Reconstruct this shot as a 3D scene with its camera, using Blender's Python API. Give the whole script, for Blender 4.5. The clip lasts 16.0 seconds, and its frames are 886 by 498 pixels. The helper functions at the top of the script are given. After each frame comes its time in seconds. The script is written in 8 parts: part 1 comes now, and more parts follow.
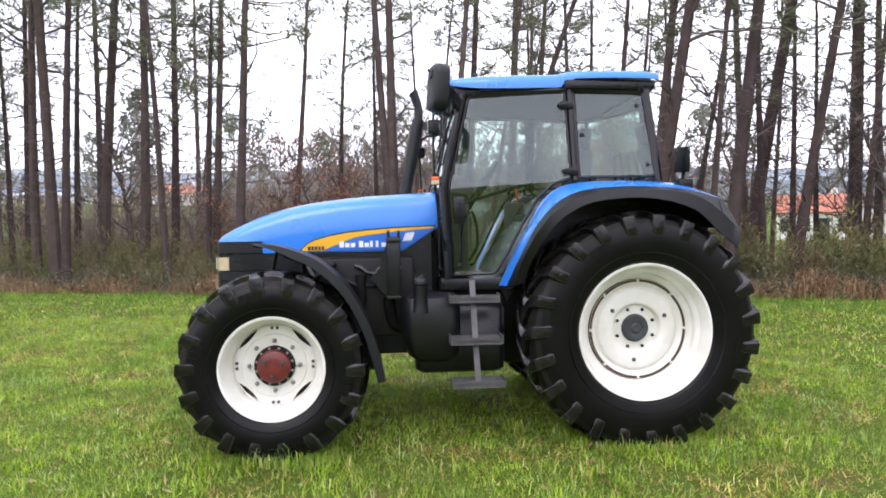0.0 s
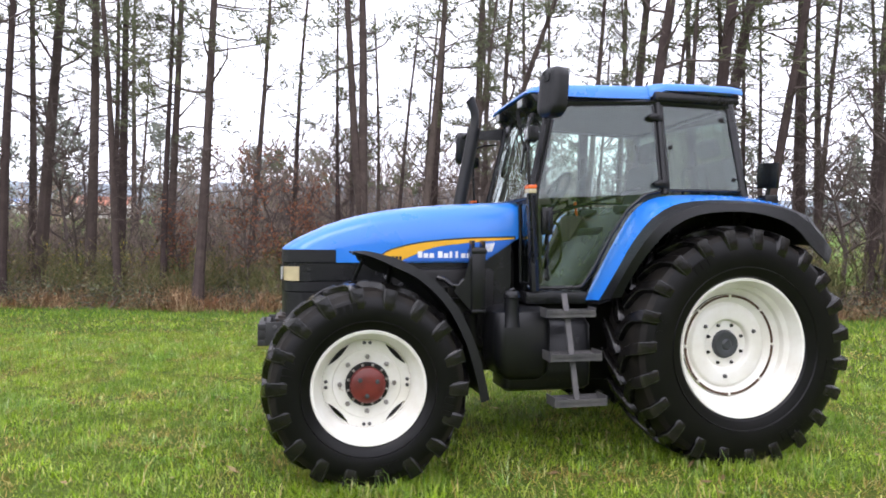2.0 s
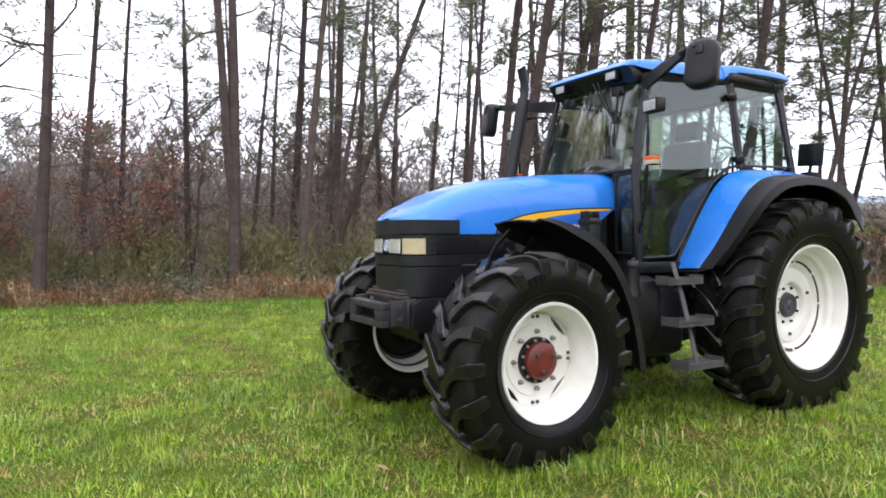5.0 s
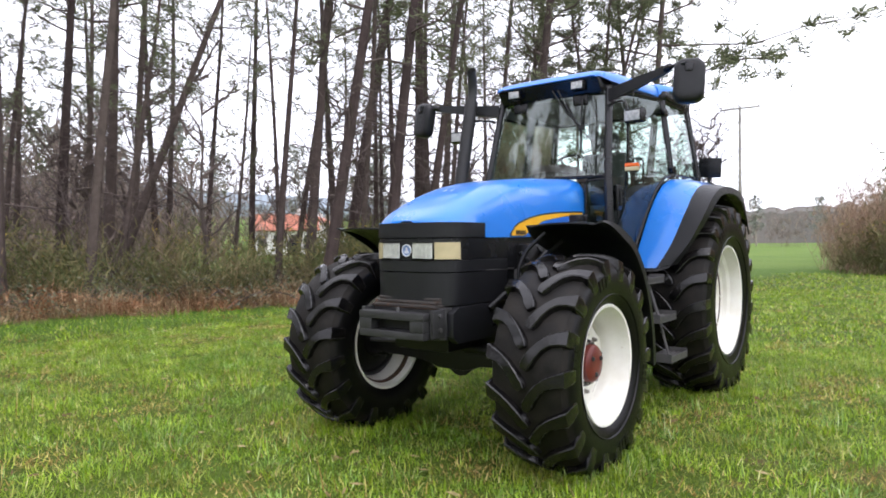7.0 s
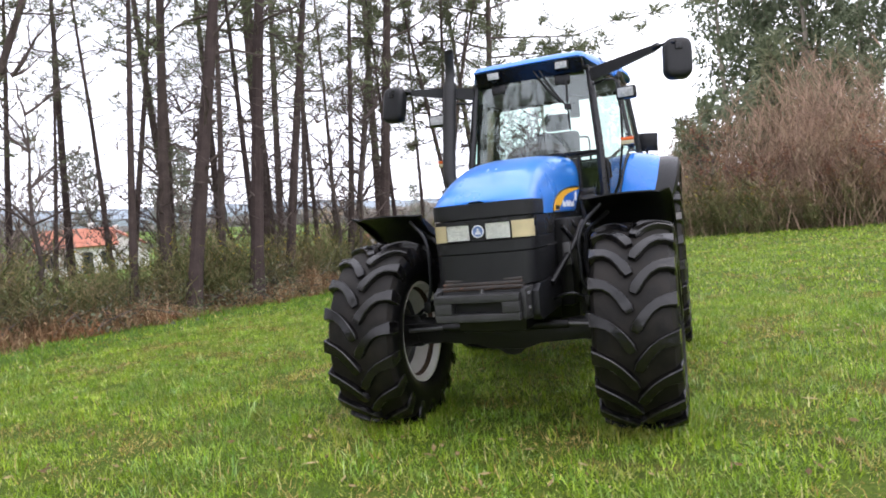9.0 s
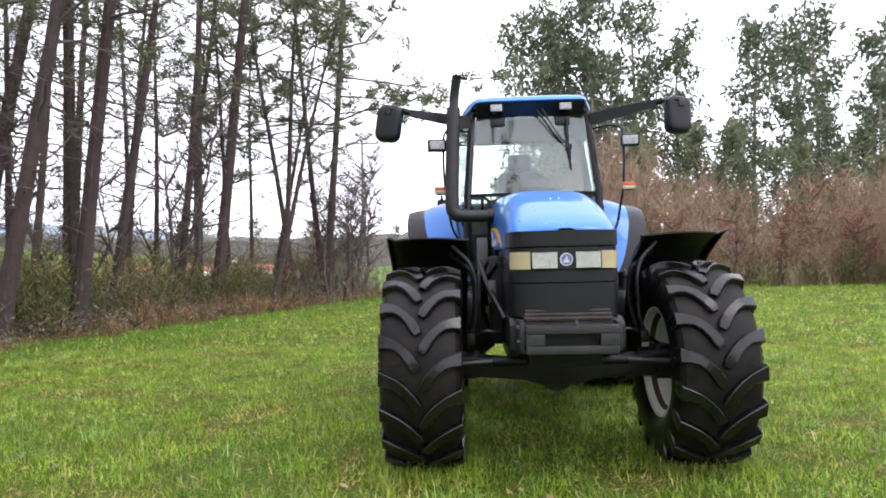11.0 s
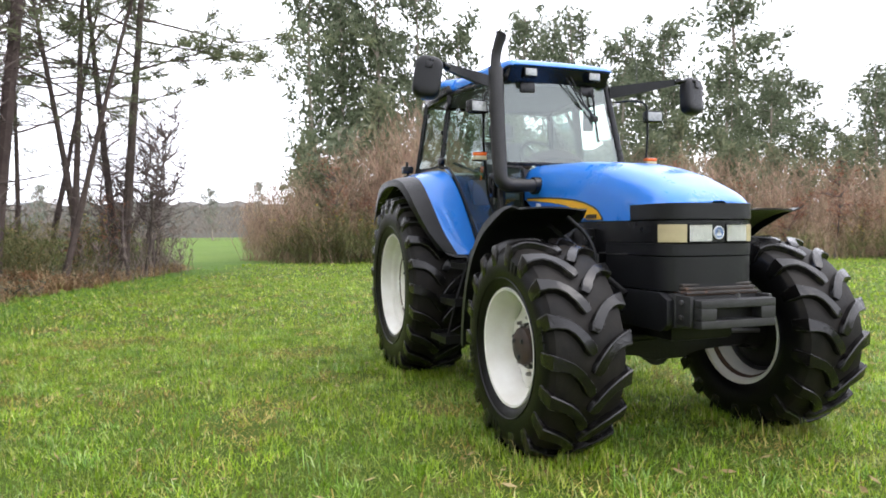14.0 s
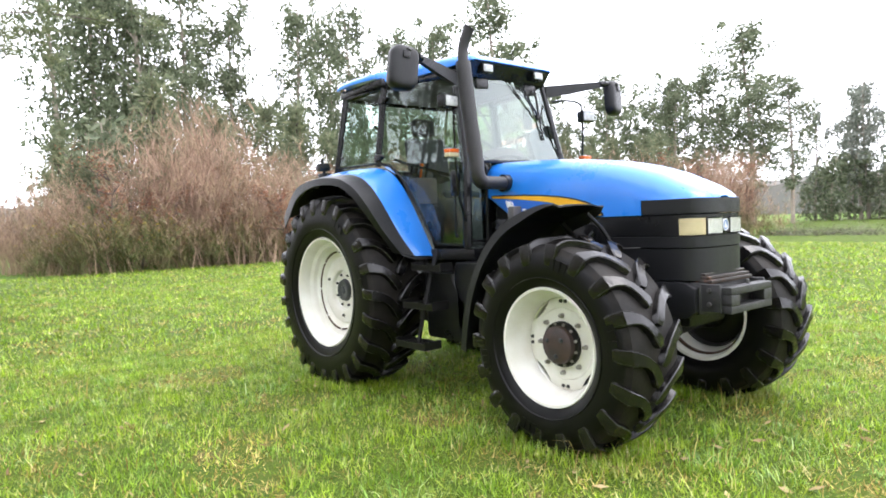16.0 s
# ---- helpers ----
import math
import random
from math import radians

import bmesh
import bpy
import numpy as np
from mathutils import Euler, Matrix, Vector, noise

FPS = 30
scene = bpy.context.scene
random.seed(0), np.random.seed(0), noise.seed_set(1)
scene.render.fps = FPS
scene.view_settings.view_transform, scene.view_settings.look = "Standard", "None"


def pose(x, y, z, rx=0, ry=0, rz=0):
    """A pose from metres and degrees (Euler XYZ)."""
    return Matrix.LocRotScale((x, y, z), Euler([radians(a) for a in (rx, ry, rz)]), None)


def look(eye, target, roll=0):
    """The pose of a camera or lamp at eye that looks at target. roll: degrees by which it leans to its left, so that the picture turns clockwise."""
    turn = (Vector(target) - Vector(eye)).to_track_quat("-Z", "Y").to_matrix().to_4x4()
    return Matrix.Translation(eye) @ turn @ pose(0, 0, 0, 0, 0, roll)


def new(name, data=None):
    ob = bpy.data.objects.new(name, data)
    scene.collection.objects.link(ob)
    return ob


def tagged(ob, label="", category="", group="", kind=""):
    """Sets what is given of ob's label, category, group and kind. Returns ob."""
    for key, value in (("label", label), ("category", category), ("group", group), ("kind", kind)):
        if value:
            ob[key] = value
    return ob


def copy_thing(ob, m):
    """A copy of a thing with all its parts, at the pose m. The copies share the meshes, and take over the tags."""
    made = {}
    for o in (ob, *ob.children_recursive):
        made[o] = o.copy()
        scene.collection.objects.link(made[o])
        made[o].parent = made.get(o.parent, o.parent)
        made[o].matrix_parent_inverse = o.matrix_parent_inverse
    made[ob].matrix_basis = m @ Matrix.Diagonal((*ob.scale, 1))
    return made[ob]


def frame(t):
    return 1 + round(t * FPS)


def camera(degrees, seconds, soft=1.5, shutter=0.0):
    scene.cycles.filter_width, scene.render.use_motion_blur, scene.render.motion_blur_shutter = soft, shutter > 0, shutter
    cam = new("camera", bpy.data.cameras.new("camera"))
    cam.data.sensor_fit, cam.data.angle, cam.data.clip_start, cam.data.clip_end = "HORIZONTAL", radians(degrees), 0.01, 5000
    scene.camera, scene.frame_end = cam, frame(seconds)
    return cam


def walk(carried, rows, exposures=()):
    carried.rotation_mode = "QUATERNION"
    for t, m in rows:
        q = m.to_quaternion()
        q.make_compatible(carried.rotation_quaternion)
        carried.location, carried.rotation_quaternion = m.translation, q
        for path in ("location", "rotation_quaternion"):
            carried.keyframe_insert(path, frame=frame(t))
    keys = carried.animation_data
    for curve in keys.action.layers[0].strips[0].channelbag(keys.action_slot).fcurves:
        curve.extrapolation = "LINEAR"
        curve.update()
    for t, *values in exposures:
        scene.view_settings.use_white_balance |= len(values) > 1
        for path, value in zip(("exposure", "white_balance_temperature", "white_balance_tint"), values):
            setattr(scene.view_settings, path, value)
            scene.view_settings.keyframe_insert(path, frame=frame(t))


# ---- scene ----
cam = camera(68.0, 16.0, soft=1.75, shutter=0.3)
PATH = [
    (0, (-2.016, -5.958, 1.675), (-1.818, -3.969, 1.613), -0.7),
    (0.5, (-2.165, -5.856, 1.639), (-1.907, -3.875, 1.555), 1.3),
    (1, (-2.379, -5.746, 1.662), (-2.078, -3.77, 1.591), -1.1),
    (1.5, (-2.781, -5.611, 1.608), (-2.422, -3.644, 1.618), -0.4),
    (2, (-3.247, -5.499, 1.603), (-2.821, -3.545, 1.601), 0.4),
    (2.5, (-3.632, -5.323, 1.548), (-3.084, -3.4, 1.538), -2.6),
    (3, (-4.045, -5.148, 1.554), (-3.354, -3.271, 1.52), -0.3),
    (5.5, (-5.836, -4.019, 1.456), (-4.657, -2.404, 1.421), -1.1),
    (6, (-6.204, -3.646, 1.442), (-4.823, -2.2, 1.431), -1.6),
    (6.5, (-6.466, -3.27, 1.432), (-4.97, -1.942, 1.422), -1.7),
    (7, (-6.711, -2.833, 1.464), (-5.119, -1.622, 1.44), -0.5),
    (7.5, (-6.965, -2.461, 1.458), (-5.27, -1.399, 1.436), -0.2),
    (8, (-7.185, -2.111, 1.457), (-5.419, -1.174, 1.427), -2.2),
    (10.5, (-7.544, 0.164, 1.424), (-5.56, 0.415, 1.411), -3.3),
    (11, (-7.488, 0.62, 1.413), (-5.49, 0.691, 1.449), -1.3),
    (11.5, (-7.359, 0.994, 1.419), (-5.36, 0.942, 1.397), -1.0),
    (12, (-7.202, 1.356, 1.416), (-5.209, 1.195, 1.366), -2.7),
    (12.5, (-7.137, 1.758, 1.419), (-5.151, 1.531, 1.346), -0.8),
    (13, (-7.032, 2.155, 1.445), (-5.067, 1.791, 1.376), -1.7),
    (13.5, (-6.84, 2.542, 1.427), (-4.9, 2.057, 1.369), -0.8),
    (14, (-6.658, 2.914, 1.422), (-4.766, 2.266, 1.369), -0.4),
    (14.5, (-6.465, 3.287, 1.455), (-4.628, 2.501, 1.361), 1.1),
    (15, (-6.208, 3.613, 1.467), (-4.458, 2.65, 1.366), -1.4),
    (15.5, (-5.927, 3.96, 1.469), (-4.278, 2.83, 1.39), -3.3),
    (16, (-5.609, 4.261, 1.49), (-4.059, 3.0, 1.411), -2.3),
]
EXPOSURES = ((0, 0.30, 6300, 21), (2, 0.22, 6330, 20), (8, 0.16, 6380, 18), (11, 0.23, 6380, 19), (13, 0.24, 6420, 17), (14.5, 0.58, 6450, 15), (16, 1.04, 6450, 15))
walk(cam, [(t, look(eye, target, roll)) for t, eye, target, roll in PATH], EXPOSURES)
SKY, SUN = 2.3, 0.6

# ---- light ----
world = bpy.data.worlds.new("overcast_sky")
scene.world = world
world.use_nodes = True
wn = world.node_tree
for n in list(wn.nodes):
    wn.nodes.remove(n)
w_out = wn.nodes.new("ShaderNodeOutputWorld")
w_bg = wn.nodes.new("ShaderNodeBackground")
w_sky = wn.nodes.new("ShaderNodeTexSky")
w_sky.sky_type = "NISHITA"
w_sky.sun_disc = False
w_sky.sun_elevation, w_sky.sun_rotation = radians(42), radians(200)
w_mix = wn.nodes.new("ShaderNodeMix")
w_mix.data_type = "RGBA"
w_scale = wn.nodes.new("ShaderNodeMix")
w_scale.data_type, w_scale.blend_type = "RGBA", "MULTIPLY"
w_scale.inputs["Factor"].default_value = 1.0
w_scale.inputs["B"].default_value = (0.1, 0.1, 0.1, 1)
wn.links.new(w_sky.outputs["Color"], w_scale.inputs["A"])
wn.links.new(w_scale.outputs["Result"], w_mix.inputs["A"])
w_mix.inputs["Factor"].default_value = 0.93
# cloud deck: a little uneven, slightly brighter overhead
w_co = wn.nodes.new("ShaderNodeTexCoord")
w_no = wn.nodes.new("ShaderNodeTexNoise")
w_no.inputs["Scale"].default_value, w_no.inputs["Detail"].default_value = 2.2, 4
wn.links.new(w_co.outputs["Generated"], w_no.inputs["Vector"])
w_cr = wn.nodes.new("ShaderNodeValToRGB")
w_cr.color_ramp.elements[0].position, w_cr.color_ramp.elements[0].color = 0.3, (0.86, 0.895, 0.965, 1)
w_cr.color_ramp.elements[1].position, w_cr.color_ramp.elements[1].color = 0.7, (0.975, 1.0, 1.045, 1)
wn.links.new(w_no.outputs["Fac"], w_cr.inputs["Fac"])
wn.links.new(w_cr.outputs["Color"], w_mix.inputs["B"])
wn.links.new(w_mix.outputs["Result"], w_bg.inputs["Color"])
w_bg.inputs["Strength"].default_value = SKY
wn.links.new(w_bg.outputs["Background"], w_out.inputs["Surface"])

sun_data = bpy.data.lights.new("sun", "SUN")
sun_data.energy, sun_data.angle, sun_data.color = SUN, radians(25), (1.0, 0.97, 0.92)
sun = new("sun", sun_data)
sun.matrix_world = look((0, 0, 30), (9, 14, 6))


# ---- materials ----
def mat(name, color, rough=0.5, metal=0.0, vary=0.0, scale=8.0, dark=None, bump=0.0, bump_scale=60.0, coat=0.0, spec=0.5, fine=0.0, rnd="", hue=0.0, spots=None, spots_at=0.6, spots_scale=5.0):
    """One procedural surface: a base colour that drifts towards `dark`, with stains (`spots`), fine grain and relief."""
    m = bpy.data.materials.new(name)
    m.use_nodes = True
    nt = m.node_tree
    b = nt.nodes["Principled BSDF"]
    b.inputs["Roughness"].default_value, b.inputs["Metallic"].default_value = rough, metal
    b.inputs["Specular IOR Level"].default_value = spec
    if coat:
        b.inputs["Coat Weight"].default_value, b.inputs["Coat Roughness"].default_value = coat, 0.08
    tc = nt.nodes.new("ShaderNodeTexCoord")
    last = None

    def noise_node(s, detail=5, rough_=0.6):
        n = nt.nodes.new("ShaderNodeTexNoise")
        n.inputs["Scale"].default_value, n.inputs["Detail"].default_value, n.inputs["Roughness"].default_value = s, detail, rough_
        nt.links.new(tc.outputs["Object"], n.inputs["Vector"])
        return n

    def ramp(sock, a, c):
        r = nt.nodes.new("ShaderNodeMapRange")
        r.inputs["From Min"].default_value, r.inputs["From Max"].default_value = a, c
        nt.links.new(sock, r.inputs["Value"])
        return r.outputs["Result"]

    def mix(fac, a, c):
        x = nt.nodes.new("ShaderNodeMix")
        x.data_type = "RGBA"
        for sock, val in ((x.inputs["Factor"], fac), (x.inputs["A"], a), (x.inputs["B"], c)):
            if isinstance(val, (tuple, list)):
                sock.default_value = (*val, 1) if len(val) == 3 else val
            elif isinstance(val, (int, float)):
                sock.default_value = val
            else:
                nt.links.new(val, sock)
        return x.outputs["Result"]

    last = color
    dark = dark or tuple(c * 0.45 for c in color)
    if vary:
        n = noise_node(scale)
        f = ramp(n.outputs["Fac"], 0.35, 0.65)
        mm = nt.nodes.new("ShaderNodeMath")
        mm.operation = "MULTIPLY"
        mm.inputs[1].default_value = vary
        nt.links.new(f, mm.inputs[0])
        last = mix(mm.outputs[0], last, dark)
        rr = nt.nodes.new("ShaderNodeMapRange")
        rr.inputs["To Min"].default_value, rr.inputs["To Max"].default_value = max(rough - 0.1, 0.03), min(rough + 0.12, 1)
        nt.links.new(n.outputs["Fac"], rr.inputs["Value"])
        nt.links.new(rr.outputs["Result"], b.inputs["Roughness"])
    if spots:
        n = noise_node(spots_scale, 8, 0.7)
        last = mix(ramp(n.outputs["Fac"], spots_at, spots_at + 0.08), last, spots)
    if fine:
        n = noise_node(scale * 14, 3)
        mm = nt.nodes.new("ShaderNodeMath")
        mm.operation = "MULTIPLY"
        mm.inputs[1].default_value = fine
        nt.links.new(ramp(n.outputs["Fac"], 0.4, 0.7), mm.inputs[0])
        last = mix(mm.outputs[0], last, dark)
    if rnd:
        if rnd == "island":
            g = nt.nodes.new("ShaderNodeNewGeometry").outputs["Random Per Island"]
        else:
            g = nt.nodes.new("ShaderNodeObjectInfo").outputs["Random"]
        h = nt.nodes.new("ShaderNodeHueSaturation")
        for key, lo, hi in (("Value", 1 - hue, 1 + hue), ("Hue", 0.5 - hue * 0.06, 0.5 + hue * 0.06)):
            r = nt.nodes.new("ShaderNodeMapRange")
            r.inputs["To Min"].default_value, r.inputs["To Max"].default_value = lo, hi
            nt.links.new(g, r.inputs["Value"])
            nt.links.new(r.outputs["Result"], h.inputs[key])
        if isinstance(last, (tuple, list)):
            h.inputs["Color"].default_value = (*last, 1)
        else:
            nt.links.new(last, h.inputs["Color"])
        last = h.outputs["Color"]
    if isinstance(last, (tuple, list)):
        b.inputs["Base Color"].default_value = (*last, 1)
    else:
        nt.links.new(last, b.inputs["Base Color"])
    if bump:
        n = noise_node(bump_scale, 4)
        bp = nt.nodes.new("ShaderNodeBump")
        bp.inputs["Strength"].default_value, bp.inputs["Distance"].default_value = bump, 0.01
        nt.links.new(n.outputs["Fac"], bp.inputs["Height"])
        nt.links.new(bp.outputs["Normal"], b.inputs["Normal"])
    return m


M_BLUE = mat("blue_paint", (0.016, 0.205, 0.72), 0.28, vary=0.12, scale=2.5, dark=(0.014, 0.155, 0.56), coat=0.5, spots=(0.04, 0.22, 0.64), spots_at=0.66, spots_scale=9)
M_DECAL_BLUE = mat("decal_blue", (0.02, 0.14, 0.55), 0.35, vary=0.1, scale=4)
M_YELLOW = mat("decal_yellow", (0.80, 0.42, 0.015), 0.4, vary=0.1, scale=6)
M_WHITE = mat("decal_white", (0.8, 0.82, 0.85), 0.4, vary=0.05)
M_DECAL_BLACK = mat("decal_black", (0.012, 0.012, 0.015), 0.4)
M_BLACK = mat("black_plastic", (0.0065, 0.007, 0.008), 0.24, spec=0.4, vary=0.4, scale=5, dark=(0.013, 0.013, 0.014), bump=0.15, bump_scale=220)
M_GREY_PLASTIC = mat("dark_grey_plastic", (0.011, 0.0115, 0.013), 0.36, vary=0.5, scale=4, dark=(0.006, 0.006, 0.007), spec=0.35, bump=0.2, bump_scale=260)
M_TANK = mat("tank_plastic", (0.006, 0.0065, 0.0075), 0.30, vary=0.6, scale=3, dark=(0.014, 0.014, 0.015), bump=0.15, bump_scale=150, spec=0.4, spots=(0.05, 0.047, 0.042), spots_at=0.70, spots_scale=7)
M_CHASSIS = mat("chassis_paint", (0.0065, 0.0065, 0.007), 0.38, vary=0.6, scale=4, dark=(0.011, 0.010, 0.009), bump=0.3, bump_scale=50, spec=0.3)
M_RUBBER = mat("tyre_rubber", (0.0030, 0.0030, 0.0034), 0.34, vary=0.6, scale=5, dark=(0.006, 0.0056, 0.0052), bump=0.15, bump_scale=90, spec=0.22)
M_TREAD = mat("dusty_tread_rubber", (0.006, 0.0055, 0.005), 0.55, vary=0.9, scale=7, dark=(0.020, 0.017, 0.014), bump=0.25, bump_scale=45, spec=0.2)
M_LUG = mat("worn_lug_rubber", (0.0042, 0.0042, 0.0049), 0.19, vary=0.9, scale=9, dark=(0.013, 0.0115, 0.010), bump=0.4, bump_scale=26, spec=0.45, rnd="object", hue=0.3)
# pale lug edge: scuffed rubber plus edge glints put into the colour
M_WORN_GLINT = mat("worn_glint_lug_edge", (0.034, 0.033, 0.033), 0.26, vary=1.0, scale=14, dark=(0.005, 0.005, 0.0055), bump=0.2, bump_scale=60, spec=0.5)
M_RIM = mat("rim_cream_paint", (0.82, 0.81, 0.755), 0.36, vary=0.55, scale=4.5, dark=(0.64, 0.61, 0.51), bump=0.06, bump_scale=70, spots=(0.34, 0.21, 0.12), spots_at=0.65, spots_scale=10)
M_RUST = mat("rusty_edge", (0.10, 0.055, 0.03), 0.8, vary=0.7, scale=20, dark=(0.03, 0.02, 0.015), bump=0.4, bump_scale=80)
M_RED = mat("hub_red_paint", (0.16, 0.022, 0.016), 0.42, vary=0.5, scale=9, dark=(0.05, 0.012, 0.01), spots=(0.03, 0.02, 0.018), spots_at=0.64, spots_scale=12)
M_HUB_BROWN = mat("hub_worn_paint", (0.035, 0.026, 0.024), 0.55, vary=0.6, scale=9, dark=(0.09, 0.05, 0.04), bump=0.3, bump_scale=60)
M_HUB_GREY = mat("hub_grey", (0.045, 0.05, 0.055), 0.45, vary=0.4, scale=9)
M_STEEL = mat("worn_steel", (0.11, 0.11, 0.112), 0.45, metal=0.5, vary=0.5, scale=14, dark=(0.07, 0.06, 0.055))
M_WORN = mat("bright_bolt_steel", (0.34, 0.33, 0.31), 0.4, metal=0.3, vary=0.6, scale=30, dark=(0.14, 0.11, 0.09))
M_CAST = mat("cast_iron_grey", (0.034, 0.034, 0.035), 0.5, vary=0.8, scale=7, dark=(0.014, 0.014, 0.014), bump=0.35, bump_scale=70, spots=(0.12, 0.055, 0.03), spots_at=0.68, spots_scale=12)
M_PLATE = mat("rusting_plate", (0.060, 0.052, 0.047), 0.55, vary=0.8, scale=9, dark=(0.028, 0.024, 0.022), bump=0.3, bump_scale=60, spots=(0.13, 0.062, 0.035), spots_at=0.56, spots_scale=14)
M_STEP = mat("step_steel", (0.07, 0.07, 0.072), 0.5, metal=0.3, vary=0.6, scale=9, dark=(0.16, 0.15, 0.145), bump=0.2, bump_scale=90)
M_AMBER = mat("amber_lens", (0.75, 0.13, 0.02), 0.2, coat=0.4)
M_LENS_YELLOW = mat("aged_lens", (0.55, 0.47, 0.28), 0.22, vary=0.25, scale=9, coat=0.5)
M_WORK_LENS = mat("work_lamp_lens", (0.50, 0.51, 0.50), 0.15, vary=0.9, scale=40, dark=(0.26, 0.27, 0.27), bump=0.4, bump_scale=120, coat=0.6)
M_REFLECTOR = mat("lamp_reflector", (0.90, 0.91, 0.90), 0.3, metal=0.2, vary=1.0, scale=34, dark=(0.62, 0.63, 0.63), bump=0.4, bump_scale=40, coat=0.5)
M_SEAT = mat("seat_cloth", (0.085, 0.088, 0.095), 0.9, vary=0.4, scale=10, bump=0.2, bump_scale=200)
M_DASH = mat("dashboard_plastic", (0.14, 0.10, 0.097), 0.6, vary=0.3, scale=8)
M_LINER = mat("cab_lining", (0.07, 0.07, 0.07), 0.85, vary=0.3, scale=6, bump=0.2, bump_scale=120)
M_EXHAUST = mat("exhaust_black", (0.012, 0.012, 0.0125), 0.5, vary=0.5, scale=8, dark=(0.03, 0.028, 0.026), bump=0.2, bump_scale=90)
M_EMBLEM = mat("emblem_blue", (0.14, 0.22, 0.42), 0.3, coat=0.5)


def glass(name, tint, rough=0.0, blend=0.1, ior=1.52):
    """Thin window glass: clear, a little tinted, glossy."""
    m = bpy.data.materials.new(name)
    m.use_nodes = True
    nt = m.node_tree
    nt.nodes.remove(nt.nodes["Principled BSDF"])
    out = nt.nodes["Material Output"]
    tr = nt.nodes.new("ShaderNodeBsdfTransparent")
    tr.inputs["Color"].default_value = (*tint, 1)
    gl = nt.nodes.new("ShaderNodeBsdfGlossy")
    gl.inputs["Roughness"].default_value = rough
    gl.inputs["Color"].default_value = (0.88, 0.97, 0.94, 1)
    fr = nt.nodes.new("ShaderNodeFresnel")
    fr.inputs["IOR"].default_value = ior
    ma = nt.nodes.new("ShaderNodeMath")
    ma.operation = "ADD"
    ma.inputs[1].default_value = blend
    nt.links.new(fr.outputs["Fac"], ma.inputs[0])
    mx = nt.nodes.new("ShaderNodeMixShader")
    nt.links.new(ma.outputs[0], mx.inputs["Fac"])
    nt.links.new(tr.outputs["BSDF"], mx.inputs[1])
    nt.links.new(gl.outputs["BSDF"], mx.inputs[2])
    nt.links.new(mx.outputs["Shader"], out.inputs["Surface"])
    return m


M_GLASS = glass("cab_glass", (0.70, 0.81, 0.76), 0.006, 0.04)
M_SCREEN = glass("windscreen_glass", (0.82, 0.92, 0.875), 0.004, 0.085)
M_LAMP_GLASS = glass("lamp_glass", (0.95, 0.95, 0.93), 0.02, 0.06, 1.04)


# ---- building helpers ----
def finish(name, bm, material, angle=38, smooth=True):
    bmesh.ops.recalc_face_normals(bm, faces=bm.faces)
    me = bpy.data.meshes.new(name)
    bm.to_mesh(me)
    bm.free()
    me.materials.append(material)
    if smooth:
        me.polygons.foreach_set("use_smooth", [True] * len(me.polygons))
        me.set_sharp_from_angle(angle=radians(angle))
    return me


def part(name, bm, material, parent, label="", angle=38, smooth=True):
    """Links a bmesh, made in world coordinates, as one mesh object under a thing or a part."""
    ob = new(name, finish(name, bm, material, angle, smooth))
    ob.parent = parent
    top = parent
    while top.parent:
        top = top.parent
    if parent == top:
        ob.matrix_parent_inverse = Matrix.Translation(top.location).inverted()
    if label:
        ob["label"] = label
    return ob


def thing(name, place, label, category, group="", kind=""):
    ob = new(name)
    ob.location = place
    ob.empty_display_size = 0.2
    return tagged(ob, label, category, group, kind)


def box(bm, a, b, bevel=0.0, segs=2, m=None):
    made = bmesh.ops.create_cube(bm, size=1)["verts"]
    for v in made:
        v.co = Vector([a[i] + (v.co[i] + 0.5) * (b[i] - a[i]) for i in range(3)])
    if bevel:
        edges = list({e for v in made for e in v.link_edges})
        res = bmesh.ops.bevel(bm, geom=edges, offset=bevel, segments=segs, affect="EDGES", profile=0.6)
        made = list({v for f in res["faces"] for v in f.verts} | {v for v in made if v.is_valid})
        if m is not None:
            seen, todo = set(), list(made)
            while todo:
                v = todo.pop()
                if v in seen:
                    continue
                seen.add(v)
                todo += [e.other_vert(v) for e in v.link_edges]
            made = list(seen)
    if m is not None:
        for v in made:
            v.co = m @ v.co
    return made


def tube(bm, pts, r, n=10, caps=True):
    """A round bar through pts; r is one radius or one for each point."""
    pts = [Vector(p) for p in pts]
    rs = r if isinstance(r, (list, tuple)) else [r] * len(pts)
    rings, up = [], None
    for i, p in enumerate(pts):
        d = (pts[min(i + 1, len(pts) - 1)] - pts[max(i - 1, 0)]).normalized()
        if up is None:
            up = d.orthogonal().normalized()
        up = (up - d * up.dot(d)).normalized()
        side = d.cross(up)
        rings.append([bm.verts.new(p + (up * math.cos(2 * math.pi * k / n) + side * math.sin(2 * math.pi * k / n)) * rs[i]) for k in range(n)])
    for a, b in zip(rings, rings[1:]):
        for k in range(n):
            bm.faces.new((a[k], a[(k + 1) % n], b[(k + 1) % n], b[k]))
    if caps:
        bm.faces.new(rings[0][::-1])
        bm.faces.new(rings[-1])
    return rings


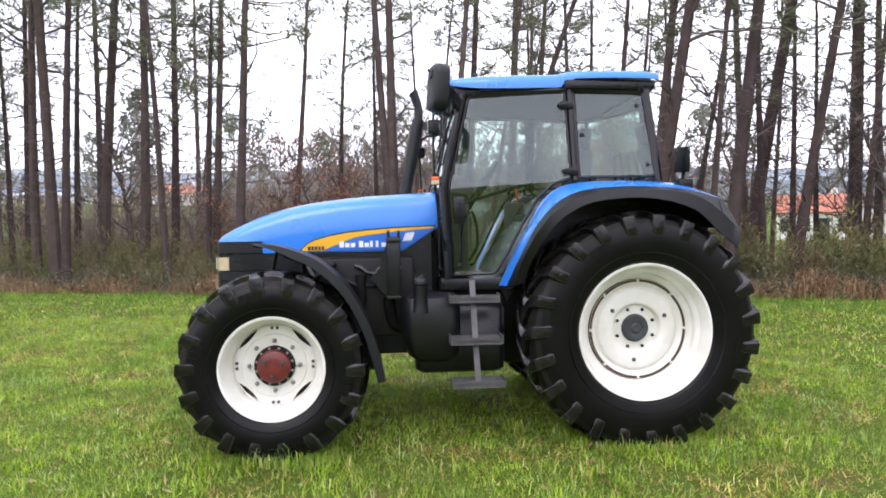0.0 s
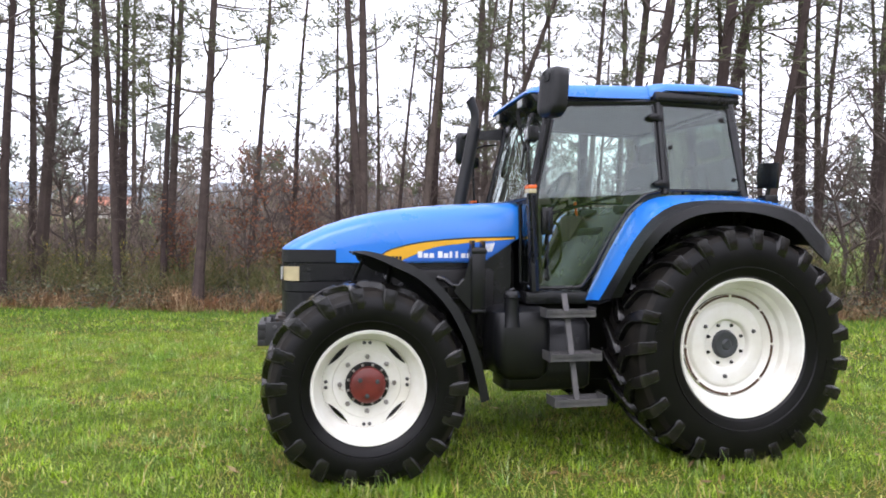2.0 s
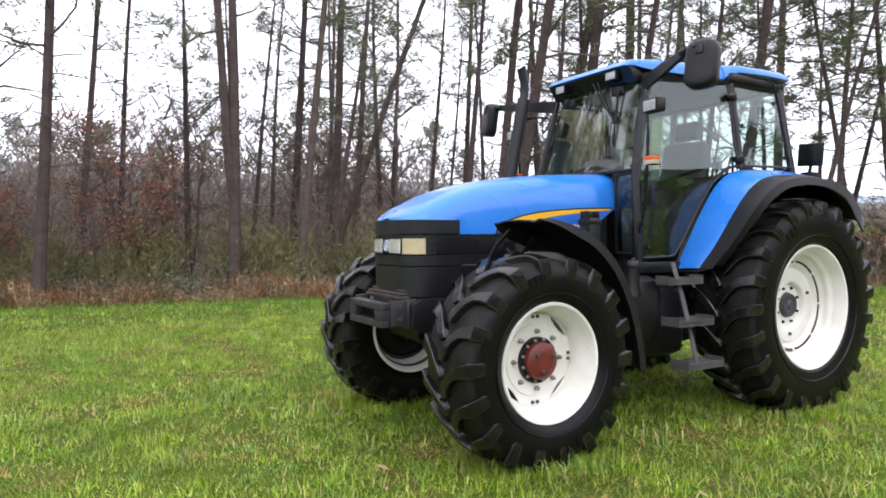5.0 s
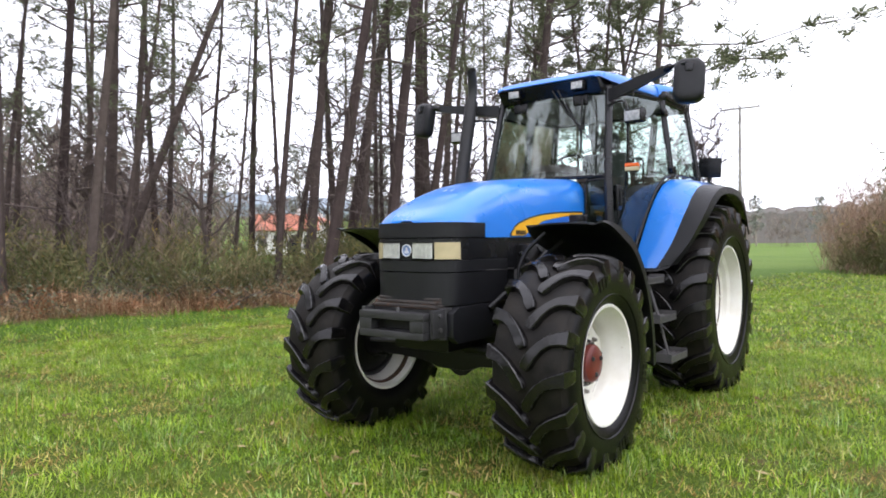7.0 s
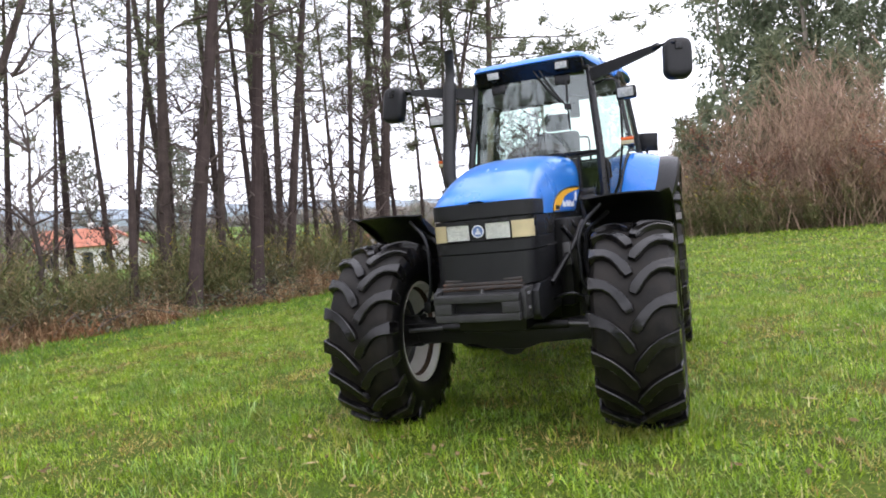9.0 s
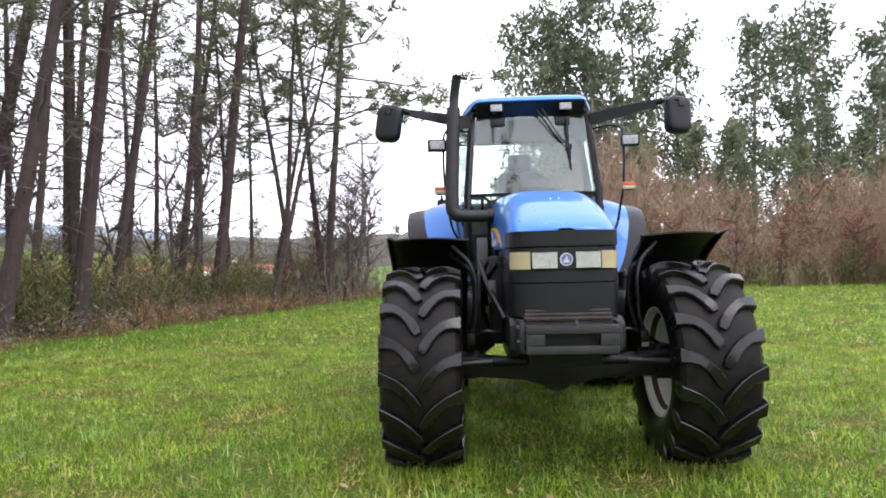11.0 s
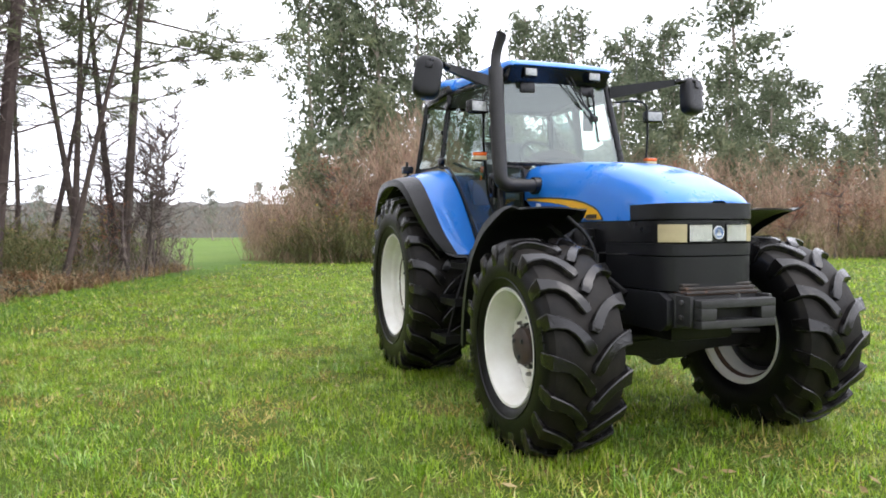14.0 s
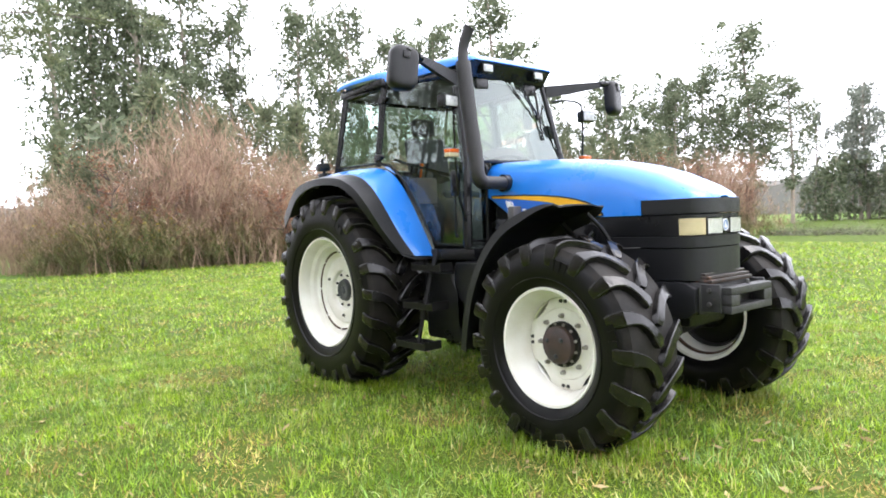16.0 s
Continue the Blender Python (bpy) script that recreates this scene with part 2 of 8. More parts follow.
def bend(pts, r=0.05, n=5):
    """Rounds the corners of a polyline."""
    pts = [Vector(p) for p in pts]
    out = [pts[0]]
    for a, b, c in zip(pts, pts[1:], pts[2:]):
        u, v = (a - b), (c - b)
        k = min(r, u.length * 0.49, v.length * 0.49)
        p, q = b + u.normalized() * k, b + v.normalized() * k
        for i in range(n + 1):
            t = i / n
            out.append(p * (1 - t) ** 2 + b * 2 * t * (1 - t) + q * t ** 2)
    return out + [pts[-1]]


def lathe(bm, profile, center, n=48, s=1, close=False):
    """Turns (radius, y) pairs round the y axis through center; s mirrors y."""
    cx, cy, cz = center
    rings = []
    for r, y in profile:
        rings.append([bm.verts.new((cx + r * math.cos(2 * math.pi * k / n), cy + s * y, cz + r * math.sin(2 * math.pi * k / n))) for k in range(n)])
    pairs = list(zip(rings, rings[1:])) + ([(rings[-1], rings[0])] if close else [])
    for a, b in pairs:
        for k in range(n):
            bm.faces.new((a[k], a[(k + 1) % n], b[(k + 1) % n], b[k]))
    return rings


def disc_cap(bm, ring):
    bm.faces.new(ring)


def prism(bm, poly, axis, lo, hi, bevel=0.0):
    """Extrudes a polygon, given in the two other axes, from lo to hi along axis."""
    def at(p, t):
        q = list(p)
        q.insert("xyz".index(axis), t)
        return q
    a = [bm.verts.new(at(p, lo)) for p in poly]
    b = [bm.verts.new(at(p, hi)) for p in poly]
    n = len(poly)
    fs = [bm.faces.new(a), bm.faces.new(b[::-1])]
    fs += [bm.faces.new((a[i], b[i], b[(i + 1) % n], a[(i + 1) % n])) for i in range(n)]
    bmesh.ops.recalc_face_normals(bm, faces=fs)
    if bevel:
        edges = list({e for f in fs for e in f.edges})
        bmesh.ops.bevel(bm, geom=edges, offset=bevel, segments=2, affect="EDGES", profile=0.6)


def sheet(bm, rows, thick=0.0):
    """A surface through rows of points, given thickness."""
    vs = [[bm.verts.new(p) for p in row] for row in rows]
    fs = []
    for a, b in zip(vs, vs[1:]):
        for i in range(len(a) - 1):
            fs.append(bm.faces.new((a[i], a[i + 1], b[i + 1], b[i])))
    bmesh.ops.recalc_face_normals(bm, faces=fs)
    if thick:
        bmesh.ops.solidify(bm, geom=fs, thickness=thick)
    return fs


def smooth_line(pts, n):
    """n points along a Catmull-Rom curve through pts."""
    P = [Vector(p) for p in pts]
    P = [P[0] * 2 - P[1]] + P + [P[-1] * 2 - P[-2]]
    out = []
    for i in range(n):
        u = i / (n - 1) * (len(P) - 3)
        k = min(int(u), len(P) - 4)
        t = u - k
        a, b, c, d = P[k:k + 4]
        out.append(0.5 * (2 * b + (c - a) * t + (2 * a - 5 * b + 4 * c - d) * t * t + (3 * b - a - 3 * c + d) * t ** 3))
    return out


def interp(x, xs, ys):
    return float(np.interp(x, xs, ys))


# ---- tractor ----
tractor = thing("tractor", (-1.4, 0, 0), "blue farm tractor with black fenders and cream rims, parked on grass", "tractor")
AXLE_F, AXLE_R = (-2.79, 0.672), (0.0, 0.872)


def wheel(name, label, s, ax, y_mid, R, rim, half, lugs, lug_h, front):
    """A tractor wheel on the side s (-1 left, 1 right); y runs outwards from the wheel's middle plane."""
    cx, cz = ax
    c = (cx, s * y_mid, cz)
    base = R - lug_h
    # tyre carcass
    bm = bmesh.new()
    side = R - rim
    prof = [(rim + 0.004, half * 0.80), (rim + 0.03, half * 0.90), (rim + side * 0.28, half * 0.985), (rim + side * 0.48, half), (rim + side * 0.66, half * 0.975),
            (base - 0.055, half * 0.93), (base - 0.02, half * 0.84), (base - 0.004, half * 0.62), (base, half * 0.3), (base, 0)]
    prof += [(r, -y) for r, y in prof[-2::-1]]
    lathe(bm, prof[:6], c, 88, s)
    lathe(bm, prof[-6:], c, 88, s)
    tread = bmesh.new()
    lathe(tread, prof[5:-5], c, 88, s)

    def spot(phi, r, y):
        return Vector((cx - r * math.cos(phi), s * (y_mid + y), cz + r * math.sin(phi)))

    pitch = 2 * math.pi / lugs

    def lug_mesh(sd):
        """One curved lug: its inner end leads, its outer end slopes over the shoulder."""
        lb = bmesh.new()
        sweep = 0.80 * pitch
        us = (0.0, 0.07, 0.2, 0.38, 0.58, 0.78)
        hws = (0.028, 0.041, 0.037, 0.034, 0.036, 0.043)
        path = [(sweep * (1 - (1 - u) ** 2.5), sd * (0.008 + u * (half * 0.97 - 0.008))) for u in us]

        def at(phi, r, y):
            return Vector((-r * math.cos(phi), s * y, r * math.sin(phi)))
        rows = []
        for i, u in enumerate(us):
            p0, p1 = path[max(i - 1, 0)], path[min(i + 1, len(us) - 1)]
            ta, ty = (p1[0] - p0[0]) * R, p1[1] - p0[1]
            ln = math.hypot(ta, ty)
            na, ny = -ty / ln, ta / ln
            hw = hws[i] * (R / 0.92) ** 0.5
            phi, y = path[i]
            top = R - 0.016 * max(0, (u - 0.4) / 0.4) ** 2 - (0.010 if u == 0 else 0)
            low = base - 0.02 - 0.03 * max(0, (u - 0.5) / 0.3)
            wide = 1.25
            rows.append([at(phi - na * hw * wide / R, low, y - ny * hw * wide), at(phi - na * hw / R, top, y - ny * hw * 0.9),
                         at(phi + na * hw / R, top, y + ny * hw * 0.9), at(phi + na * hw * wide / R, low, y + ny * hw * wide)])
        k2 = (R / 0.92) ** 0.5
        for turn_on, end in ((0.02, [(-0.070, base - 0.075, 0.93), (-0.056, R - 0.034, 0.975), (0.056, R - 0.034, 0.975), (0.070, base - 0.075, 0.93)]),
                             (0.03, [(-0.074, base - 0.125, 0.965), (-0.054, base - 0.068, 1.010), (0.054, base - 0.068, 1.010), (0.074, base - 0.125, 0.965)]),
                             (0.035, [(-0.064, base - 0.150, 0.965), (-0.046, base - 0.128, 1.003), (0.046, base - 0.128, 1.003), (0.064, base - 0.150, 0.965)])):
            phi = path[-1][0] + turn_on
            e = [at(phi + f * k2 * (1.0 if front else 0.84) / R, r, sd * half * k_) for f, r, k_ in end]
            if (rows[-1][1] - e[1]).length > (rows[-1][1] - e[2]).length:
                e = e[::-1]
            rows.append(e)
        soft = []
        for lo_a, hi_a, hi_b, lo_b in rows:
            soft.append([lo_a, hi_a.lerp(lo_a, 0.10), hi_a.lerp(hi_b, 0.07), hi_b.lerp(hi_a, 0.07), hi_b.lerp(lo_b, 0.10), lo_b])
        vs = [[lb.verts.new(p) for p in row] for row in soft]
        for a, b in zip(vs, vs[1:]):
            for i in range(5):
                # the two bevelled edges are paler, for scuffs and painted-in glints
                lb.faces.new((a[i], a[i + 1], b[i + 1], b[i])).material_index = 1 if i in (1, 3) else 0
        lb.faces.new(vs[0])
        lb.faces.new(vs[-1])
        me = finish("lug", lb, M_LUG, 30)
        me.materials.append(M_WORN_GLINT)
        return me

    # raised maker's blocks and a fine ring on the sidewall
    for k in range(8 if not front else 6):
        phi = 2 * math.pi * k / (8 if not front else 6) + 0.25
        if k % (4 if not front else 3) > 1:
            continue
        rm = rim + side * 0.52
        for j in range(3):
            a0 = phi + (j - 1) * 0.085
            q = [spot(a0 + d, rm + r, half + (0.004 if z else -0.03)) for z in (0, 1) for d, r in ((-0.032, -0.035), (0.032, -0.035), (0.032, 0.035), (-0.032, 0.035))]
            v = [bm.verts.new(p) for p in q]
            for f in ((4, 5, 6, 7), (0, 1, 5, 4), (1, 2, 6, 5), (2, 3, 7, 6), (3, 0, 4, 7)):
                bm.faces.new([v[i] for i in f])
    lathe(bm, [(rim + side * 0.22, half * 0.96), (rim + side * 0.235, half * 0.995), (rim + side * 0.25, half * 0.96)], c, 72, s)
    wheel_ob = part(name, bm, M_RUBBER, tractor, label, 32)
    part("tread", tread, M_TREAD, wheel_ob)
    for sd in (1, -1):
        lm = lug_mesh(sd)
        for k in range(lugs):
            ob = new("lug", lm)
            ob.parent = wheel_ob
            ob.matrix_basis = Matrix.Translation(c) @ Matrix.Rotation((k + (0.25 if sd > 0 else 0.75)) * pitch, 4, "Y")

    # rim: lip, well and barrel
    bm = bmesh.new()
    lip = half * 0.84
    prof = [(rim - 0.012, lip - 0.03), (rim + 0.004, lip - 0.018), (rim + 0.016, lip - 0.002), (rim + 0.010, lip + 0.010), (rim - 0.006, lip + 0.006), (rim - 0.014, lip - 0.012),
            (rim - 0.030, lip - 0.05)] + WELL[front] + [(rim - 0.05, -lip * 0.5), (rim - 0.03, -lip + 0.04), (rim - 0.01, -lip), (rim + 0.012, -lip - 0.004), (rim + 0.01, -lip + 0.02)]
    lathe(bm, prof, c, 80, s)
    part("rim", bm, M_RIM, wheel_ob, "cream-painted steel rim")

    # disc with its openings
    bm = bmesh.new()
    if front:
        disc_y, ro = FRONT_DISC, rim - 0.070
        n, slots = 96, 4
        prof_r = [ro + 0.004, ro - 0.003, ro - 0.040, 0.238, 0.230, 0.165, 0.14]
        prof_y = [disc_y - 0.010, disc_y - 0.006, disc_y - 0.004, disc_y - 0.002, disc_y + 0.008, disc_y + 0.010, disc_y + 0.010]
        open_rows = (1,)
        open_at = lambda a: abs(((a / (2 * math.pi) * slots + 0.5) % 1.0) - 0.5) < 0.225
    else:
        disc_y, ro = REAR_DISC, rim - 0.127
        n, slots = 96, 8
        prof_r = [ro + 0.002, ro - 0.014, ro - 0.024, 0.338, 0.326, 0.312, 0.300, 0.212, 0.200, 0.192, 0.187, 0.183, 0.116]
        prof_y = [disc_y + v for v in (0.030, 0.030, 0.018, -0.012, -0.016, 0.010, 0.016, 0.016, 0.012, 0.002, -0.022, -0.028, -0.028)]
        open_rows = ()
        open_at = lambda a: False
    rings = []
    for i, (r, y) in enumerate(zip(prof_r, prof_y)):
        ring = []
        for k in range(n):
            a = 2 * math.pi * k / n
            f = abs((((a + 0.785) / (2 * math.pi) * slots + 0.5) % 1.0) - 0.5) / 0.225
            rr = r + (0.034 * min(1, f) ** 2 if front and i == 2 else 0)
            ring.append(bm.verts.new((cx + rr * math.cos(a), s * (y_mid + y), cz + rr * math.sin(a))))
        rings.append(ring)
    fs = []
    for i, (a, b) in enumerate(zip(rings, rings[1:])):
        for k in range(n):
            if i in open_rows and open_at(2 * math.pi * (k + 0.5) / n + (0.785 if front else 0.0)):
                continue
            fs.append(bm.faces.new((a[k], a[(k + 1) % n], b[(k + 1) % n], b[k])))
    fs.append(bm.faces.new(rings[-1]))
    bmesh.ops.recalc_face_normals(bm, faces=fs)
    bmesh.ops.solidify(bm, geom=fs, thickness=0.012)
    part("wheel_disc", bm, M_RIM, wheel_ob, "cream-painted dished wheel disc")

    # rusty line where the disc meets the rim
    bm = bmesh.new()
    yr = disc_y + (-0.010 if front else 0.034)
    wide = 0.004 if front else 0.015
    lathe(bm, [(ro + 0.002, yr - 0.01), (ro + 0.001, yr + 0.002), (ro - wide, yr + 0.002), (ro - wide - 0.001, yr - 0.01)], c, 72, s)
    part("weld_seam", bm, M_RUST, wheel_ob, "dark rusty seam round the disc")

    # hub
    bm = bmesh.new()
    if front:
        r0 = lathe(bm, [(0.124, disc_y + 0.03), (0.120, disc_y + 0.075), (0.104, disc_y + 0.090), (0.05, disc_y + 0.095)], c, 40, s)
    else:
        r0 = lathe(bm, [(0.120, disc_y - 0.034), (0.102, disc_y - 0.022), (0.100, disc_y + 0.0), (0.094, disc_y + 0.008), (0.06, disc_y + 0.010), (0.045, disc_y + 0.002), (0.03, disc_y + 0.016)], c, 40, s)
    disc_cap(bm, r0[-1])
    if front:
        b2 = bmesh.new()
        lathe(b2, [(0.150, disc_y), (0.150, disc_y + 0.03), (0.145, disc_y + 0.040), (0.120, disc_y + 0.041)], c, 40, s)
        part("hub_flange", b2, M_CHASSIS, wheel_ob)
    hub_mat = (M_RED if s < 0 else M_HUB_BROWN) if front else M_HUB_GREY
    part("hub", bm, hub_mat, wheel_ob, ("red-painted planetary hub" if s < 0 else "worn dark brown planetary hub") if front else "dark grey axle hub")

    def bolt_ring(nm, count, r, y, br, h, material, off=0.0):
        for k in range(count):
            a = 2 * math.pi * (k + off) / count
            b2 = bmesh.new()
            cc = (cx + r * math.cos(a), s * (y_mid + y), cz + r * math.sin(a))
            rr = lathe(b2, [(br * 1.35, 0.0), (br * 1.35, h * 0.35), (br, h * 0.35), (br, h), (br * 0.6, h * 1.15)], cc, 6 if br > 0.009 else 8, s)
            disc_cap(b2, rr[-1])
            part(nm, b2, material, wheel_ob)

    if front:
        bolt_ring("wheel_nut", 8, 0.186, disc_y + 0.008, 0.013, 0.03, M_WORN)
        bolt_ring("hub_bolt", 12, 0.135, disc_y + 0.038, 0.008, 0.014, M_WORN, 0.5)
        bolt_ring("plug", 3, 0.068, disc_y + 0.094, 0.013, 0.012, M_HUB_GREY, 0.2)
        for k_ in (-0.045, 0.045):
            bolt_ring("rim_bolt", 4, 0.280, disc_y - 0.004, 0.010, 0.012, M_STEEL, k_)
    else:
        bolt_ring("wheel_nut", 8, 0.155, disc_y - 0.028, 0.0105, 0.018, M_CHASSIS, 0.5)
        bolt_ring("disc_bolt", 3, 0.245, disc_y + 0.015, 0.013, 0.018, M_STEEL, 0.2)
        bolt_ring("rim_lug", 8, ro - 0.006, disc_y + 0.03, 0.012, 0.014, M_RIM)
    # dark backing added behind the disc's slots, standing in for their shade
    if front:
        bm = bmesh.new()
        rr = lathe(bm, [(0.02, disc_y - 0.03), (0.285, disc_y - 0.035), (0.288, disc_y - 0.06), (0.20, disc_y - 0.12), (0.14, disc_y - 0.13)], c, 40, s)
        part("hub_drum", bm, M_CHASSIS, wheel_ob)
    # inner side of the rim: a rusty bead line and a worn steel band
    bm = bmesh.new()
    lathe(bm, [(rim - 0.028, -lip + 0.045), (rim - 0.034, -lip + 0.040), (rim - 0.048, -lip + 0.070), (rim - 0.046, -lip + 0.078)], c, 64, s)
    part("bead_line", bm, M_RUST, wheel_ob, "rusty line inside the rim")
    if front:
        bm = bmesh.new()
        lathe(bm, [(rim - 0.075, -0.045), (rim - 0.085, -0.050), (rim - 0.100, -0.020), (rim - 0.098, 0.005)], c, 64, s)
        part("rim_band", bm, M_STEEL, wheel_ob, "bare steel band inside the rim")
    # axle end behind the disc
    bm = bmesh.new()
    rr = lathe(bm, [(0.14, disc_y - (0.02 if front else 0.055)), (0.15, disc_y - 0.10), (0.11, disc_y - 0.16), (0.10, -y_mid + 0.62 if not front else -y_mid + 0.56)], c, 24, s)
    disc_cap(bm, rr[0])
    part("axle_end", bm, M_CHASSIS, wheel_ob)
    return wheel_ob


FRONT_DISC, REAR_DISC = 0.055, 0.05
# radius and depth of the rim's stepped well, front and rear
WELL = {True: [(0.334, 0.140), (0.318, 0.115), (0.306, 0.075), (0.304, -0.04)],
        False: [(0.474, 0.160), (0.444, 0.135), (0.436, 0.095), (0.396, 0.070), (0.388, 0.040), (0.386, -0.07)]}
for s, word in ((-1, "left"), (1, "right")):
    wheel("front_wheel", "black cleated front tyre on a cream rim with a " + ("red" if s < 0 else "dark brown") + " hub", s, AXLE_F, 0.925, 0.705, 0.372, 0.265, 18, 0.042, True)
    wheel("rear_wheel", "large black cleated rear tyre on a cream rim", s, AXLE_R, 0.93, 0.925, 0.512, 0.30, 23, 0.046, False)

# ---- bonnet ----

def half_width(x):
    """Blunt nose in front, straight sides behind."""
    if x > -3.0:
        return 0.352 + 0.036 * (x + 3.0) / 1.52
    u = min(1.0, (-3.0 - x) / 0.386)
    return 0.352 * max(1e-6, 1 - u ** 5.5) ** (1 / 3.2)


def ridge(x):
    return interp(x, (-3.385, -3.35, -3.25, -3.035, -2.85, -2.65, -2.4, -2.157, -1.8, -1.47), (1.602, 1.63, 1.69, 1.79, 1.85, 1.90, 1.935, 1.962, 1.985, 2.0))


def belt(x):
    """Lower edge of the blue bonnet."""
    return interp(x, (-2.9705, -2.97, -1.80, -1.50), (1.59, 1.487, 1.492, 1.69))


def bonnet_row(x, p=4.4, grow=0.0, n=13):
    w, zb, zt = half_width(x) + grow, max(belt(x), 1.487) if x > -2.97 else 1.487, ridge(x)
    floor_z = belt(x)
    q = 2.0 / interp(x, (-3.385, -3.0, -2.4), (3.2, 3.8, p))
    row = []
    for i in range(n):
        a = math.pi * i / (n - 1)
        c, d = math.cos(a), math.sin(a)
        row.append(Vector((x, w * math.copysign(abs(c) ** q, c), max(floor_z, zb + (zt - zb) * abs(d) ** q))))
    return row


bm = bmesh.new()
xs = [-3.3855, -3.384, -3.381, -3.376, -3.368, -3.355, -3.335, -3.31, -3.28, -3.24, -3.20, -3.15, -3.10, -3.04, -2.971, -2.9695, -2.9, -2.82, -2.73, -2.6, -2.45, -2.3, -2.1, -1.9, -1.8, -1.7, -1.6, -1.5, -1.48]
sheet(bm, [bonnet_row(x, n=33) for x in xs], 0.008)
bonnet = part("bonnet", bm, M_BLUE, tractor, "glossy blue bonnet sloping to the nose", 30)
bm = bmesh.new()
for y in (-0.03, 0.03):
    tube(bm, [(-2.95, y, 1.810), (-2.92, y, 1.822), (-2.89, y, 1.834)], [0.004, 0.008, 0.004], 8)
part("bonnet_latch", bm, M_WHITE, bonnet, "small pale latch cover")
bm = bmesh.new()
row = bonnet_row(-1.478, n=33)
prism(bm, [(v.y * 0.985, v.z - 0.006) for v in row], "x", -1.52, -1.44)
part("bonnet_seal", bm, M_BLACK, bonnet)


def side_point(x, z, s, off):
    """A point on the bonnet's side at the height z, off metres proud of it."""
    w, zb, zt = half_width(x), belt(x), ridge(x)
    p = interp(x, (-3.385, -3.0, -2.4), (3.2, 3.8, 4.4))
    k = max(0.0, min(1.0, (z - zb) / (zt - zb)))
    return Vector((x, s * (w * (1 - k ** p) ** (1 / p) + off), z))


SW_X = (-2.66, -2.60, -2.54, -2.42, -2.28, -2.10, -1.90, -1.70, -1.535)
SW_T = (1.500, 1.560, 1.588, 1.622, 1.648, 1.668, 1.682, 1.690, 1.694)


def swoosh(x):
    return interp(x, SW_X, SW_T)


for s in (-1, 1):
    deco = (("decal_outline", M_DECAL_BLACK, 0.004, lambda x: (belt(x) + 0.006, swoosh(x) + 0.012)),
            ("decal_band", M_YELLOW, 0.007, lambda x: (max(belt(x) + 0.010, swoosh(x) - interp(x, (-2.66, -2.5, -2.2, -1.54), (0.12, 0.115, 0.045, 0.012))), swoosh(x))),
            ("decal_panel", M_DECAL_BLUE, 0.007, lambda x: (belt(x) + 0.010, max(belt(x) + 0.011, swoosh(x) - interp(x, (-2.66, -2.5, -2.2, -1.54), (0.12, 0.115, 0.045, 0.012)) - 0.002))))
    for nm, m_, off, span in deco:
        bm = bmesh.new()
        x0, x1 = (-2.665, -1.528) if nm == "decal_outline" else (-2.648, -1.54)
        rows = []
        for i in range(41):
            x = x0 + (x1 - x0) * i / 40
            lo, hi = span(x)
            hi = max(hi, lo + 0.0015)
            rows.append([side_point(x, lo + (hi - lo) * j / 4, s, off) for j in range(5)])
        sheet(bm, rows, 0.003)
        part(nm, bm, m_, bonnet)
    # maker's wordmark and model plate, as plain bars
    bars = [(-2.335 + 0.047 * i + (0.022 if i > 2 else 0), 0.037 if i not in (5, 6) else 0.022, 0.052 if i in (0, 3, 5, 6, 9) else 0.037) for i in range(10)]
    for x, wd, ht in bars:
        if s > 0:
            x = -4.10 - x
        bm = bmesh.new()
        sheet(bm, [[side_point(x + wd * i, 1.527 + ht * j, s, 0.012) for j in (0, 1)] for i in (0, 1)], 0.003)
        part("wordmark_bar", bm, M_WHITE, bonnet)
    for i in range(5):
        x = -2.595 + 0.028 * i
        bm = bmesh.new()
        sheet(bm, [[side_point(x + 0.019 * k, 1.508 + 0.030 * j, s, 0.012) for j in (0, 1)] for k in (0, 1)], 0.003)
        part("model_bar", bm, M_DECAL_BLACK, bonnet)
    # pale leaf emblem at the panel's rear end
    for i in range(4):
        bm = bmesh.new()
        x = -1.80 + 0.020 * i
        rows = [[side_point(x - 0.005 + 0.03 * t, 1.575 + 0.07 * t + 0.004 * i, s, 0.012), side_point(x + 0.008 + 0.027 * t, 1.573 + 0.067 * t, s, 0.012)] for t in (0, 0.33, 0.66, 1)]
        sheet(bm, rows, 0.003)
        part("emblem_leaf", bm, M_WHITE, bonnet)

# ---- nose: grille, lamps, side panels ----


def outline(grow=0.0, x_end=-2.955, n=64):
    """The nose in plan, from the right end round the front to the left end."""
    xs_ = [x_end + (-3.3855 - x_end) * (1 - (1 - i / n) ** 3.4) for i in range(n + 1)]
    rt = [(x - grow * 0.7, half_width(x) + grow) for x in xs_]
    return rt + [(x, -y) for x, y in rt[::-1]]


def nose_band(nm, z0, z1, grow, material, x_end, label="", inset=0.006):
    bm = bmesh.new()
    rows = [[Vector((x, y, z)) for x, y in outline(g, x_end)] for z, g in ((z0, grow - inset), (z0 + 0.003, grow), (z1 - 0.003, grow), (z1, grow - inset))]
    sheet(bm, rows, 0.02)
    return part(nm, bm, material, tractor, label, 48)


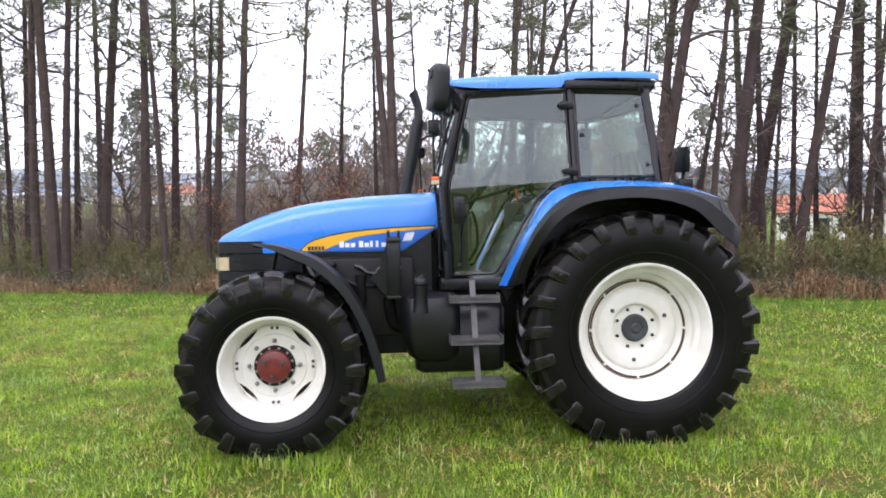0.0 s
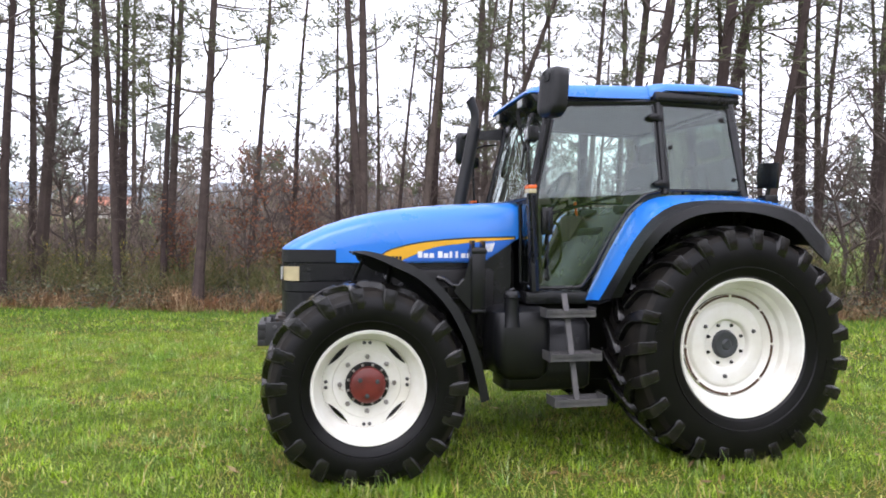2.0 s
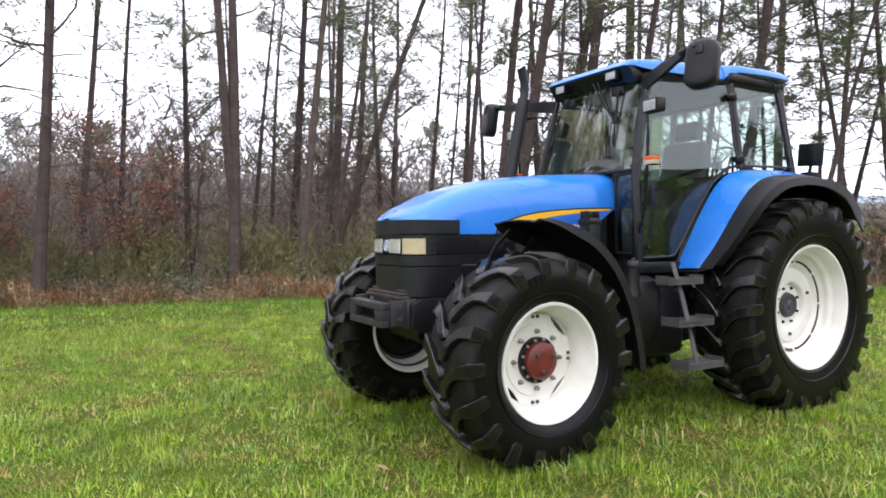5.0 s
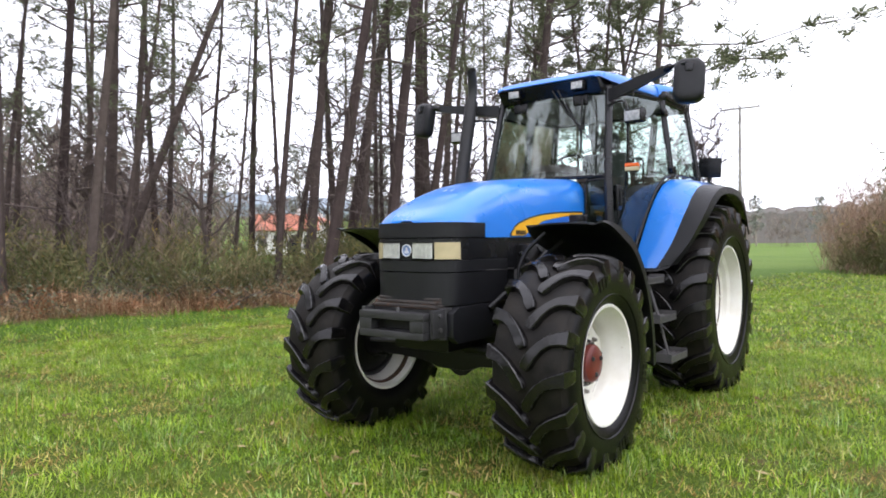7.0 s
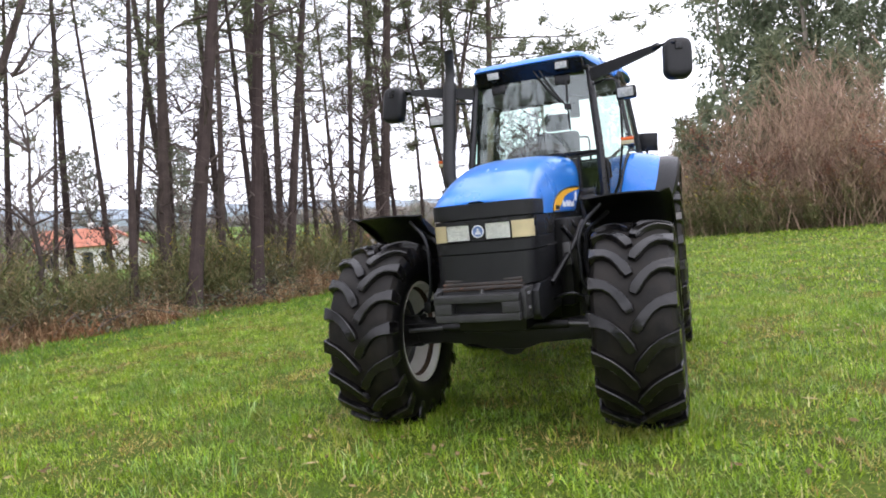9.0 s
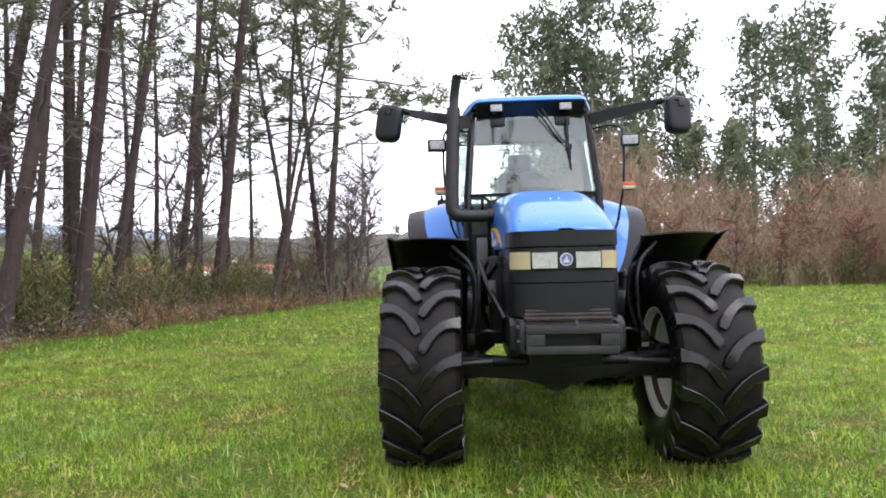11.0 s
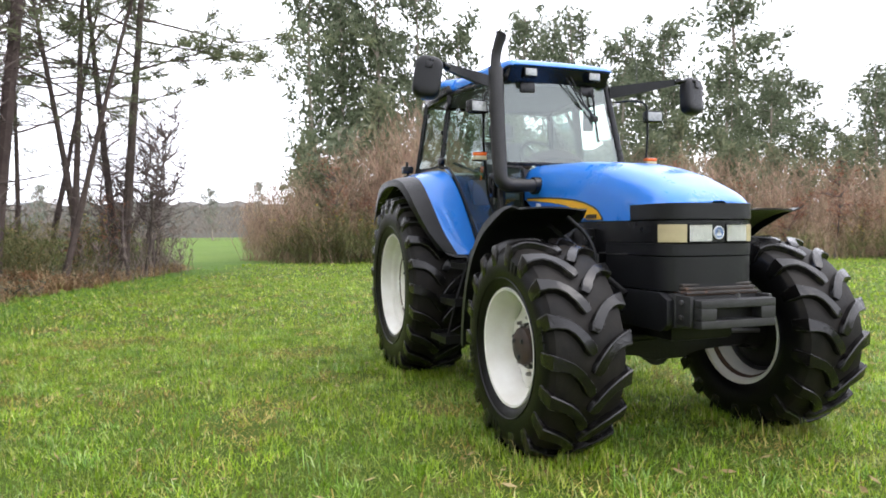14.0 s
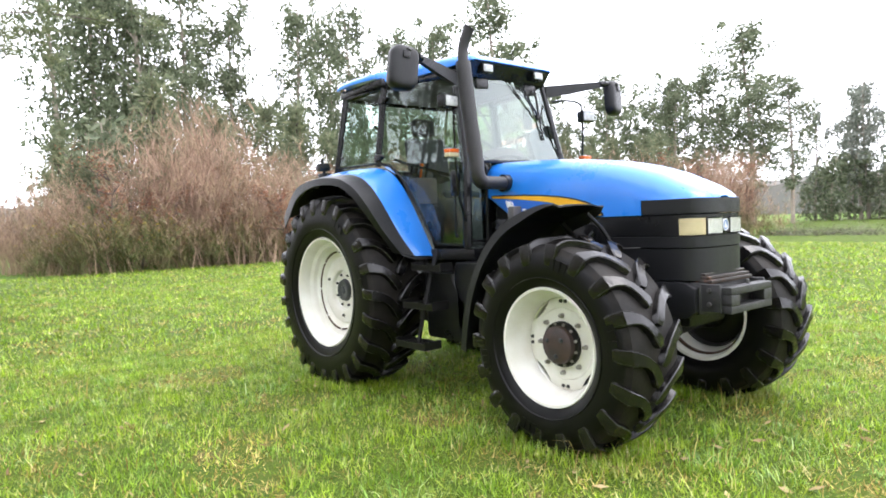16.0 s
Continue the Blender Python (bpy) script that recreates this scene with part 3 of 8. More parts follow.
nose_band("upper_grille", 1.487, 1.588, 0.003, M_GREY_PLASTIC, -2.975, "dark grey upper nose panel")
nose_band("lamp_band", 1.341, 1.484, -0.004, M_BLACK, -2.70)
nose_band("middle_grille", 1.262, 1.339, 0.000, M_GREY_PLASTIC, -2.70)
nose_band("lower_grille", 1.045, 1.259, -0.003, M_GREY_PLASTIC, -2.70, "black lower grille panel")
for s in (-1, 1):
    bm = bmesh.new()
    rows = []
    for x in np.linspace(-2.72, -1.56, 14):
        top = min(belt(float(x)) - 0.004, 1.486 if x < -1.82 else 1.69)
        rows.append([Vector((x, s * (half_width(float(x)) - 0.014), z)) for z in (1.05, 1.2, 1.35, top)])
    sheet(bm, rows, 0.012)
    part("engine_side_panel", bm, M_BLACK, tractor, "black engine side panel")
    bm = bmesh.new()
    box(bm, (-2.955, s * 0.345 - 0.012, 1.258), (-2.60, s * 0.345 + 0.012, 1.268), 0.003)
    part("trim_strip", bm, M_STEEL, tractor)


def lamp_pane(bm, ys, z0, z1, off, thick):
    pts = outline(off, -3.0, 120)
    pts = sorted(pts, key=lambda p: p[1])
    sel = [(float(np.interp(y, [p[1] for p in pts], [p[0] for p in pts])), float(y)) for y in np.linspace(max(ys), min(ys), 14)]
    sheet(bm, [[Vector((x, y, z0)) for x, y in sel], [Vector((x, y, z1)) for x, y in sel]], thick)


for s in (-1, 1):
    bm = bmesh.new()
    a, b = sorted((s * 0.058, s * 0.212))
    lamp_pane(bm, (a, b), 1.352, 1.452, 0.015, 0.006)
    lamp = part("headlamp", bm, M_REFLECTOR, tractor, "clear rectangular headlamp with a bright reflector")
    bm = bmesh.new()
    lamp_pane(bm, (a, b), 1.350, 1.454, 0.025, 0.003)
    g = part("lamp_glass", bm, M_LAMP_GLASS, lamp)
    g.visible_shadow = False
    for nm, za in (("lower_frame", 1.346), ("upper_frame", 1.454)):
        bm = bmesh.new()
        lamp_pane(bm, (a, b), za, za + 0.006, 0.024, 0.014)
        part(nm, bm, M_BLACK, lamp)
    bm = bmesh.new()
    a, b = sorted((s * 0.222, s * 0.345))
    pts = [(x, y) for x, y in outline(0.003, -3.185, 160) if a <= y <= b]
    sheet(bm, [[Vector((x, y, z)) for x, y in pts[::4] + [pts[-1]]] for z in (1.350, 1.37, 1.43, 1.450)], 0.010)
    corner = part("corner_lamp", bm, M_LENS_YELLOW, tractor, "yellowed plastic corner lamp wrapping the nose")
    for nm, z in (("lower_frame", 1.346), ("upper_frame", 1.450)):
        bm = bmesh.new()
        sheet(bm, [[Vector((x, y, z)) for x, y in pts[::4] + [pts[-1]]], [Vector((x, y, z + 0.006)) for x, y in pts[::4] + [pts[-1]]]], 0.012)
        part(nm, bm, M_LENS_YELLOW, corner)
bm = bmesh.new()
rings = lathe(bm, [(0.040, 0.0), (0.040, 0.010), (0.036, 0.014), (0.033, 0.010), (0.0315, 0.010)], (0, 0, 0), 32)
disc_cap(bm, rings[-1])
for v in bm.verts:
    v.co = Vector((-3.376 - v.co.y, v.co.x, 1.404 + v.co.z))
emblem = part("emblem", bm, M_EMBLEM, tractor, "round blue and white maker's badge")
bm = bmesh.new()
lathe(bm, [(0.040, 0.0), (0.0405, 0.012), (0.037, 0.016), (0.034, 0.012)], (0, 0, 0), 32)
for v in bm.verts:
    v.co = Vector((-3.376 - v.co.y, v.co.x, 1.404 + v.co.z))
part("emblem_ring", bm, M_WHITE, emblem)
for a in (-0.6, -0.2, 0.2, 0.6):
    bm = bmesh.new()
    box(bm, (-3.390, -0.0045, -0.018), (-3.3865, 0.0045, 0.022), 0, m=Matrix.Translation((0, math.sin(a) * 0.012, 1.402)) @ Matrix.Rotation(a, 4, "X"))
    part("emblem_leaf", bm, M_WHITE, emblem)

# ---- front weight carrier ----
carrier = None
bm = bmesh.new()
prism(bm, [(-3.10, -0.33), (-3.37, -0.31), (-3.40, -0.275), (-3.40, 0.275), (-3.37, 0.31), (-3.10, 0.33)], "z", 0.825, 1.035, 0.012)
carrier = part("weight_carrier", bm, M_CAST, tractor, "heavy grey cast-iron front weight carrier")
for s in (-1, 1):
    bm = bmesh.new()
    a, b = sorted((s * 0.30, s * 0.36))
    prism(bm, [(-3.36, 0.845), (-3.30, 0.80), (-2.62, 0.80), (-2.55, 0.9), (-2.55, 1.04), (-3.28, 1.04), (-3.36, 1.00)], "y", a, b, 0.012)
    part("side_casting", bm, M_GREY_PLASTIC, carrier, "dark grey side casting")
for z0, z1, x0, w in ((1.035, 1.052, -3.43, 0.272), (1.058, 1.074, -3.41, 0.265), (1.080, 1.094, -3.38, 0.262)):
    bm = bmesh.new()
    box(bm, (x0, -w, z0), (-3.14, w, z1), 0.004)
    part("carrier_plate", bm, M_PLATE, carrier, "rusty dark steel plate")
    bm = bmesh.new()
    box(bm, (x0 + 0.01, -w + 0.01, z0 - 0.008), (-3.2, w - 0.01, z0 - 0.0005))
    part("rust_line", bm, M_RUST, carrier)
# towing block with a slot
for y0, y1, z0, z1 in ((-0.275, 0.275, 0.962, 1.01), (-0.275, 0.275, 0.842, 0.890), (-0.275, -0.165, 0.8905, 0.9615), (0.165, 0.275, 0.8905, 0.9615)):
    bm = bmesh.new()
    box(bm, (-3.56, y0, z0), (-3.475, y1, z1), 0.006)
    part("towing_block", bm, M_CAST, carrier)
for s in (-1, 1):
    bm = bmesh.new()
    box(bm, (-3.50, s * 0.292 - 0.014, 0.85), (-3.37, s * 0.292 + 0.014, 1.028), 0.006)
    part("bracket", bm, M_CAST, carrier)
    for z in (0.90, 0.99):
        bm = bmesh.new()
        r_ = lathe(bm, [(0.016, 0.0), (0.016, 0.014), (0.008, 0.016)], (-3.43, s * 0.306, z), 6, s)
        disc_cap(bm, r_[-1])
        part("bolt", bm, M_STEEL, carrier)
bm = bmesh.new()
box(bm, (-3.475, -0.16, 0.885), (-3.44, 0.16, 0.97))
part("slot_back", bm, M_CHASSIS, carrier)
bm = bmesh.new()
tube(bm, [(-3.515, -0.03, 0.99), (-3.515, -0.03, 1.04)], 0.012, 8)
part("pin", bm, M_STEEL, carrier)

# ---- chassis, engine, axles ----
bm = bmesh.new()
box(bm, (-3.25, -0.24, 0.72), (-1.5, 0.24, 1.06), 0.03)
part("front_frame", bm, M_CHASSIS, tractor)
bm = bmesh.new()
box(bm, (-3.2, -0.30, 1.05), (-1.5, 0.30, 1.60), 0.04)
box(bm, (-2.5, -0.27, 0.85), (-1.6, 0.27, 1.1), 0.04)
part("engine_block", bm, M_CHASSIS, tractor)
bm = bmesh.new()
prism(bm, [(-1.65, 0.56), (-1.5, 0.50), (-0.6, 0.48), (-0.3, 0.52), (0.35, 0.55), (0.42, 0.75), (0.42, 1.15), (-0.2, 1.2), (-1.65, 1.15)], "y", -0.26, 0.26, 0.02)
part("transmission", bm, M_CHASSIS, tractor)
bm = bmesh.new()
for s in (-1, 1):
    tube(bm, [(0, s * 0.2, 0.872), (0, s * 0.5, 0.872), (0, s * 0.72, 0.872)], [0.20, 0.16, 0.14], 20)
part("rear_axle", bm, M_CHASSIS, tractor)
bm = bmesh.new()
prism(bm, [(-0.80, 0.72), (-0.62, 0.60), (-0.25, 0.575), (-0.12, 0.535), (0.12, 0.535), (0.25, 0.575), (0.62, 0.60), (0.80, 0.72), (0.80, 0.74), (0.60, 0.74), (0.3, 0.71), (-0.3, 0.71), (-0.60, 0.74), (-0.80, 0.74)], "x", -2.90, -2.70, 0.012)
axle = part("front_axle", bm, M_CHASSIS, tractor, "black front axle beam with steering rams")
for s in (-1, 1):
    bm = bmesh.new()
    tube(bm, [(-2.96, s * 0.16, 0.715), (-2.96, s * 0.46, 0.715)], 0.030, 14)
    part("steering_ram", bm, M_CHASSIS, axle)
    bm = bmesh.new()
    tube(bm, [(-2.96, s * 0.46, 0.715), (-2.955, s * 0.74, 0.70)], 0.015, 10)
    part("ram_rod", bm, M_STEEL, axle)
    bm = bmesh.new()
    tube(bm, [(-2.79, s * 0.70, 0.672), (-2.79, s * 0.84, 0.672)], [0.11, 0.13], 20)
    box(bm, (-2.86, s * 0.73 - 0.05, 0.56), (-2.72, s * 0.73 + 0.05, 0.80), 0.02)
    part("kingpin_housing", bm, M_CHASSIS, axle)
bm = bmesh.new()
tube(bm, [(-2.79, 0, 0.60), (-2.4, 0, 0.60), (-1.6, 0, 0.62)], [0.13, 0.05, 0.045], 16)
part("drive_shaft", bm, M_CHASSIS, axle)

# engine side: guard plate, hoses and a filter bowl on each side
for s in (-1, 1):
    bm = bmesh.new()
    box(bm, (-2.55, *sorted((s * 0.33, s * 0.45))[:1], 0.78), (-1.72, sorted((s * 0.33, s * 0.45))[1], 1.44), 0.03)
    side_box = part("engine_side_plate", bm, M_CHASSIS, tractor)
    bm = bmesh.new()
    tube(bm, smooth_line([(-2.60, s * 0.40, 1.38), (-2.50, s * 0.49, 1.22), (-2.36, s * 0.50, 1.02), (-2.30, s * 0.44, 0.84)], 14), 0.018, 8)
    part("hose", bm, M_BLACK, side_box)
    bm = bmesh.new()
    tube(bm, smooth_line([(-2.42, s * 0.44, 1.42), (-2.34, s * 0.50, 1.30), (-2.20, s * 0.50, 1.22), (-2.02, s * 0.46, 1.20)], 14), 0.014, 8)
    part("hose", bm, M_GREY_PLASTIC, side_box)
    bm = bmesh.new()
    tube(bm, [(-2.16, s * 0.48, 1.30), (-2.16, s * 0.48, 1.08), (-2.16, s * 0.48, 1.04)], [0.045, 0.045, 0.025], 14)
    part("filter_bowl", bm, M_CHASSIS, side_box)
for s in (-1, 1):
    bm = bmesh.new()
    tube(bm, bend([(-2.36, s * 0.52, 1.40), (-2.62, s * 0.47, 1.22), (-2.95, s * 0.365, 1.00)], 0.05), 0.022, 8)
    brace = part("front_brace", bm, M_CHASSIS, tractor, "diagonal black steel brace beside the grille")
    bm = bmesh.new()
    box(bm, (-2.70, s * 0.44 - 0.03, 1.10), (-2.60, s * 0.44 + 0.03, 1.26), 0.01)
    part("brace_bracket", bm, M_STEEL, brace)
    bm = bmesh.new()
    tube(bm, smooth_line([(-2.88, s * 0.30, 0.86), (-2.92, s * 0.48, 0.92), (-2.86, s * 0.62, 0.86), (-2.80, s * 0.72, 0.80)], 12), 0.012, 7)
    part("steering_hose", bm, M_BLACK, brace)
# ---- front mudguards ----
for s in (-1, 1):
    arc = smooth_line([(-2.905, 0, 1.566), (-2.80, 0, 1.563), (-2.64, 0, 1.522), (-2.452, 0, 1.438), (-2.253, 0, 1.252), (-2.112, 0, 1.004), (-2.03, 0, 0.76), (-1.985, 0, 0.56)], 26)
    rows = []
    for i, p in enumerate(arc):
        q = arc[min(i + 1, 25)] - arc[max(i - 1, 0)]
        nrm = Vector((-q.z, 0, q.x)).normalized()
        if nrm.z < 0 and i < 14:
            nrm = -nrm
        if nrm.x < 0 and i >= 14:
            nrm = -nrm
        t = i / 25
        y0 = 0.60 + 0.03 * t
        y1 = 1.17 + 0.02 * math.sin(math.pi * t)
        row = []
        for u, lift in ((0.0, -0.10), (0.04, -0.02), (0.10, 0.0), (0.35, 0.010), (0.6, 0.012), (0.82, 0.006), (0.90, -0.002), (0.96, 0.012), (1.0, 0.016), (1.012, 0.010 - 0.055 * min(1, t * 3))):
            y = y0 + (y1 - y0) * u
            front = max(0, 1 - i / 3) * (0.06 if u < 0.12 else 0.0)
            row.append(p + nrm * lift * (1 if u > 0.05 else min(1, i / 6)) + Vector((front, s * y, 0)))
        rows.append(row)
    bm = bmesh.new()
    sheet(bm, rows, 0.010)
    guard = part("front_mudguard", bm, M_GREY_PLASTIC, tractor, "curved black plastic mudguard over the front wheel", 35)
    bm = bmesh.new()
    tube(bm, bend([(-2.86, s * 0.62, 0.86), (-2.88, s * 0.565, 0.98), (-2.88, s * 0.555, 1.28), (-2.84, s * 0.60, 1.40), (-2.80, s * 0.72, 1.515)], 0.06), 0.014, 10)
    part("mudguard_bracket", bm, M_GREY_PLASTIC, guard, "bent grey support bracket")
    bm = bmesh.new()
    tube(bm, bend([(-2.66, s * 0.60, 0.90), (-2.62, s * 0.56, 1.10), (-2.60, s * 0.58, 1.33), (-2.60, s * 0.75, 1.46)], 0.06), 0.018, 8)
    box(bm, (-2.9, s * 0.60 - 0.03, 0.82), (-2.64, s * 0.60 + 0.03, 0.90), 0.012)
    part("mudguard_bracket", bm, M_CHASSIS, guard)

# ---- left: tank, post, steps ----


def loft_box(bm, sections):
    """Sections: (z, x0, x1, y0, y1, corner radius)."""
    rings = []
    for z, x0, x1, y0, y1, r in sections:
        ring = []
        for cx_, cy_, a0 in ((x1 - r, y1 - r, 0), (x0 + r, y1 - r, 90), (x0 + r, y0 + r, 180), (x1 - r, y0 + r, 270)):
            for k in range(6):
                a = radians(a0 + 90 * k / 5)
                ring.append(bm.verts.new((cx_ + r * math.cos(a), cy_ + r * math.sin(a), z)))
        rings.append(ring)
    n = len(rings[0])
    for a, b in zip(rings, rings[1:]):
        for k in range(n):
            bm.faces.new((a[k], a[(k + 1) % n], b[(k + 1) % n], b[k]))
    bm.faces.new(rings[0])
    bm.faces.new(rings[-1])


for s in (-1, 1):
    ya, yb = (-0.80, -0.36) if s < 0 else (0.36, 0.74)
    bm = bmesh.new()
    loft_box(bm, [(0.60, -1.70, -1.42, ya + 0.10, yb, 0.06), (0.66, -1.78, -1.37, ya + 0.03, yb, 0.08), (0.80, -1.82, -1.36, ya, yb, 0.09), (1.04, -1.82, -1.36, ya, yb, 0.09),
                  (1.12, -1.80, -1.37, ya + 0.02, yb, 0.09), (1.155, -1.74, -1.40, ya + 0.09, yb, 0.07)])
    loft_box(bm, [(0.50, -1.68, -1.02, ya + 0.16, yb, 0.05), (0.53, -1.72, -0.99, ya + 0.12, yb, 0.06), (0.66, -1.72, -0.99, ya + 0.10, yb, 0.06), (1.00, -1.42, -0.98, ya + 0.14, yb, 0.06), (1.06, -1.40, -1.0, ya + 0.2, yb, 0.05)])
    tank = part("fuel_tank", bm, M_TANK, tractor, "black moulded plastic fuel tank", 45)
    if s < 0:
        bm = bmesh.new()
        tube(bm, [(-1.685, -0.745, 1.02), (-1.683, -0.755, 1.12), (-1.68, -0.765, 1.235)], [0.085, 0.060, 0.055], 20)
        part("filler_neck", bm, M_TANK, tank)
        bm = bmesh.new()
        tube(bm, [(-1.68, -0.765, 1.236), (-1.68, -0.765, 1.262), (-1.68, -0.765, 1.286)], [0.064, 0.064, 0.054], 18)
        tube(bm, [(-1.70, -0.765, 1.287), (-1.66, -0.765, 1.300)], 0.012, 8)
        part("filler_cap", bm, M_BLACK, tank)
    # steps
    rail = [(-1.275, s * 0.80, 1.26), (-1.275, s * 0.86, 1.10), (-1.275, s * 0.955, 0.80), (-1.265, s * 1.03, 0.50)]
    bm = bmesh.new()
    for p, q in zip(rail, rail[1:]):
        p, q = Vector(p), Vector(q)
        d = (q - p)
        m = Matrix.Translation(p) @ d.to_track_quat("Z", "Y").to_matrix().to_4x4()
        box(bm, (-0.006, -0.022, -0.004), (0.006, 0.022, d.length + 0.004), 0, m=m @ Matrix.Rotation(math.pi / 2, 4, "Z"))
    ladder = part("step_ladder", bm, M_STEP if s < 0 else M_CHASSIS, tractor, "worn steel access steps on a central strut")
    for z, yo, yi, wx in ((1.125, 0.93, 0.80, 0.19), (0.815, 1.03, 0.86, 0.195), (0.505, 1.12, 0.95, 0.195)):
        x0, x1 = -1.27 - wx, -1.27 + wx
        ya_, yb_ = sorted((s * yi, s * yo))
        bm = bmesh.new()
        box(bm, (x0, ya_, z - 0.006), (x1, yb_, z))
        for e in (ya_, yb_ - 0.006):
            box(bm, (x0, e, z - 0.030), (x1, e + 0.006, z + 0.022))
        for e in (x0 - 0.006, x1):
            box(bm, (e, ya_, z - 0.030), (e + 0.006, yb_, z + 0.040))
        part("step", bm, M_STEP if s < 0 else M_CHASSIS, ladder)
        for k in range(4):
            yy = ya_ + 0.02 + (yb_ - ya_ - 0.04) * k / 3
            bm = bmesh.new()
            box(bm, (x0, yy - 0.003, z), (x1, yy + 0.003, z + 0.010))
            part("tread_bar", bm, M_STEP if s < 0 else M_CHASSIS, ladder)
bm = bmesh.new()
box(bm, (-1.945, -0.585, 1.10), (-1.83, -0.455, 1.615), 0.02)
for xa in (-1.940, -1.855):
    box(bm, (xa, -0.575, 1.60), (xa + 0.022, -0.465, 1.665), 0.008)
box(bm, (-1.950, -0.592, 1.56), (-1.825, -0.45, 1.60), 0.01)
box(bm, (-1.950, -0.592, 1.10), (-1.825, -0.45, 1.13), 0.01)
post = part("loader_post", bm, M_BLACK, tractor, "upright black bracket post beside the engine")
bm = bmesh.new()
prism(bm, [(-1.945, 1.56), (-1.945, 1.12), (-1.965, 1.14), (-2.08, 1.27), (-2.06, 1.31), (-2.01, 1.33)], "y", -0.56, -0.545)
part("gusset", bm, M_BLACK, post)
bm = bmesh.new()
tube(bm, [(-2.20, -0.5, 1.375), (-2.15, -0.53, 1.36), (-2.10, -0.54, 1.32), (-2.04, -0.54, 1.31), (-2.01, -0.54, 1.35), (-1.96, -0.54, 1.36)], 0.021, 8)
part("hook", bm, M_BLACK, post)
bm = bmesh.new()
tube(bm, bend([(-1.93, -0.50, 1.1), (-1.90, -0.44, 0.86), (-1.7, -0.40, 0.80)], 0.1), 0.05, 10)
box(bm, (-2.15, -0.42, 0.62), (-1.55, -0.25, 1.15), 0.04)
part("lower_bracket", bm, M_CHASSIS, post)
# right: mirrored bracket plate seen behind the wheel
bm = bmesh.new()
box(bm, (-1.93, 0.44, 1.08), (-1.86, 0.53, 1.60), 0.012)
part("loader_post", bm, M_STEP, tractor, "upright steel bracket post beside the engine")
bm = bmesh.new()
box(bm, (-1.83, 0.43, 1.36), (-1.70, 0.52, 1.50), 0.01)
part("filter_housing", bm, M_BLACK, tractor)
for k in range(4):
    bm = bmesh.new()
    tube(bm, smooth_line([(-1.62, 0.30 + 0.03 * k, 1.5 - 0.03 * k), (-1.75, 0.42 + 0.02 * k, 1.35), (-2.0, 0.44 + 0.02 * k, 1.12 - 0.03 * k), (-2.5, 0.36, 0.95), (-2.7, 0.3, 0.8)], 14), 0.012, 7)
    part("hydraulic_hose", bm, M_CHASSIS, tractor)

# ---- cab ----
# corner posts (left side; mirrored for the right)
A_BOT, A_MID, A_TOP = Vector((-1.44, 0.60, 1.27)), Vector((-1.475, 0.598, 2.0)), Vector((-1.30, 0.535, 2.775))
B_BOT, B_TOP = Vector((-0.425, 0.790, 2.045)), Vector((-0.445, 0.700, 2.785))
C_BOT, C_TOP = Vector((0.235, 0.835, 2.05)), Vector((0.165, 0.735, 2.77))
ARCH = [Vector((-1.02, 0.676, 1.285)), Vector((-0.93, 0.69, 1.43)), Vector((-0.80, 0.71, 1.69)), Vector((-0.68, 0.74, 1.90)), Vector((-0.55, 0.77, 2.02)), B_BOT]


def side(v, s):
    return Vector((v.x, s * v.y, v.z))


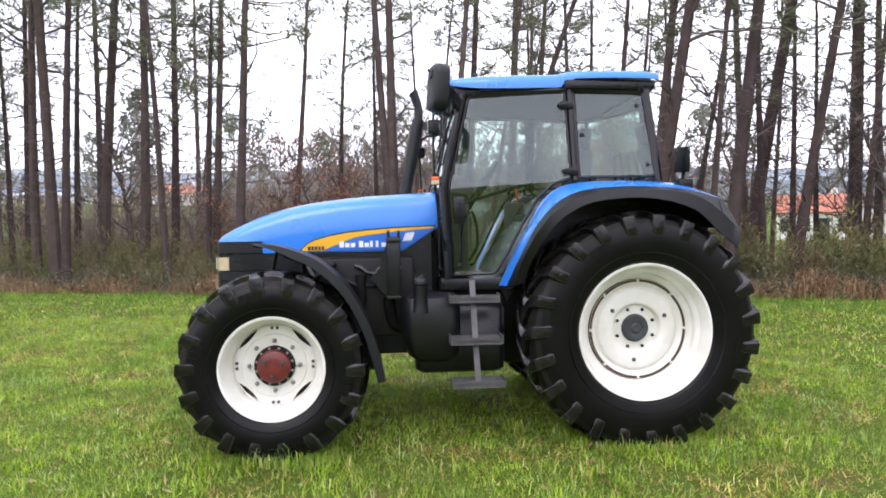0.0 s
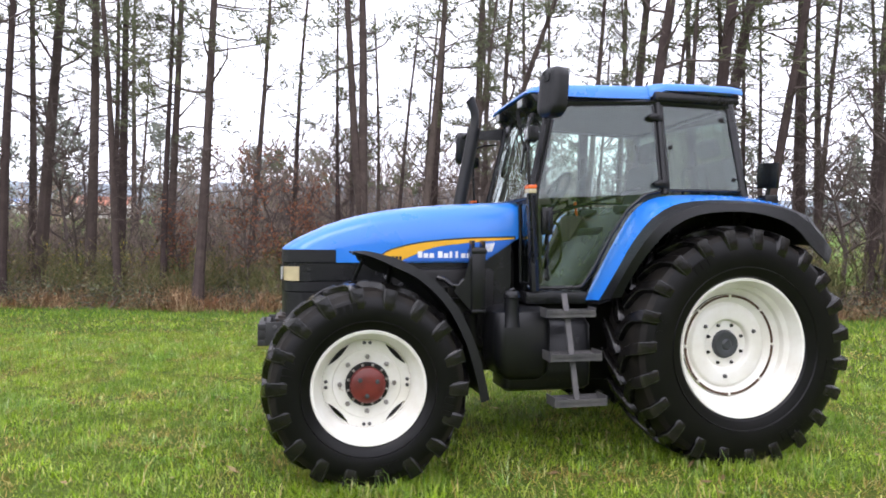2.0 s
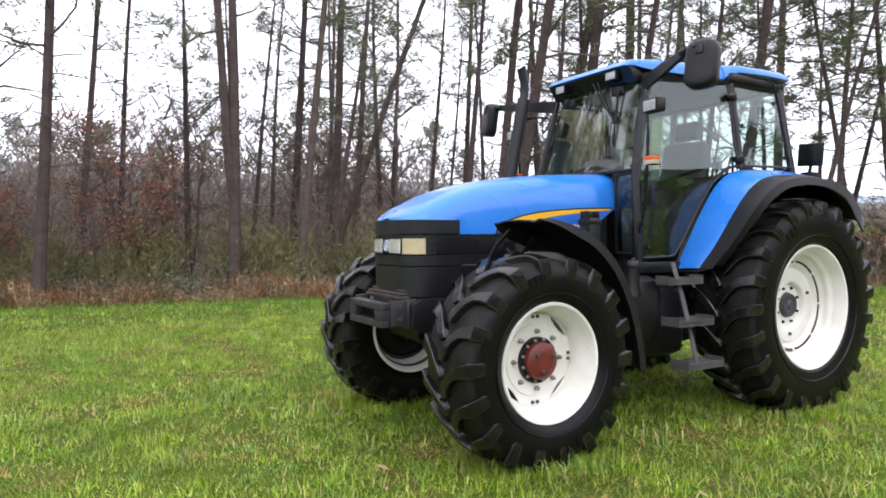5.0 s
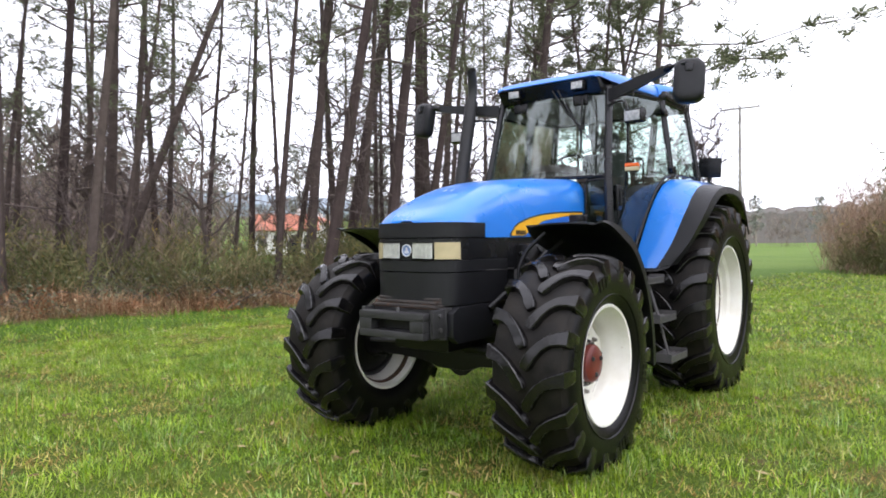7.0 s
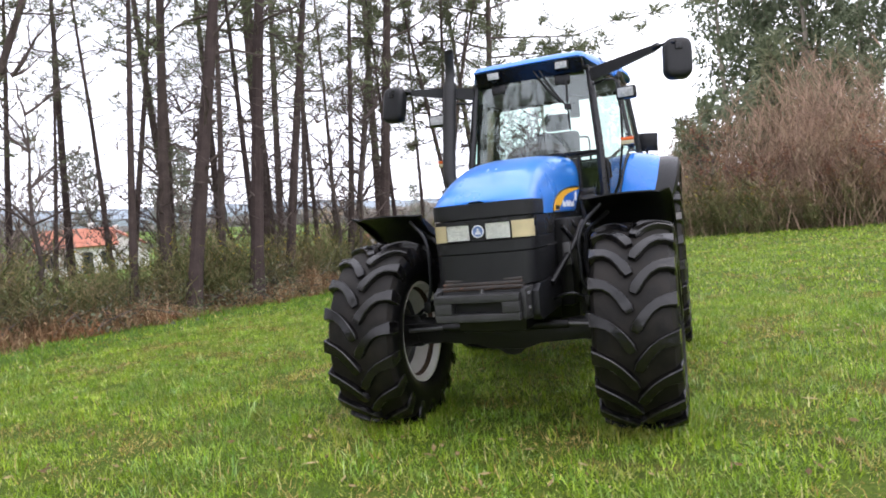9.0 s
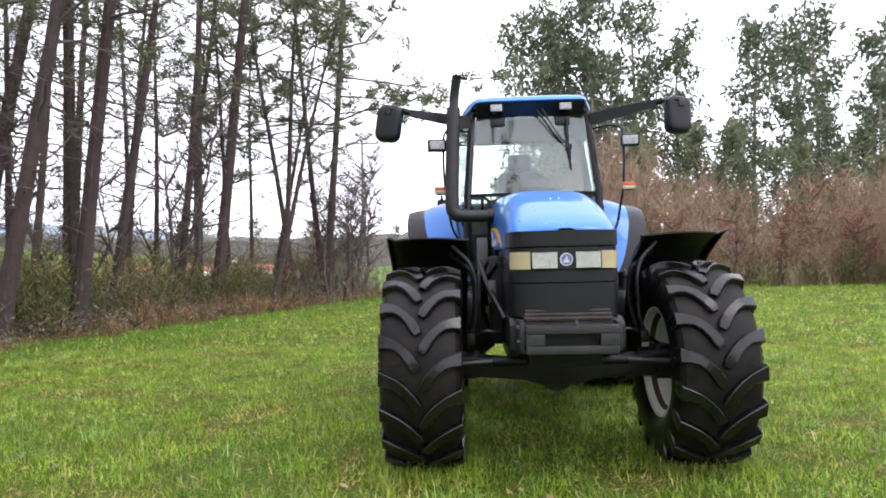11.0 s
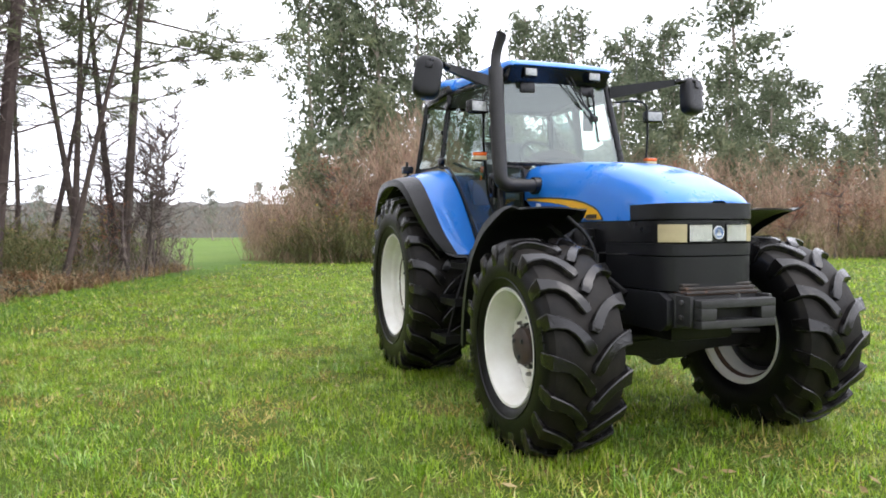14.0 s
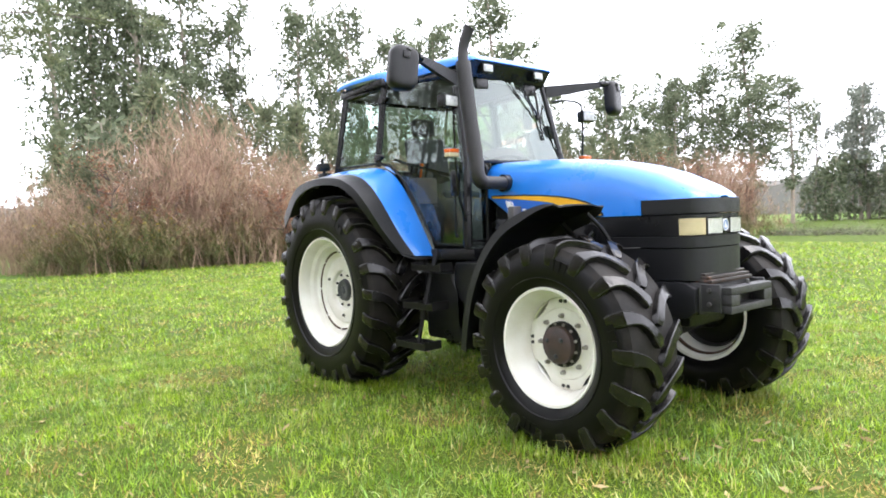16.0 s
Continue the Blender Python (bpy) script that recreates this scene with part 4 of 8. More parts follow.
for s in (-1, 1):
    post_a = bmesh.new()
    tube(post_a, [side(A_BOT, s), side(A_MID, s), side(A_TOP, s)], [0.040, 0.036, 0.034], 8)
    part("front_pillar", post_a, M_BLACK, tractor)
    bm = bmesh.new()
    tube(bm, [side(B_BOT, s), side(B_TOP, s)], 0.030, 8)
    part("middle_pillar", bm, M_BLACK, tractor)
    bm = bmesh.new()
    tube(bm, [side(C_BOT, s) + Vector((0.02, 0, -0.02)), side(C_TOP, s) + Vector((0.02, 0, 0.02))], 0.032, 8)
    part("rear_pillar", bm, M_BLACK, tractor)
    # door: glass in a slim black frame
    loop = [side(A_BOT, s) + Vector((0.05, 0, 0.02)), side(A_MID, s) + Vector((0.045, 0, 0)), side(A_TOP, s) + Vector((0.05, 0, -0.02)), side(B_TOP, s) + Vector((-0.04, 0, -0.01))]
    loop += [side(v, s) + Vector((-0.035, 0, 0.02)) for v in ARCH[::-1]]
    # below the belt line the door curves inwards
    for v in loop:
        v.y -= s * 0.055 * max(0.0, min(1.0, (1.99 - v.z) / 0.72))
    bm = bmesh.new()
    fr_ = loop + [loop[0]]
    tube(bm, bend([v for v in fr_], 0.03, 3), 0.014, 6, caps=False)
    door = part("cab_door", bm, M_BLACK, tractor, "full-length glass cab door in a slim black frame")
    bm = bmesh.new()
    gl_ = [bm.verts.new(v + Vector((0, s * 0.004, 0))) for v in loop]
    bm.faces.new(gl_[1:5])
    bmesh.ops.triangulate(bm, faces=[bm.faces.new([gl_[0], gl_[1]] + gl_[4:])])
    part("door_glass", bm, M_GLASS, door, "green-tinted door glass", smooth=False)
    # upper and lower hinge, handle
    for z, k in ((2.66, 0.86), (2.12, 0.10)):
        base = B_BOT.lerp(B_TOP, k)
        bm = bmesh.new()
        prism(bm, [(base.x - 0.12, z + 0.008), (base.x - 0.09, z - 0.022), (base.x + 0.02, z - 0.035), (base.x + 0.02, z + 0.035), (base.x - 0.07, z + 0.030)], "y", *sorted((s * (base.y + 0.005), s * (base.y + 0.045))), bevel=0.010)
        part("hinge", bm, M_BLACK, door)
    bm = bmesh.new()
    box(bm, (-1.398, s * 0.634 - 0.018, 1.715), (-1.305, s * 0.634 + 0.018, 1.93), 0.012)
    tube(bm, [(-1.345, s * 0.636, 1.72), (-1.345, s * 0.634, 1.39)], 0.009, 8)
    tube(bm, [(-1.35, s * 0.655, 1.75), (-1.35, s * 0.66, 1.83), (-1.35, s * 0.655, 1.90)], 0.010, 8)
    part("door_handle", bm, M_BLACK, door)
    bm = bmesh.new()
    r_ = lathe(bm, [(0.022, -0.01), (0.022, 0.008), (0.015, 0.014)], (-1.345, s * 0.628, 1.375), 14, s)
    disc_cap(bm, r_[-1])
    part("lock_knob", bm, M_BLACK, door)
    # rail across the door inside
    bm = bmesh.new()
    tube(bm, [(-1.36, s * 0.60, 1.87), (-1.0, s * 0.65, 1.97), (-0.60, s * 0.72, 2.09)], 0.014, 8)
    part("grab_rail", bm, M_BLACK, door)
    # rear side window
    q = [side(B_BOT, s) + Vector((0.035, 0, 0.03)), side(B_TOP, s) + Vector((0.035, 0, -0.01)), side(C_TOP, s) + Vector((-0.01, 0, -0.01)), side(C_BOT, s) + Vector((-0.012, 0, 0.03))]
    bm = bmesh.new()
    tube(bm, bend(q + [q[0]], 0.04, 3), 0.013, 6, caps=False)
    win = part("rear_side_window", bm, M_BLACK, tractor, "hinged rear side window in a black frame")
    bm = bmesh.new()
    pts = bend(q + [q[0]], 0.04, 3)[:-1]
    bmesh.ops.triangulate(bm, faces=[bm.faces.new([bm.verts.new(p + Vector((0, s * 0.004, 0))) for p in pts])])
    part("window_glass", bm, M_GLASS, win, smooth=False)
    for x, z in ((-0.36, 2.42), (0.10, 2.66), (0.17, 2.17)):
        bm = bmesh.new()
        r_ = lathe(bm, [(0.02, -0.004), (0.02, 0.008), (0.012, 0.013)], (x, s * (0.80 - (z - 2.05) * 0.125 + (x + 0.4) * 0.05), z), 12, s)
        disc_cap(bm, r_[-1])
        part("window_knob", bm, M_BLACK, win)
    # lower front corner pane beside the bonnet
    bm = bmesh.new()
    q = [Vector((-1.49, s * 0.41, 1.33)), Vector((-1.50, s * 0.41, 1.97)), side(A_MID, s) + Vector((-0.01, -s * 0.03, -0.02)), side(A_BOT, s) + Vector((-0.01, -s * 0.03, 0.06))]
    bmesh.ops.triangulate(bm, faces=[bm.faces.new([bm.verts.new(p) for p in q])])
    part("corner_pane", bm, M_GLASS, tractor, "narrow front corner glass beside the bonnet", smooth=False)
    bm = bmesh.new()
    tube(bm, bend([q[0], q[1], q[2]], 0.03, 3), 0.014, 6)
    tube(bm, [q[0], q[3]], 0.014, 6)
    part("corner_frame", bm, M_BLACK, tractor)

# floor, rear wall, firewall
bm = bmesh.new()
prism(bm, [(-1.50, 0.58), (-1.02, 0.66), (-0.55, 0.62), (-0.55, -0.62), (-1.02, -0.66), (-1.50, -0.58)], "z", 1.17, 1.262, 0.01)
part("cab_floor", bm, M_BLACK, tractor)
bm = bmesh.new()
prism(bm, [(-1.0, 1.25), (-0.62, 1.25), (-0.5, 1.3), (0.20, 1.45), (0.20, 2.0), (-0.45, 2.0), (-0.62, 1.9)], "y", -0.58, 0.58, 0.02)
part("cab_rear_body", bm, M_BLACK, tractor)
bm = bmesh.new()
box(bm, (-1.47, -0.42, 1.2), (-1.43, 0.42, 1.96), 0.01)
part("firewall", bm, M_BLACK, tractor)
# windscreen
bm = bmesh.new()
n = 8
rows = []
for k in range(7):
    t = k / 6
    a, b = A_MID.lerp(A_TOP, t), A_MID.lerp(A_TOP, t)
    rows.append([Vector((a.x - 0.012 - 0.045 * (1 - (2 * i / n - 1) ** 2), a.y * 0.965 * (2 * i / n - 1), a.z)) for i in range(n + 1)])
sheet(bm, rows, 0.0)
screen = part("windscreen", bm, M_SCREEN, tractor, "large curved windscreen with a parked wiper")
bm = bmesh.new()
tube(bm, [Vector(v) for v in rows[0]], 0.016, 6)
part("lower_frame", bm, M_BLACK, screen)
bm = bmesh.new()
tube(bm, [Vector(v) for v in rows[-1]], 0.018, 6)
part("upper_frame", bm, M_BLACK, screen)
# wiper linkage: two parallel arms and a blade
bm = bmesh.new()
for d in (0.0, 0.055):
    tube(bm, [(-1.415, -0.05 - d, 2.80), (-1.43, -0.20 - d * 0.5, 2.58), (-1.445, -0.335, 2.44)], 0.007, 6)
box(bm, (-1.45, -0.37, 2.41), (-1.42, -0.31, 2.46), 0.006)
wiper = part("wiper", bm, M_BLACK, screen)
bm = bmesh.new()
tube(bm, [(-1.40, -0.335, 2.70), (-1.43, -0.338, 2.5), (-1.475, -0.352, 2.22)], 0.010, 6)
part("wiper_blade", bm, M_BLACK, wiper)
# rear window frame
bm = bmesh.new()
tube(bm, bend([side(C_BOT, -1), side(C_TOP, -1), side(C_TOP, 1), side(C_BOT, 1), side(C_BOT, -1)], 0.03, 3), 0.026, 6)
part("rear_window_frame", bm, M_BLACK, tractor)
bm = bmesh.new()
bm.faces.new([bm.verts.new(v) for v in (side(C_BOT, -1), side(C_TOP, -1), side(C_TOP, 1), side(C_BOT, 1))])
part("rear_window", bm, M_GLASS, tractor, smooth=False)
bm = bmesh.new()
tube(bm, bend([(0.16, -0.30, 2.06), (0.15, -0.30, 2.33), (0.15, -0.12, 2.33), (0.16, -0.12, 2.06)], 0.06), 0.012, 8)
part("rear_handle", bm, M_BLACK, tractor)

# roof: front part and a wider rear overhang
# station: x, half width, edge z, crown z
bm = bmesh.new()
rows = []
for x, w, ze, zc in ((-1.475, 0.490, 2.850, 2.868), (-1.45, 0.505, 2.858, 2.900), (-1.40, 0.515, 2.860, 2.925), (-1.30, 0.545, 2.840, 2.938), (-1.15, 0.595, 2.822, 2.945), (-0.9, 0.640, 2.815, 2.948), (-0.62, 0.675, 2.815, 2.948), (-0.50, 0.690, 2.815, 2.950)):
    prof = [(-1.0, 0.0), (-1.0, 0.35), (-0.97, 0.72), (-0.90, 0.88), (-0.6, 0.97), (0, 1.0), (0.6, 0.97), (0.90, 0.88), (0.97, 0.72), (1.0, 0.35), (1.0, 0.0)]
    rows.append([Vector((x, w * u, ze + (zc - ze) * k)) for u, k in prof])
sheet(bm, rows, 0.012)
roof = part("roof", bm, M_BLUE, tractor, "blue cab roof with a raised overhanging rear", 45)
bm = bmesh.new()
rows = []
for x, w, ze, zc in ((-0.515, 0.695, 2.825, 2.952), (-0.46, 0.735, 2.858, 2.955), (-0.40, 0.765, 2.872, 2.957), (-0.1, 0.795, 2.875, 2.957), (0.16, 0.800, 2.872, 2.955), (0.27, 0.785, 2.868, 2.945), (0.30, 0.74, 2.870, 2.92)):
    rows.append([Vector((x, w * u, ze + (zc - ze) * k)) for u, k in prof])
sheet(bm, rows, 0.012)
part("roof_rear", bm, M_BLUE, roof, angle=45)
bm = bmesh.new()
box(bm, (-0.49, -0.755, 2.79), (0.265, 0.755, 2.868), 0.02)
part("roof_rear_underside", bm, M_BLACK, roof)
bm = bmesh.new()
prism(bm, [(-1.28, 0.53), (-0.5, 0.675), (0.2, 0.72), (0.2, -0.72), (-0.5, -0.675), (-1.28, -0.53)], "z", 2.775, 2.812, 0.006)
part("headliner", bm, M_LINER, roof, "pale grey cab headlining")
bm = bmesh.new()
prism(bm, [(-1.455, 2.855), (-1.36, 2.735), (-1.28, 2.735), (-1.15, 2.80), (-1.15, 2.86)], "y", -0.50, 0.50, 0.012)
visor = part("visor", bm, M_BLACK, roof, "black overhanging lamp visor")
for s in (-1, 1):
    bm = bmesh.new()
    tube(bm, [side(A_TOP, s) + Vector((0.02, 0, 0)), side(B_TOP, s), side(C_TOP, s)], 0.026, 6)
    part("roof_rail", bm, M_BLACK, roof)
    # roof work lamp
    bm = bmesh.new()
    box(bm, (-1.47, s * 0.316 - 0.062, 2.765), (-1.38, s * 0.316 + 0.062, 2.843), 0.014)
    lamp = part("work_lamp", bm, M_BLACK, roof, "square roof work lamp")
    bm = bmesh.new()
    box(bm, (-1.478, s * 0.316 - 0.052, 2.774), (-1.471, s * 0.316 + 0.052, 2.834), 0.002)
    part("lamp_lens", bm, M_WORK_LENS, lamp)
    # sun visor pods inside the screen
    bm = bmesh.new()
    box(bm, (-1.38, s * 0.30 - 0.07, 2.645), (-1.355, s * 0.30 + 0.07, 2.735), 0.012, m=None)
    part("inside_mirror", bm, M_BLACK, roof)

# mirrors on long arms, side lamps and indicators on a bowed bracket
for s in (-1, 1):
    bm = bmesh.new()
    p, q = Vector((-1.34, s * 0.56, 2.70)), Vector((-1.56, s * 1.13, 2.79 if s < 0 else 2.765))
    d = q - p
    m = Matrix.Translation(p) @ d.to_track_quat("Z", "Y").to_matrix().to_4x4()
    L_ = d.length
    # tapering flat arm
    zax = Vector((0, 0, 1))
    nrm = d.cross(zax).normalized()
    rows = [[p + d * t + zax * h * k + nrm * o for k, o in ((-1, -0.018), (1, -0.018), (1, 0.018), (-1, 0.018), (-1, -0.018))] for t, h in ((0.0, 0.055), (0.5, 0.045), (0.98, 0.028), (1.0, 0.024))]
    sheet(bm, rows)
    bmesh.ops.holes_fill(bm, edges=[e for e in bm.edges if e.is_boundary])
    arm = part("mirror_arm", bm, M_GREY_PLASTIC, tractor, "long dark grey mirror arm")
    bm = bmesh.new()
    tube(bm, [q + Vector((0, -s * 0.02, 0)), q + Vector((-0.02, s * 0.03, 0.01))], 0.030, 10)
    tube(bm, [q, Vector((-1.60, s * 1.20, 2.80)), Vector((-1.635, s * 1.29, 2.795))], 0.014, 8)
    part("mirror_joint", bm, M_BLACK, arm)
    bm = bmesh.new()
    cz = 2.668
    tilt = Matrix.Translation((-1.575, s * 1.295, cz)) @ Matrix.Rotation(-s * radians(14), 4, "Z") @ Matrix.Rotation(radians(4), 4, "Y") @ Matrix.Rotation(radians(8 if s > 0 else 3), 4, "X")
    rings = []
    for x_, k_ in ((-0.056, 0.45), (-0.053, 0.74), (-0.044, 0.90), (-0.026, 0.98), (0.0, 1.0), (0.034, 1.0), (0.048, 0.97)):
        hy, hz, cr = 0.115 * k_, 0.170 - 0.115 * (1 - k_), 0.075 * k_
        ring_ = []
        for sy, sz, a0 in ((1, 1, 0), (-1, 1, 90), (-1, -1, 180), (1, -1, 270)):
            for da in (0, 22.5, 45, 67.5, 90):
                a = radians(a0 + da)
                ring_.append(bm.verts.new(tilt @ Vector((x_, sy * (hy - cr) + cr * math.cos(a), sz * (hz - cr) + cr * math.sin(a)))))
        rings.append(ring_)
    for ra, rb in zip(rings, rings[1:]):
        for i in range(20):
            bm.faces.new((ra[i], ra[(i + 1) % 20], rb[(i + 1) % 20], rb[i]))
    bm.faces.new(rings[0])
    bm.faces.new(rings[-1])
    bmesh.ops.recalc_face_normals(bm, faces=bm.faces)
    mirror = part("wing_mirror", bm, M_GREY_PLASTIC, arm, "large dark grey wing mirror housing")
    bm = bmesh.new()
    box(bm, (-0.068, -0.03, 0.06), (-0.04, 0.03, 0.12), 0.01, m=tilt)
    part("mirror_clamp", bm, M_BLACK, arm)
    # bracket with side lamp and indicator
    bm = bmesh.new()
    pts = bend([(-1.40, s * 0.57, 2.60), (-1.50, s * 0.70, 2.61), (-1.57, s * 0.80, 2.58), (-1.57, s * 0.81, 2.30), (-1.56, s * 0.80, 2.05), (-1.52, s * 0.745, 1.70), (-1.47, s * 0.64, 1.52), (-1.45, s * 0.60, 1.46)], 0.06)
    tube(bm, pts, 0.011, 8)
    bracket = part("lamp_bracket", bm, M_BLACK, tractor, "bowed black bracket with lamps")
    bm = bmesh.new()
    m = Matrix.Translation((-1.575, s * 0.865, 2.455)) @ Matrix.Rotation(s * radians(8), 4, "Z")
    box(bm, (-0.035, -0.082, -0.054), (0.050, 0.082, 0.054), 0.016, m=m)
    lamp = part("side_lamp", bm, M_BLACK, bracket, "rectangular black side lamp")
    bm = bmesh.new()
    box(bm, (-0.041, -0.066, -0.039), (-0.0355, 0.066, 0.039), 0.002, m=m)
    part("lamp_lens", bm, M_WORK_LENS, lamp)
    bm = bmesh.new()
    m = Matrix.Translation((-1.565, s * 0.842, 2.045))
    box(bm, (-0.030, -0.052, -0.028), (0.030, 0.052, 0.006), 0.006, m=m)
    ind = part("indicator", bm, M_LENS_YELLOW, bracket, "small orange and clear indicator lamp")
    bm = bmesh.new()
    box(bm, (-0.031, -0.053, 0.0065), (0.031, 0.053, 0.034), 0.006, m=m)
    part("amber_lens", bm, M_AMBER, ind)
    bm = bmesh.new()
    box(bm, (0.031, -0.04, -0.035), (0.05, 0.04, 0.04), 0.006, m=m)
    part("indicator_back", bm, M_BLACK, ind)
bm = bmesh.new()
tube(bm, [(-1.42, -0.80, 2.60), (-1.42, -0.80, 2.98)], 0.003, 6)
part("aerial", bm, M_STEEL, tractor)

# exhaust stack on the right
bm = bmesh.new()
path = bend([(-1.70, 0.28, 1.80), (-1.745, 0.735, 1.80), (-1.735, 0.735, 2.0), (-1.64, 0.72, 2.487), (-1.590, 0.705, 2.78)], 0.15, 8)
tube(bm, path, [0.054 if i < 3 else 0.060 for i in range(len(path))], 20)
exhaust = part("exhaust_pipe", bm, M_EXHAUST, tractor, "upright black exhaust pipe with a perforated shield")
bm = bmesh.new()
p0, p1 = Vector((-1.728, 0.734, 2.04)), Vector((-1.597, 0.707, 2.74))
for i in range(30):
    c = p0.lerp(p1, i / 29)
    for k in range(16):
        a = 2 * math.pi * (k + 0.5 * (i % 2)) / 16
        o = Vector((math.cos(a), math.sin(a), 0))
        t_ = Vector((-math.sin(a), math.cos(a), 0))
        f = [c + o * 0.0612 + t_ * u * 0.008 + Vector((0, 0, w_)) for u, w_ in ((-1, 0), (0, -0.008), (1, 0), (0, 0.008))]
        bm.faces.new([bm.verts.new(v) for v in f])
part("shield_pattern", bm, M_DECAL_BLACK, exhaust, smooth=False)
bm = bmesh.new()
tip = bend([(-1.597, 0.707, 2.74), (-1.578, 0.698, 2.90), (-1.645, 0.670, 3.055)], 0.09, 6)
rings = tube(bm, tip, 0.043, 18, caps=False)
for v in rings[-1]:
    v.co.z += 0.4 * (v.co.x - tip[-1].x)
part("exhaust_tip", bm, M_EXHAUST, exhaust)
bm = bmesh.new()
tube(bm, [tip[-1] + Vector((0.016, 0.006, -0.04)), tip[-1] + Vector((0.012, 0.004, -0.03))], 0.040, 16)
part("exhaust_bore", bm, M_DECAL_BLACK, exhaust)
bm = bmesh.new()
tube(bm, [(-1.70, 0.34, 1.80), (-1.70, 0.42, 1.80)], 0.072, 18)
part("exhaust_collar", bm, M_BLACK, exhaust)

# rear fenders: blue inner half, dark grey flare outside
for s in (-1, 1):
    edge_in = [(-1.03, 0.630, 1.20), (-0.955, 0.655, 1.37), (-0.80, 0.70, 1.69), (-0.66, 0.75, 1.92), (-0.46, 0.79, 2.025), (0.0, 0.81, 2.045), (0.40, 0.79, 2.02), (0.70, 0.64, 1.945)]
    edge_mid = [(-1.005, 0.835, 1.212), (-0.935, 0.94, 1.41), (-0.80, 1.02, 1.69), (-0.645, 1.05, 1.865), (-0.42, 1.06, 1.962), (0.0, 1.06, 1.985), (0.40, 1.055, 1.955), (0.68, 1.04, 1.88)]
    edge_out = [(-0.965, 0.95, 1.235), (-0.925, 1.10, 1.44), (-0.81, 1.19, 1.675), (-0.645, 1.22, 1.835), (-0.395, 1.23, 1.93), (0.01, 1.235, 1.95), (0.38, 1.23, 1.898), (0.615, 1.215, 1.746), (0.75, 1.205, 1.61)]
    edge_low = [(-0.90, 0.99, 1.245), (-0.86, 1.10, 1.42), (-0.755, 1.20, 1.63), (-0.61, 1.235, 1.775), (-0.38, 1.245, 1.868), (0.01, 1.25, 1.885), (0.35, 1.245, 1.80), (0.54, 1.24, 1.635), (0.70, 1.225, 1.505)]
    n = 26
    a, b, c, e = [[Vector((v.x, s * v.y, v.z)) for v in smooth_line(l, n)] for l in (edge_in, edge_mid, edge_out, edge_low)]
    rows = []
    for i in range(n):
        up = Vector((0, 0, 0.012)) if i > 6 else Vector((-0.012, 0, 0.004))
        rows.append([a[i], a[i].lerp(b[i], 0.3) + up, a[i].lerp(b[i], 0.7) + up, b[i]])
    bm = bmesh.new()
    sheet(bm, rows, 0.012)
    fender = part("rear_fender", bm, M_BLUE, tractor, "blue rear fender with a dark grey flare", 40)
    rows = []
    for i in range(n):
        bb = b[i]
        rows.append([bb, bb.lerp(c[i], 0.5) + Vector((0, 0, 0.012 if i > 6 else 0)), c[i], e[i]])
    bm = bmesh.new()
    sheet(bm, rows, 0.012)
    part("fender_flare", bm, M_GREY_PLASTIC, fender, "dark grey plastic fender flare", 40)
    bm = bmesh.new()
    rows = []
    for i in range(n):
        p = a[i]
        rim_ = Vector((p.x * 0.99, s * 0.60, 0.87 + (p.z - 0.87) * 0.985))
        q = Vector((p.x * 0.93, s * 0.60, 0.87 + (p.z - 0.87) * 0.60))
        rows.append([p, rim_, q])
    sheet(bm, rows, 0.01)
    part("fender_inner", bm, M_BLACK, fender)
    # dark lining under the flare
    bm = bmesh.new()
    rows = [[a[i] + Vector((0.01, s * 0.02, -0.025)), b[i] + Vector((0.01, 0, -0.03)), c[i] + Vector((0.0, -s * 0.015, -0.02))] for i in range(n)]
    sheet(bm, rows, 0.004)
    part("fender_lining", bm, M_BLACK, fender)
    # the flare's wide tail behind the wheel, closing the arch
    bm = bmesh.new()
    tail = [[(0.66, 0.60, 1.955), (0.66, 0.85, 1.935), (0.655, 1.04, 1.885), (0.60, 1.21, 1.765)], [(0.74, 0.60, 1.84), (0.735, 0.85, 1.83), (0.715, 1.05, 1.78), (0.68, 1.205, 1.69)], [(0.80, 0.61, 1.66), (0.795, 0.85, 1.655), (0.78, 1.06, 1.635), (0.745, 1.20, 1.59)]]
    sheet(bm, [[Vector((x, s * y, z)) for x, y, z in row] for row in tail], 0.012)
    part("fender_tail", bm, M_GREY_PLASTIC, fender, "dark plastic tail of the fender", 40)
    bm = bmesh.new()
    prism(bm, [(0.25, 1.05), (0.62, 1.28), (0.79, 1.65), (0.73, 1.84), (0.66, 1.945), (0.30, 2.00)], "y", *sorted((s * 0.598, s * 0.612)))
    part("fender_side", bm, M_BLACK, fender)
    # number plate lamp bracket on the fender
    bm = bmesh.new()
    if s < 0:
        box(bm, (0.33, -0.115, -0.115), (0.355, 0.115, 0.09), 0.008, m=Matrix.Translation((0.07, s * 0.91, 2.215)) @ Matrix.Rotation(radians(4), 4, 'X'))
    else:
        box(bm, (0.33, -0.06, -0.03), (0.42, 0.06, 0.05), 0.015, m=Matrix.Translation((0.05, s * 0.90, 2.10)))
    plate = part("rear_lamp", bm, M_BLACK, fender, "black rear lamp board on a stalk" if s < 0 else "black rear lamp")
    bm = bmesh.new()
    tube(bm, [(0.42, s * 0.88, 1.98), (0.43, s * 0.90, 2.10), (0.435, s * 0.905, 2.20)], 0.016, 8)
    box(bm, (0.38, s * 0.88 - 0.05, 1.96), (0.50, s * 0.88 + 0.05, 2.05), 0.01)
    part("lamp_stalk", bm, M_BLACK, plate)

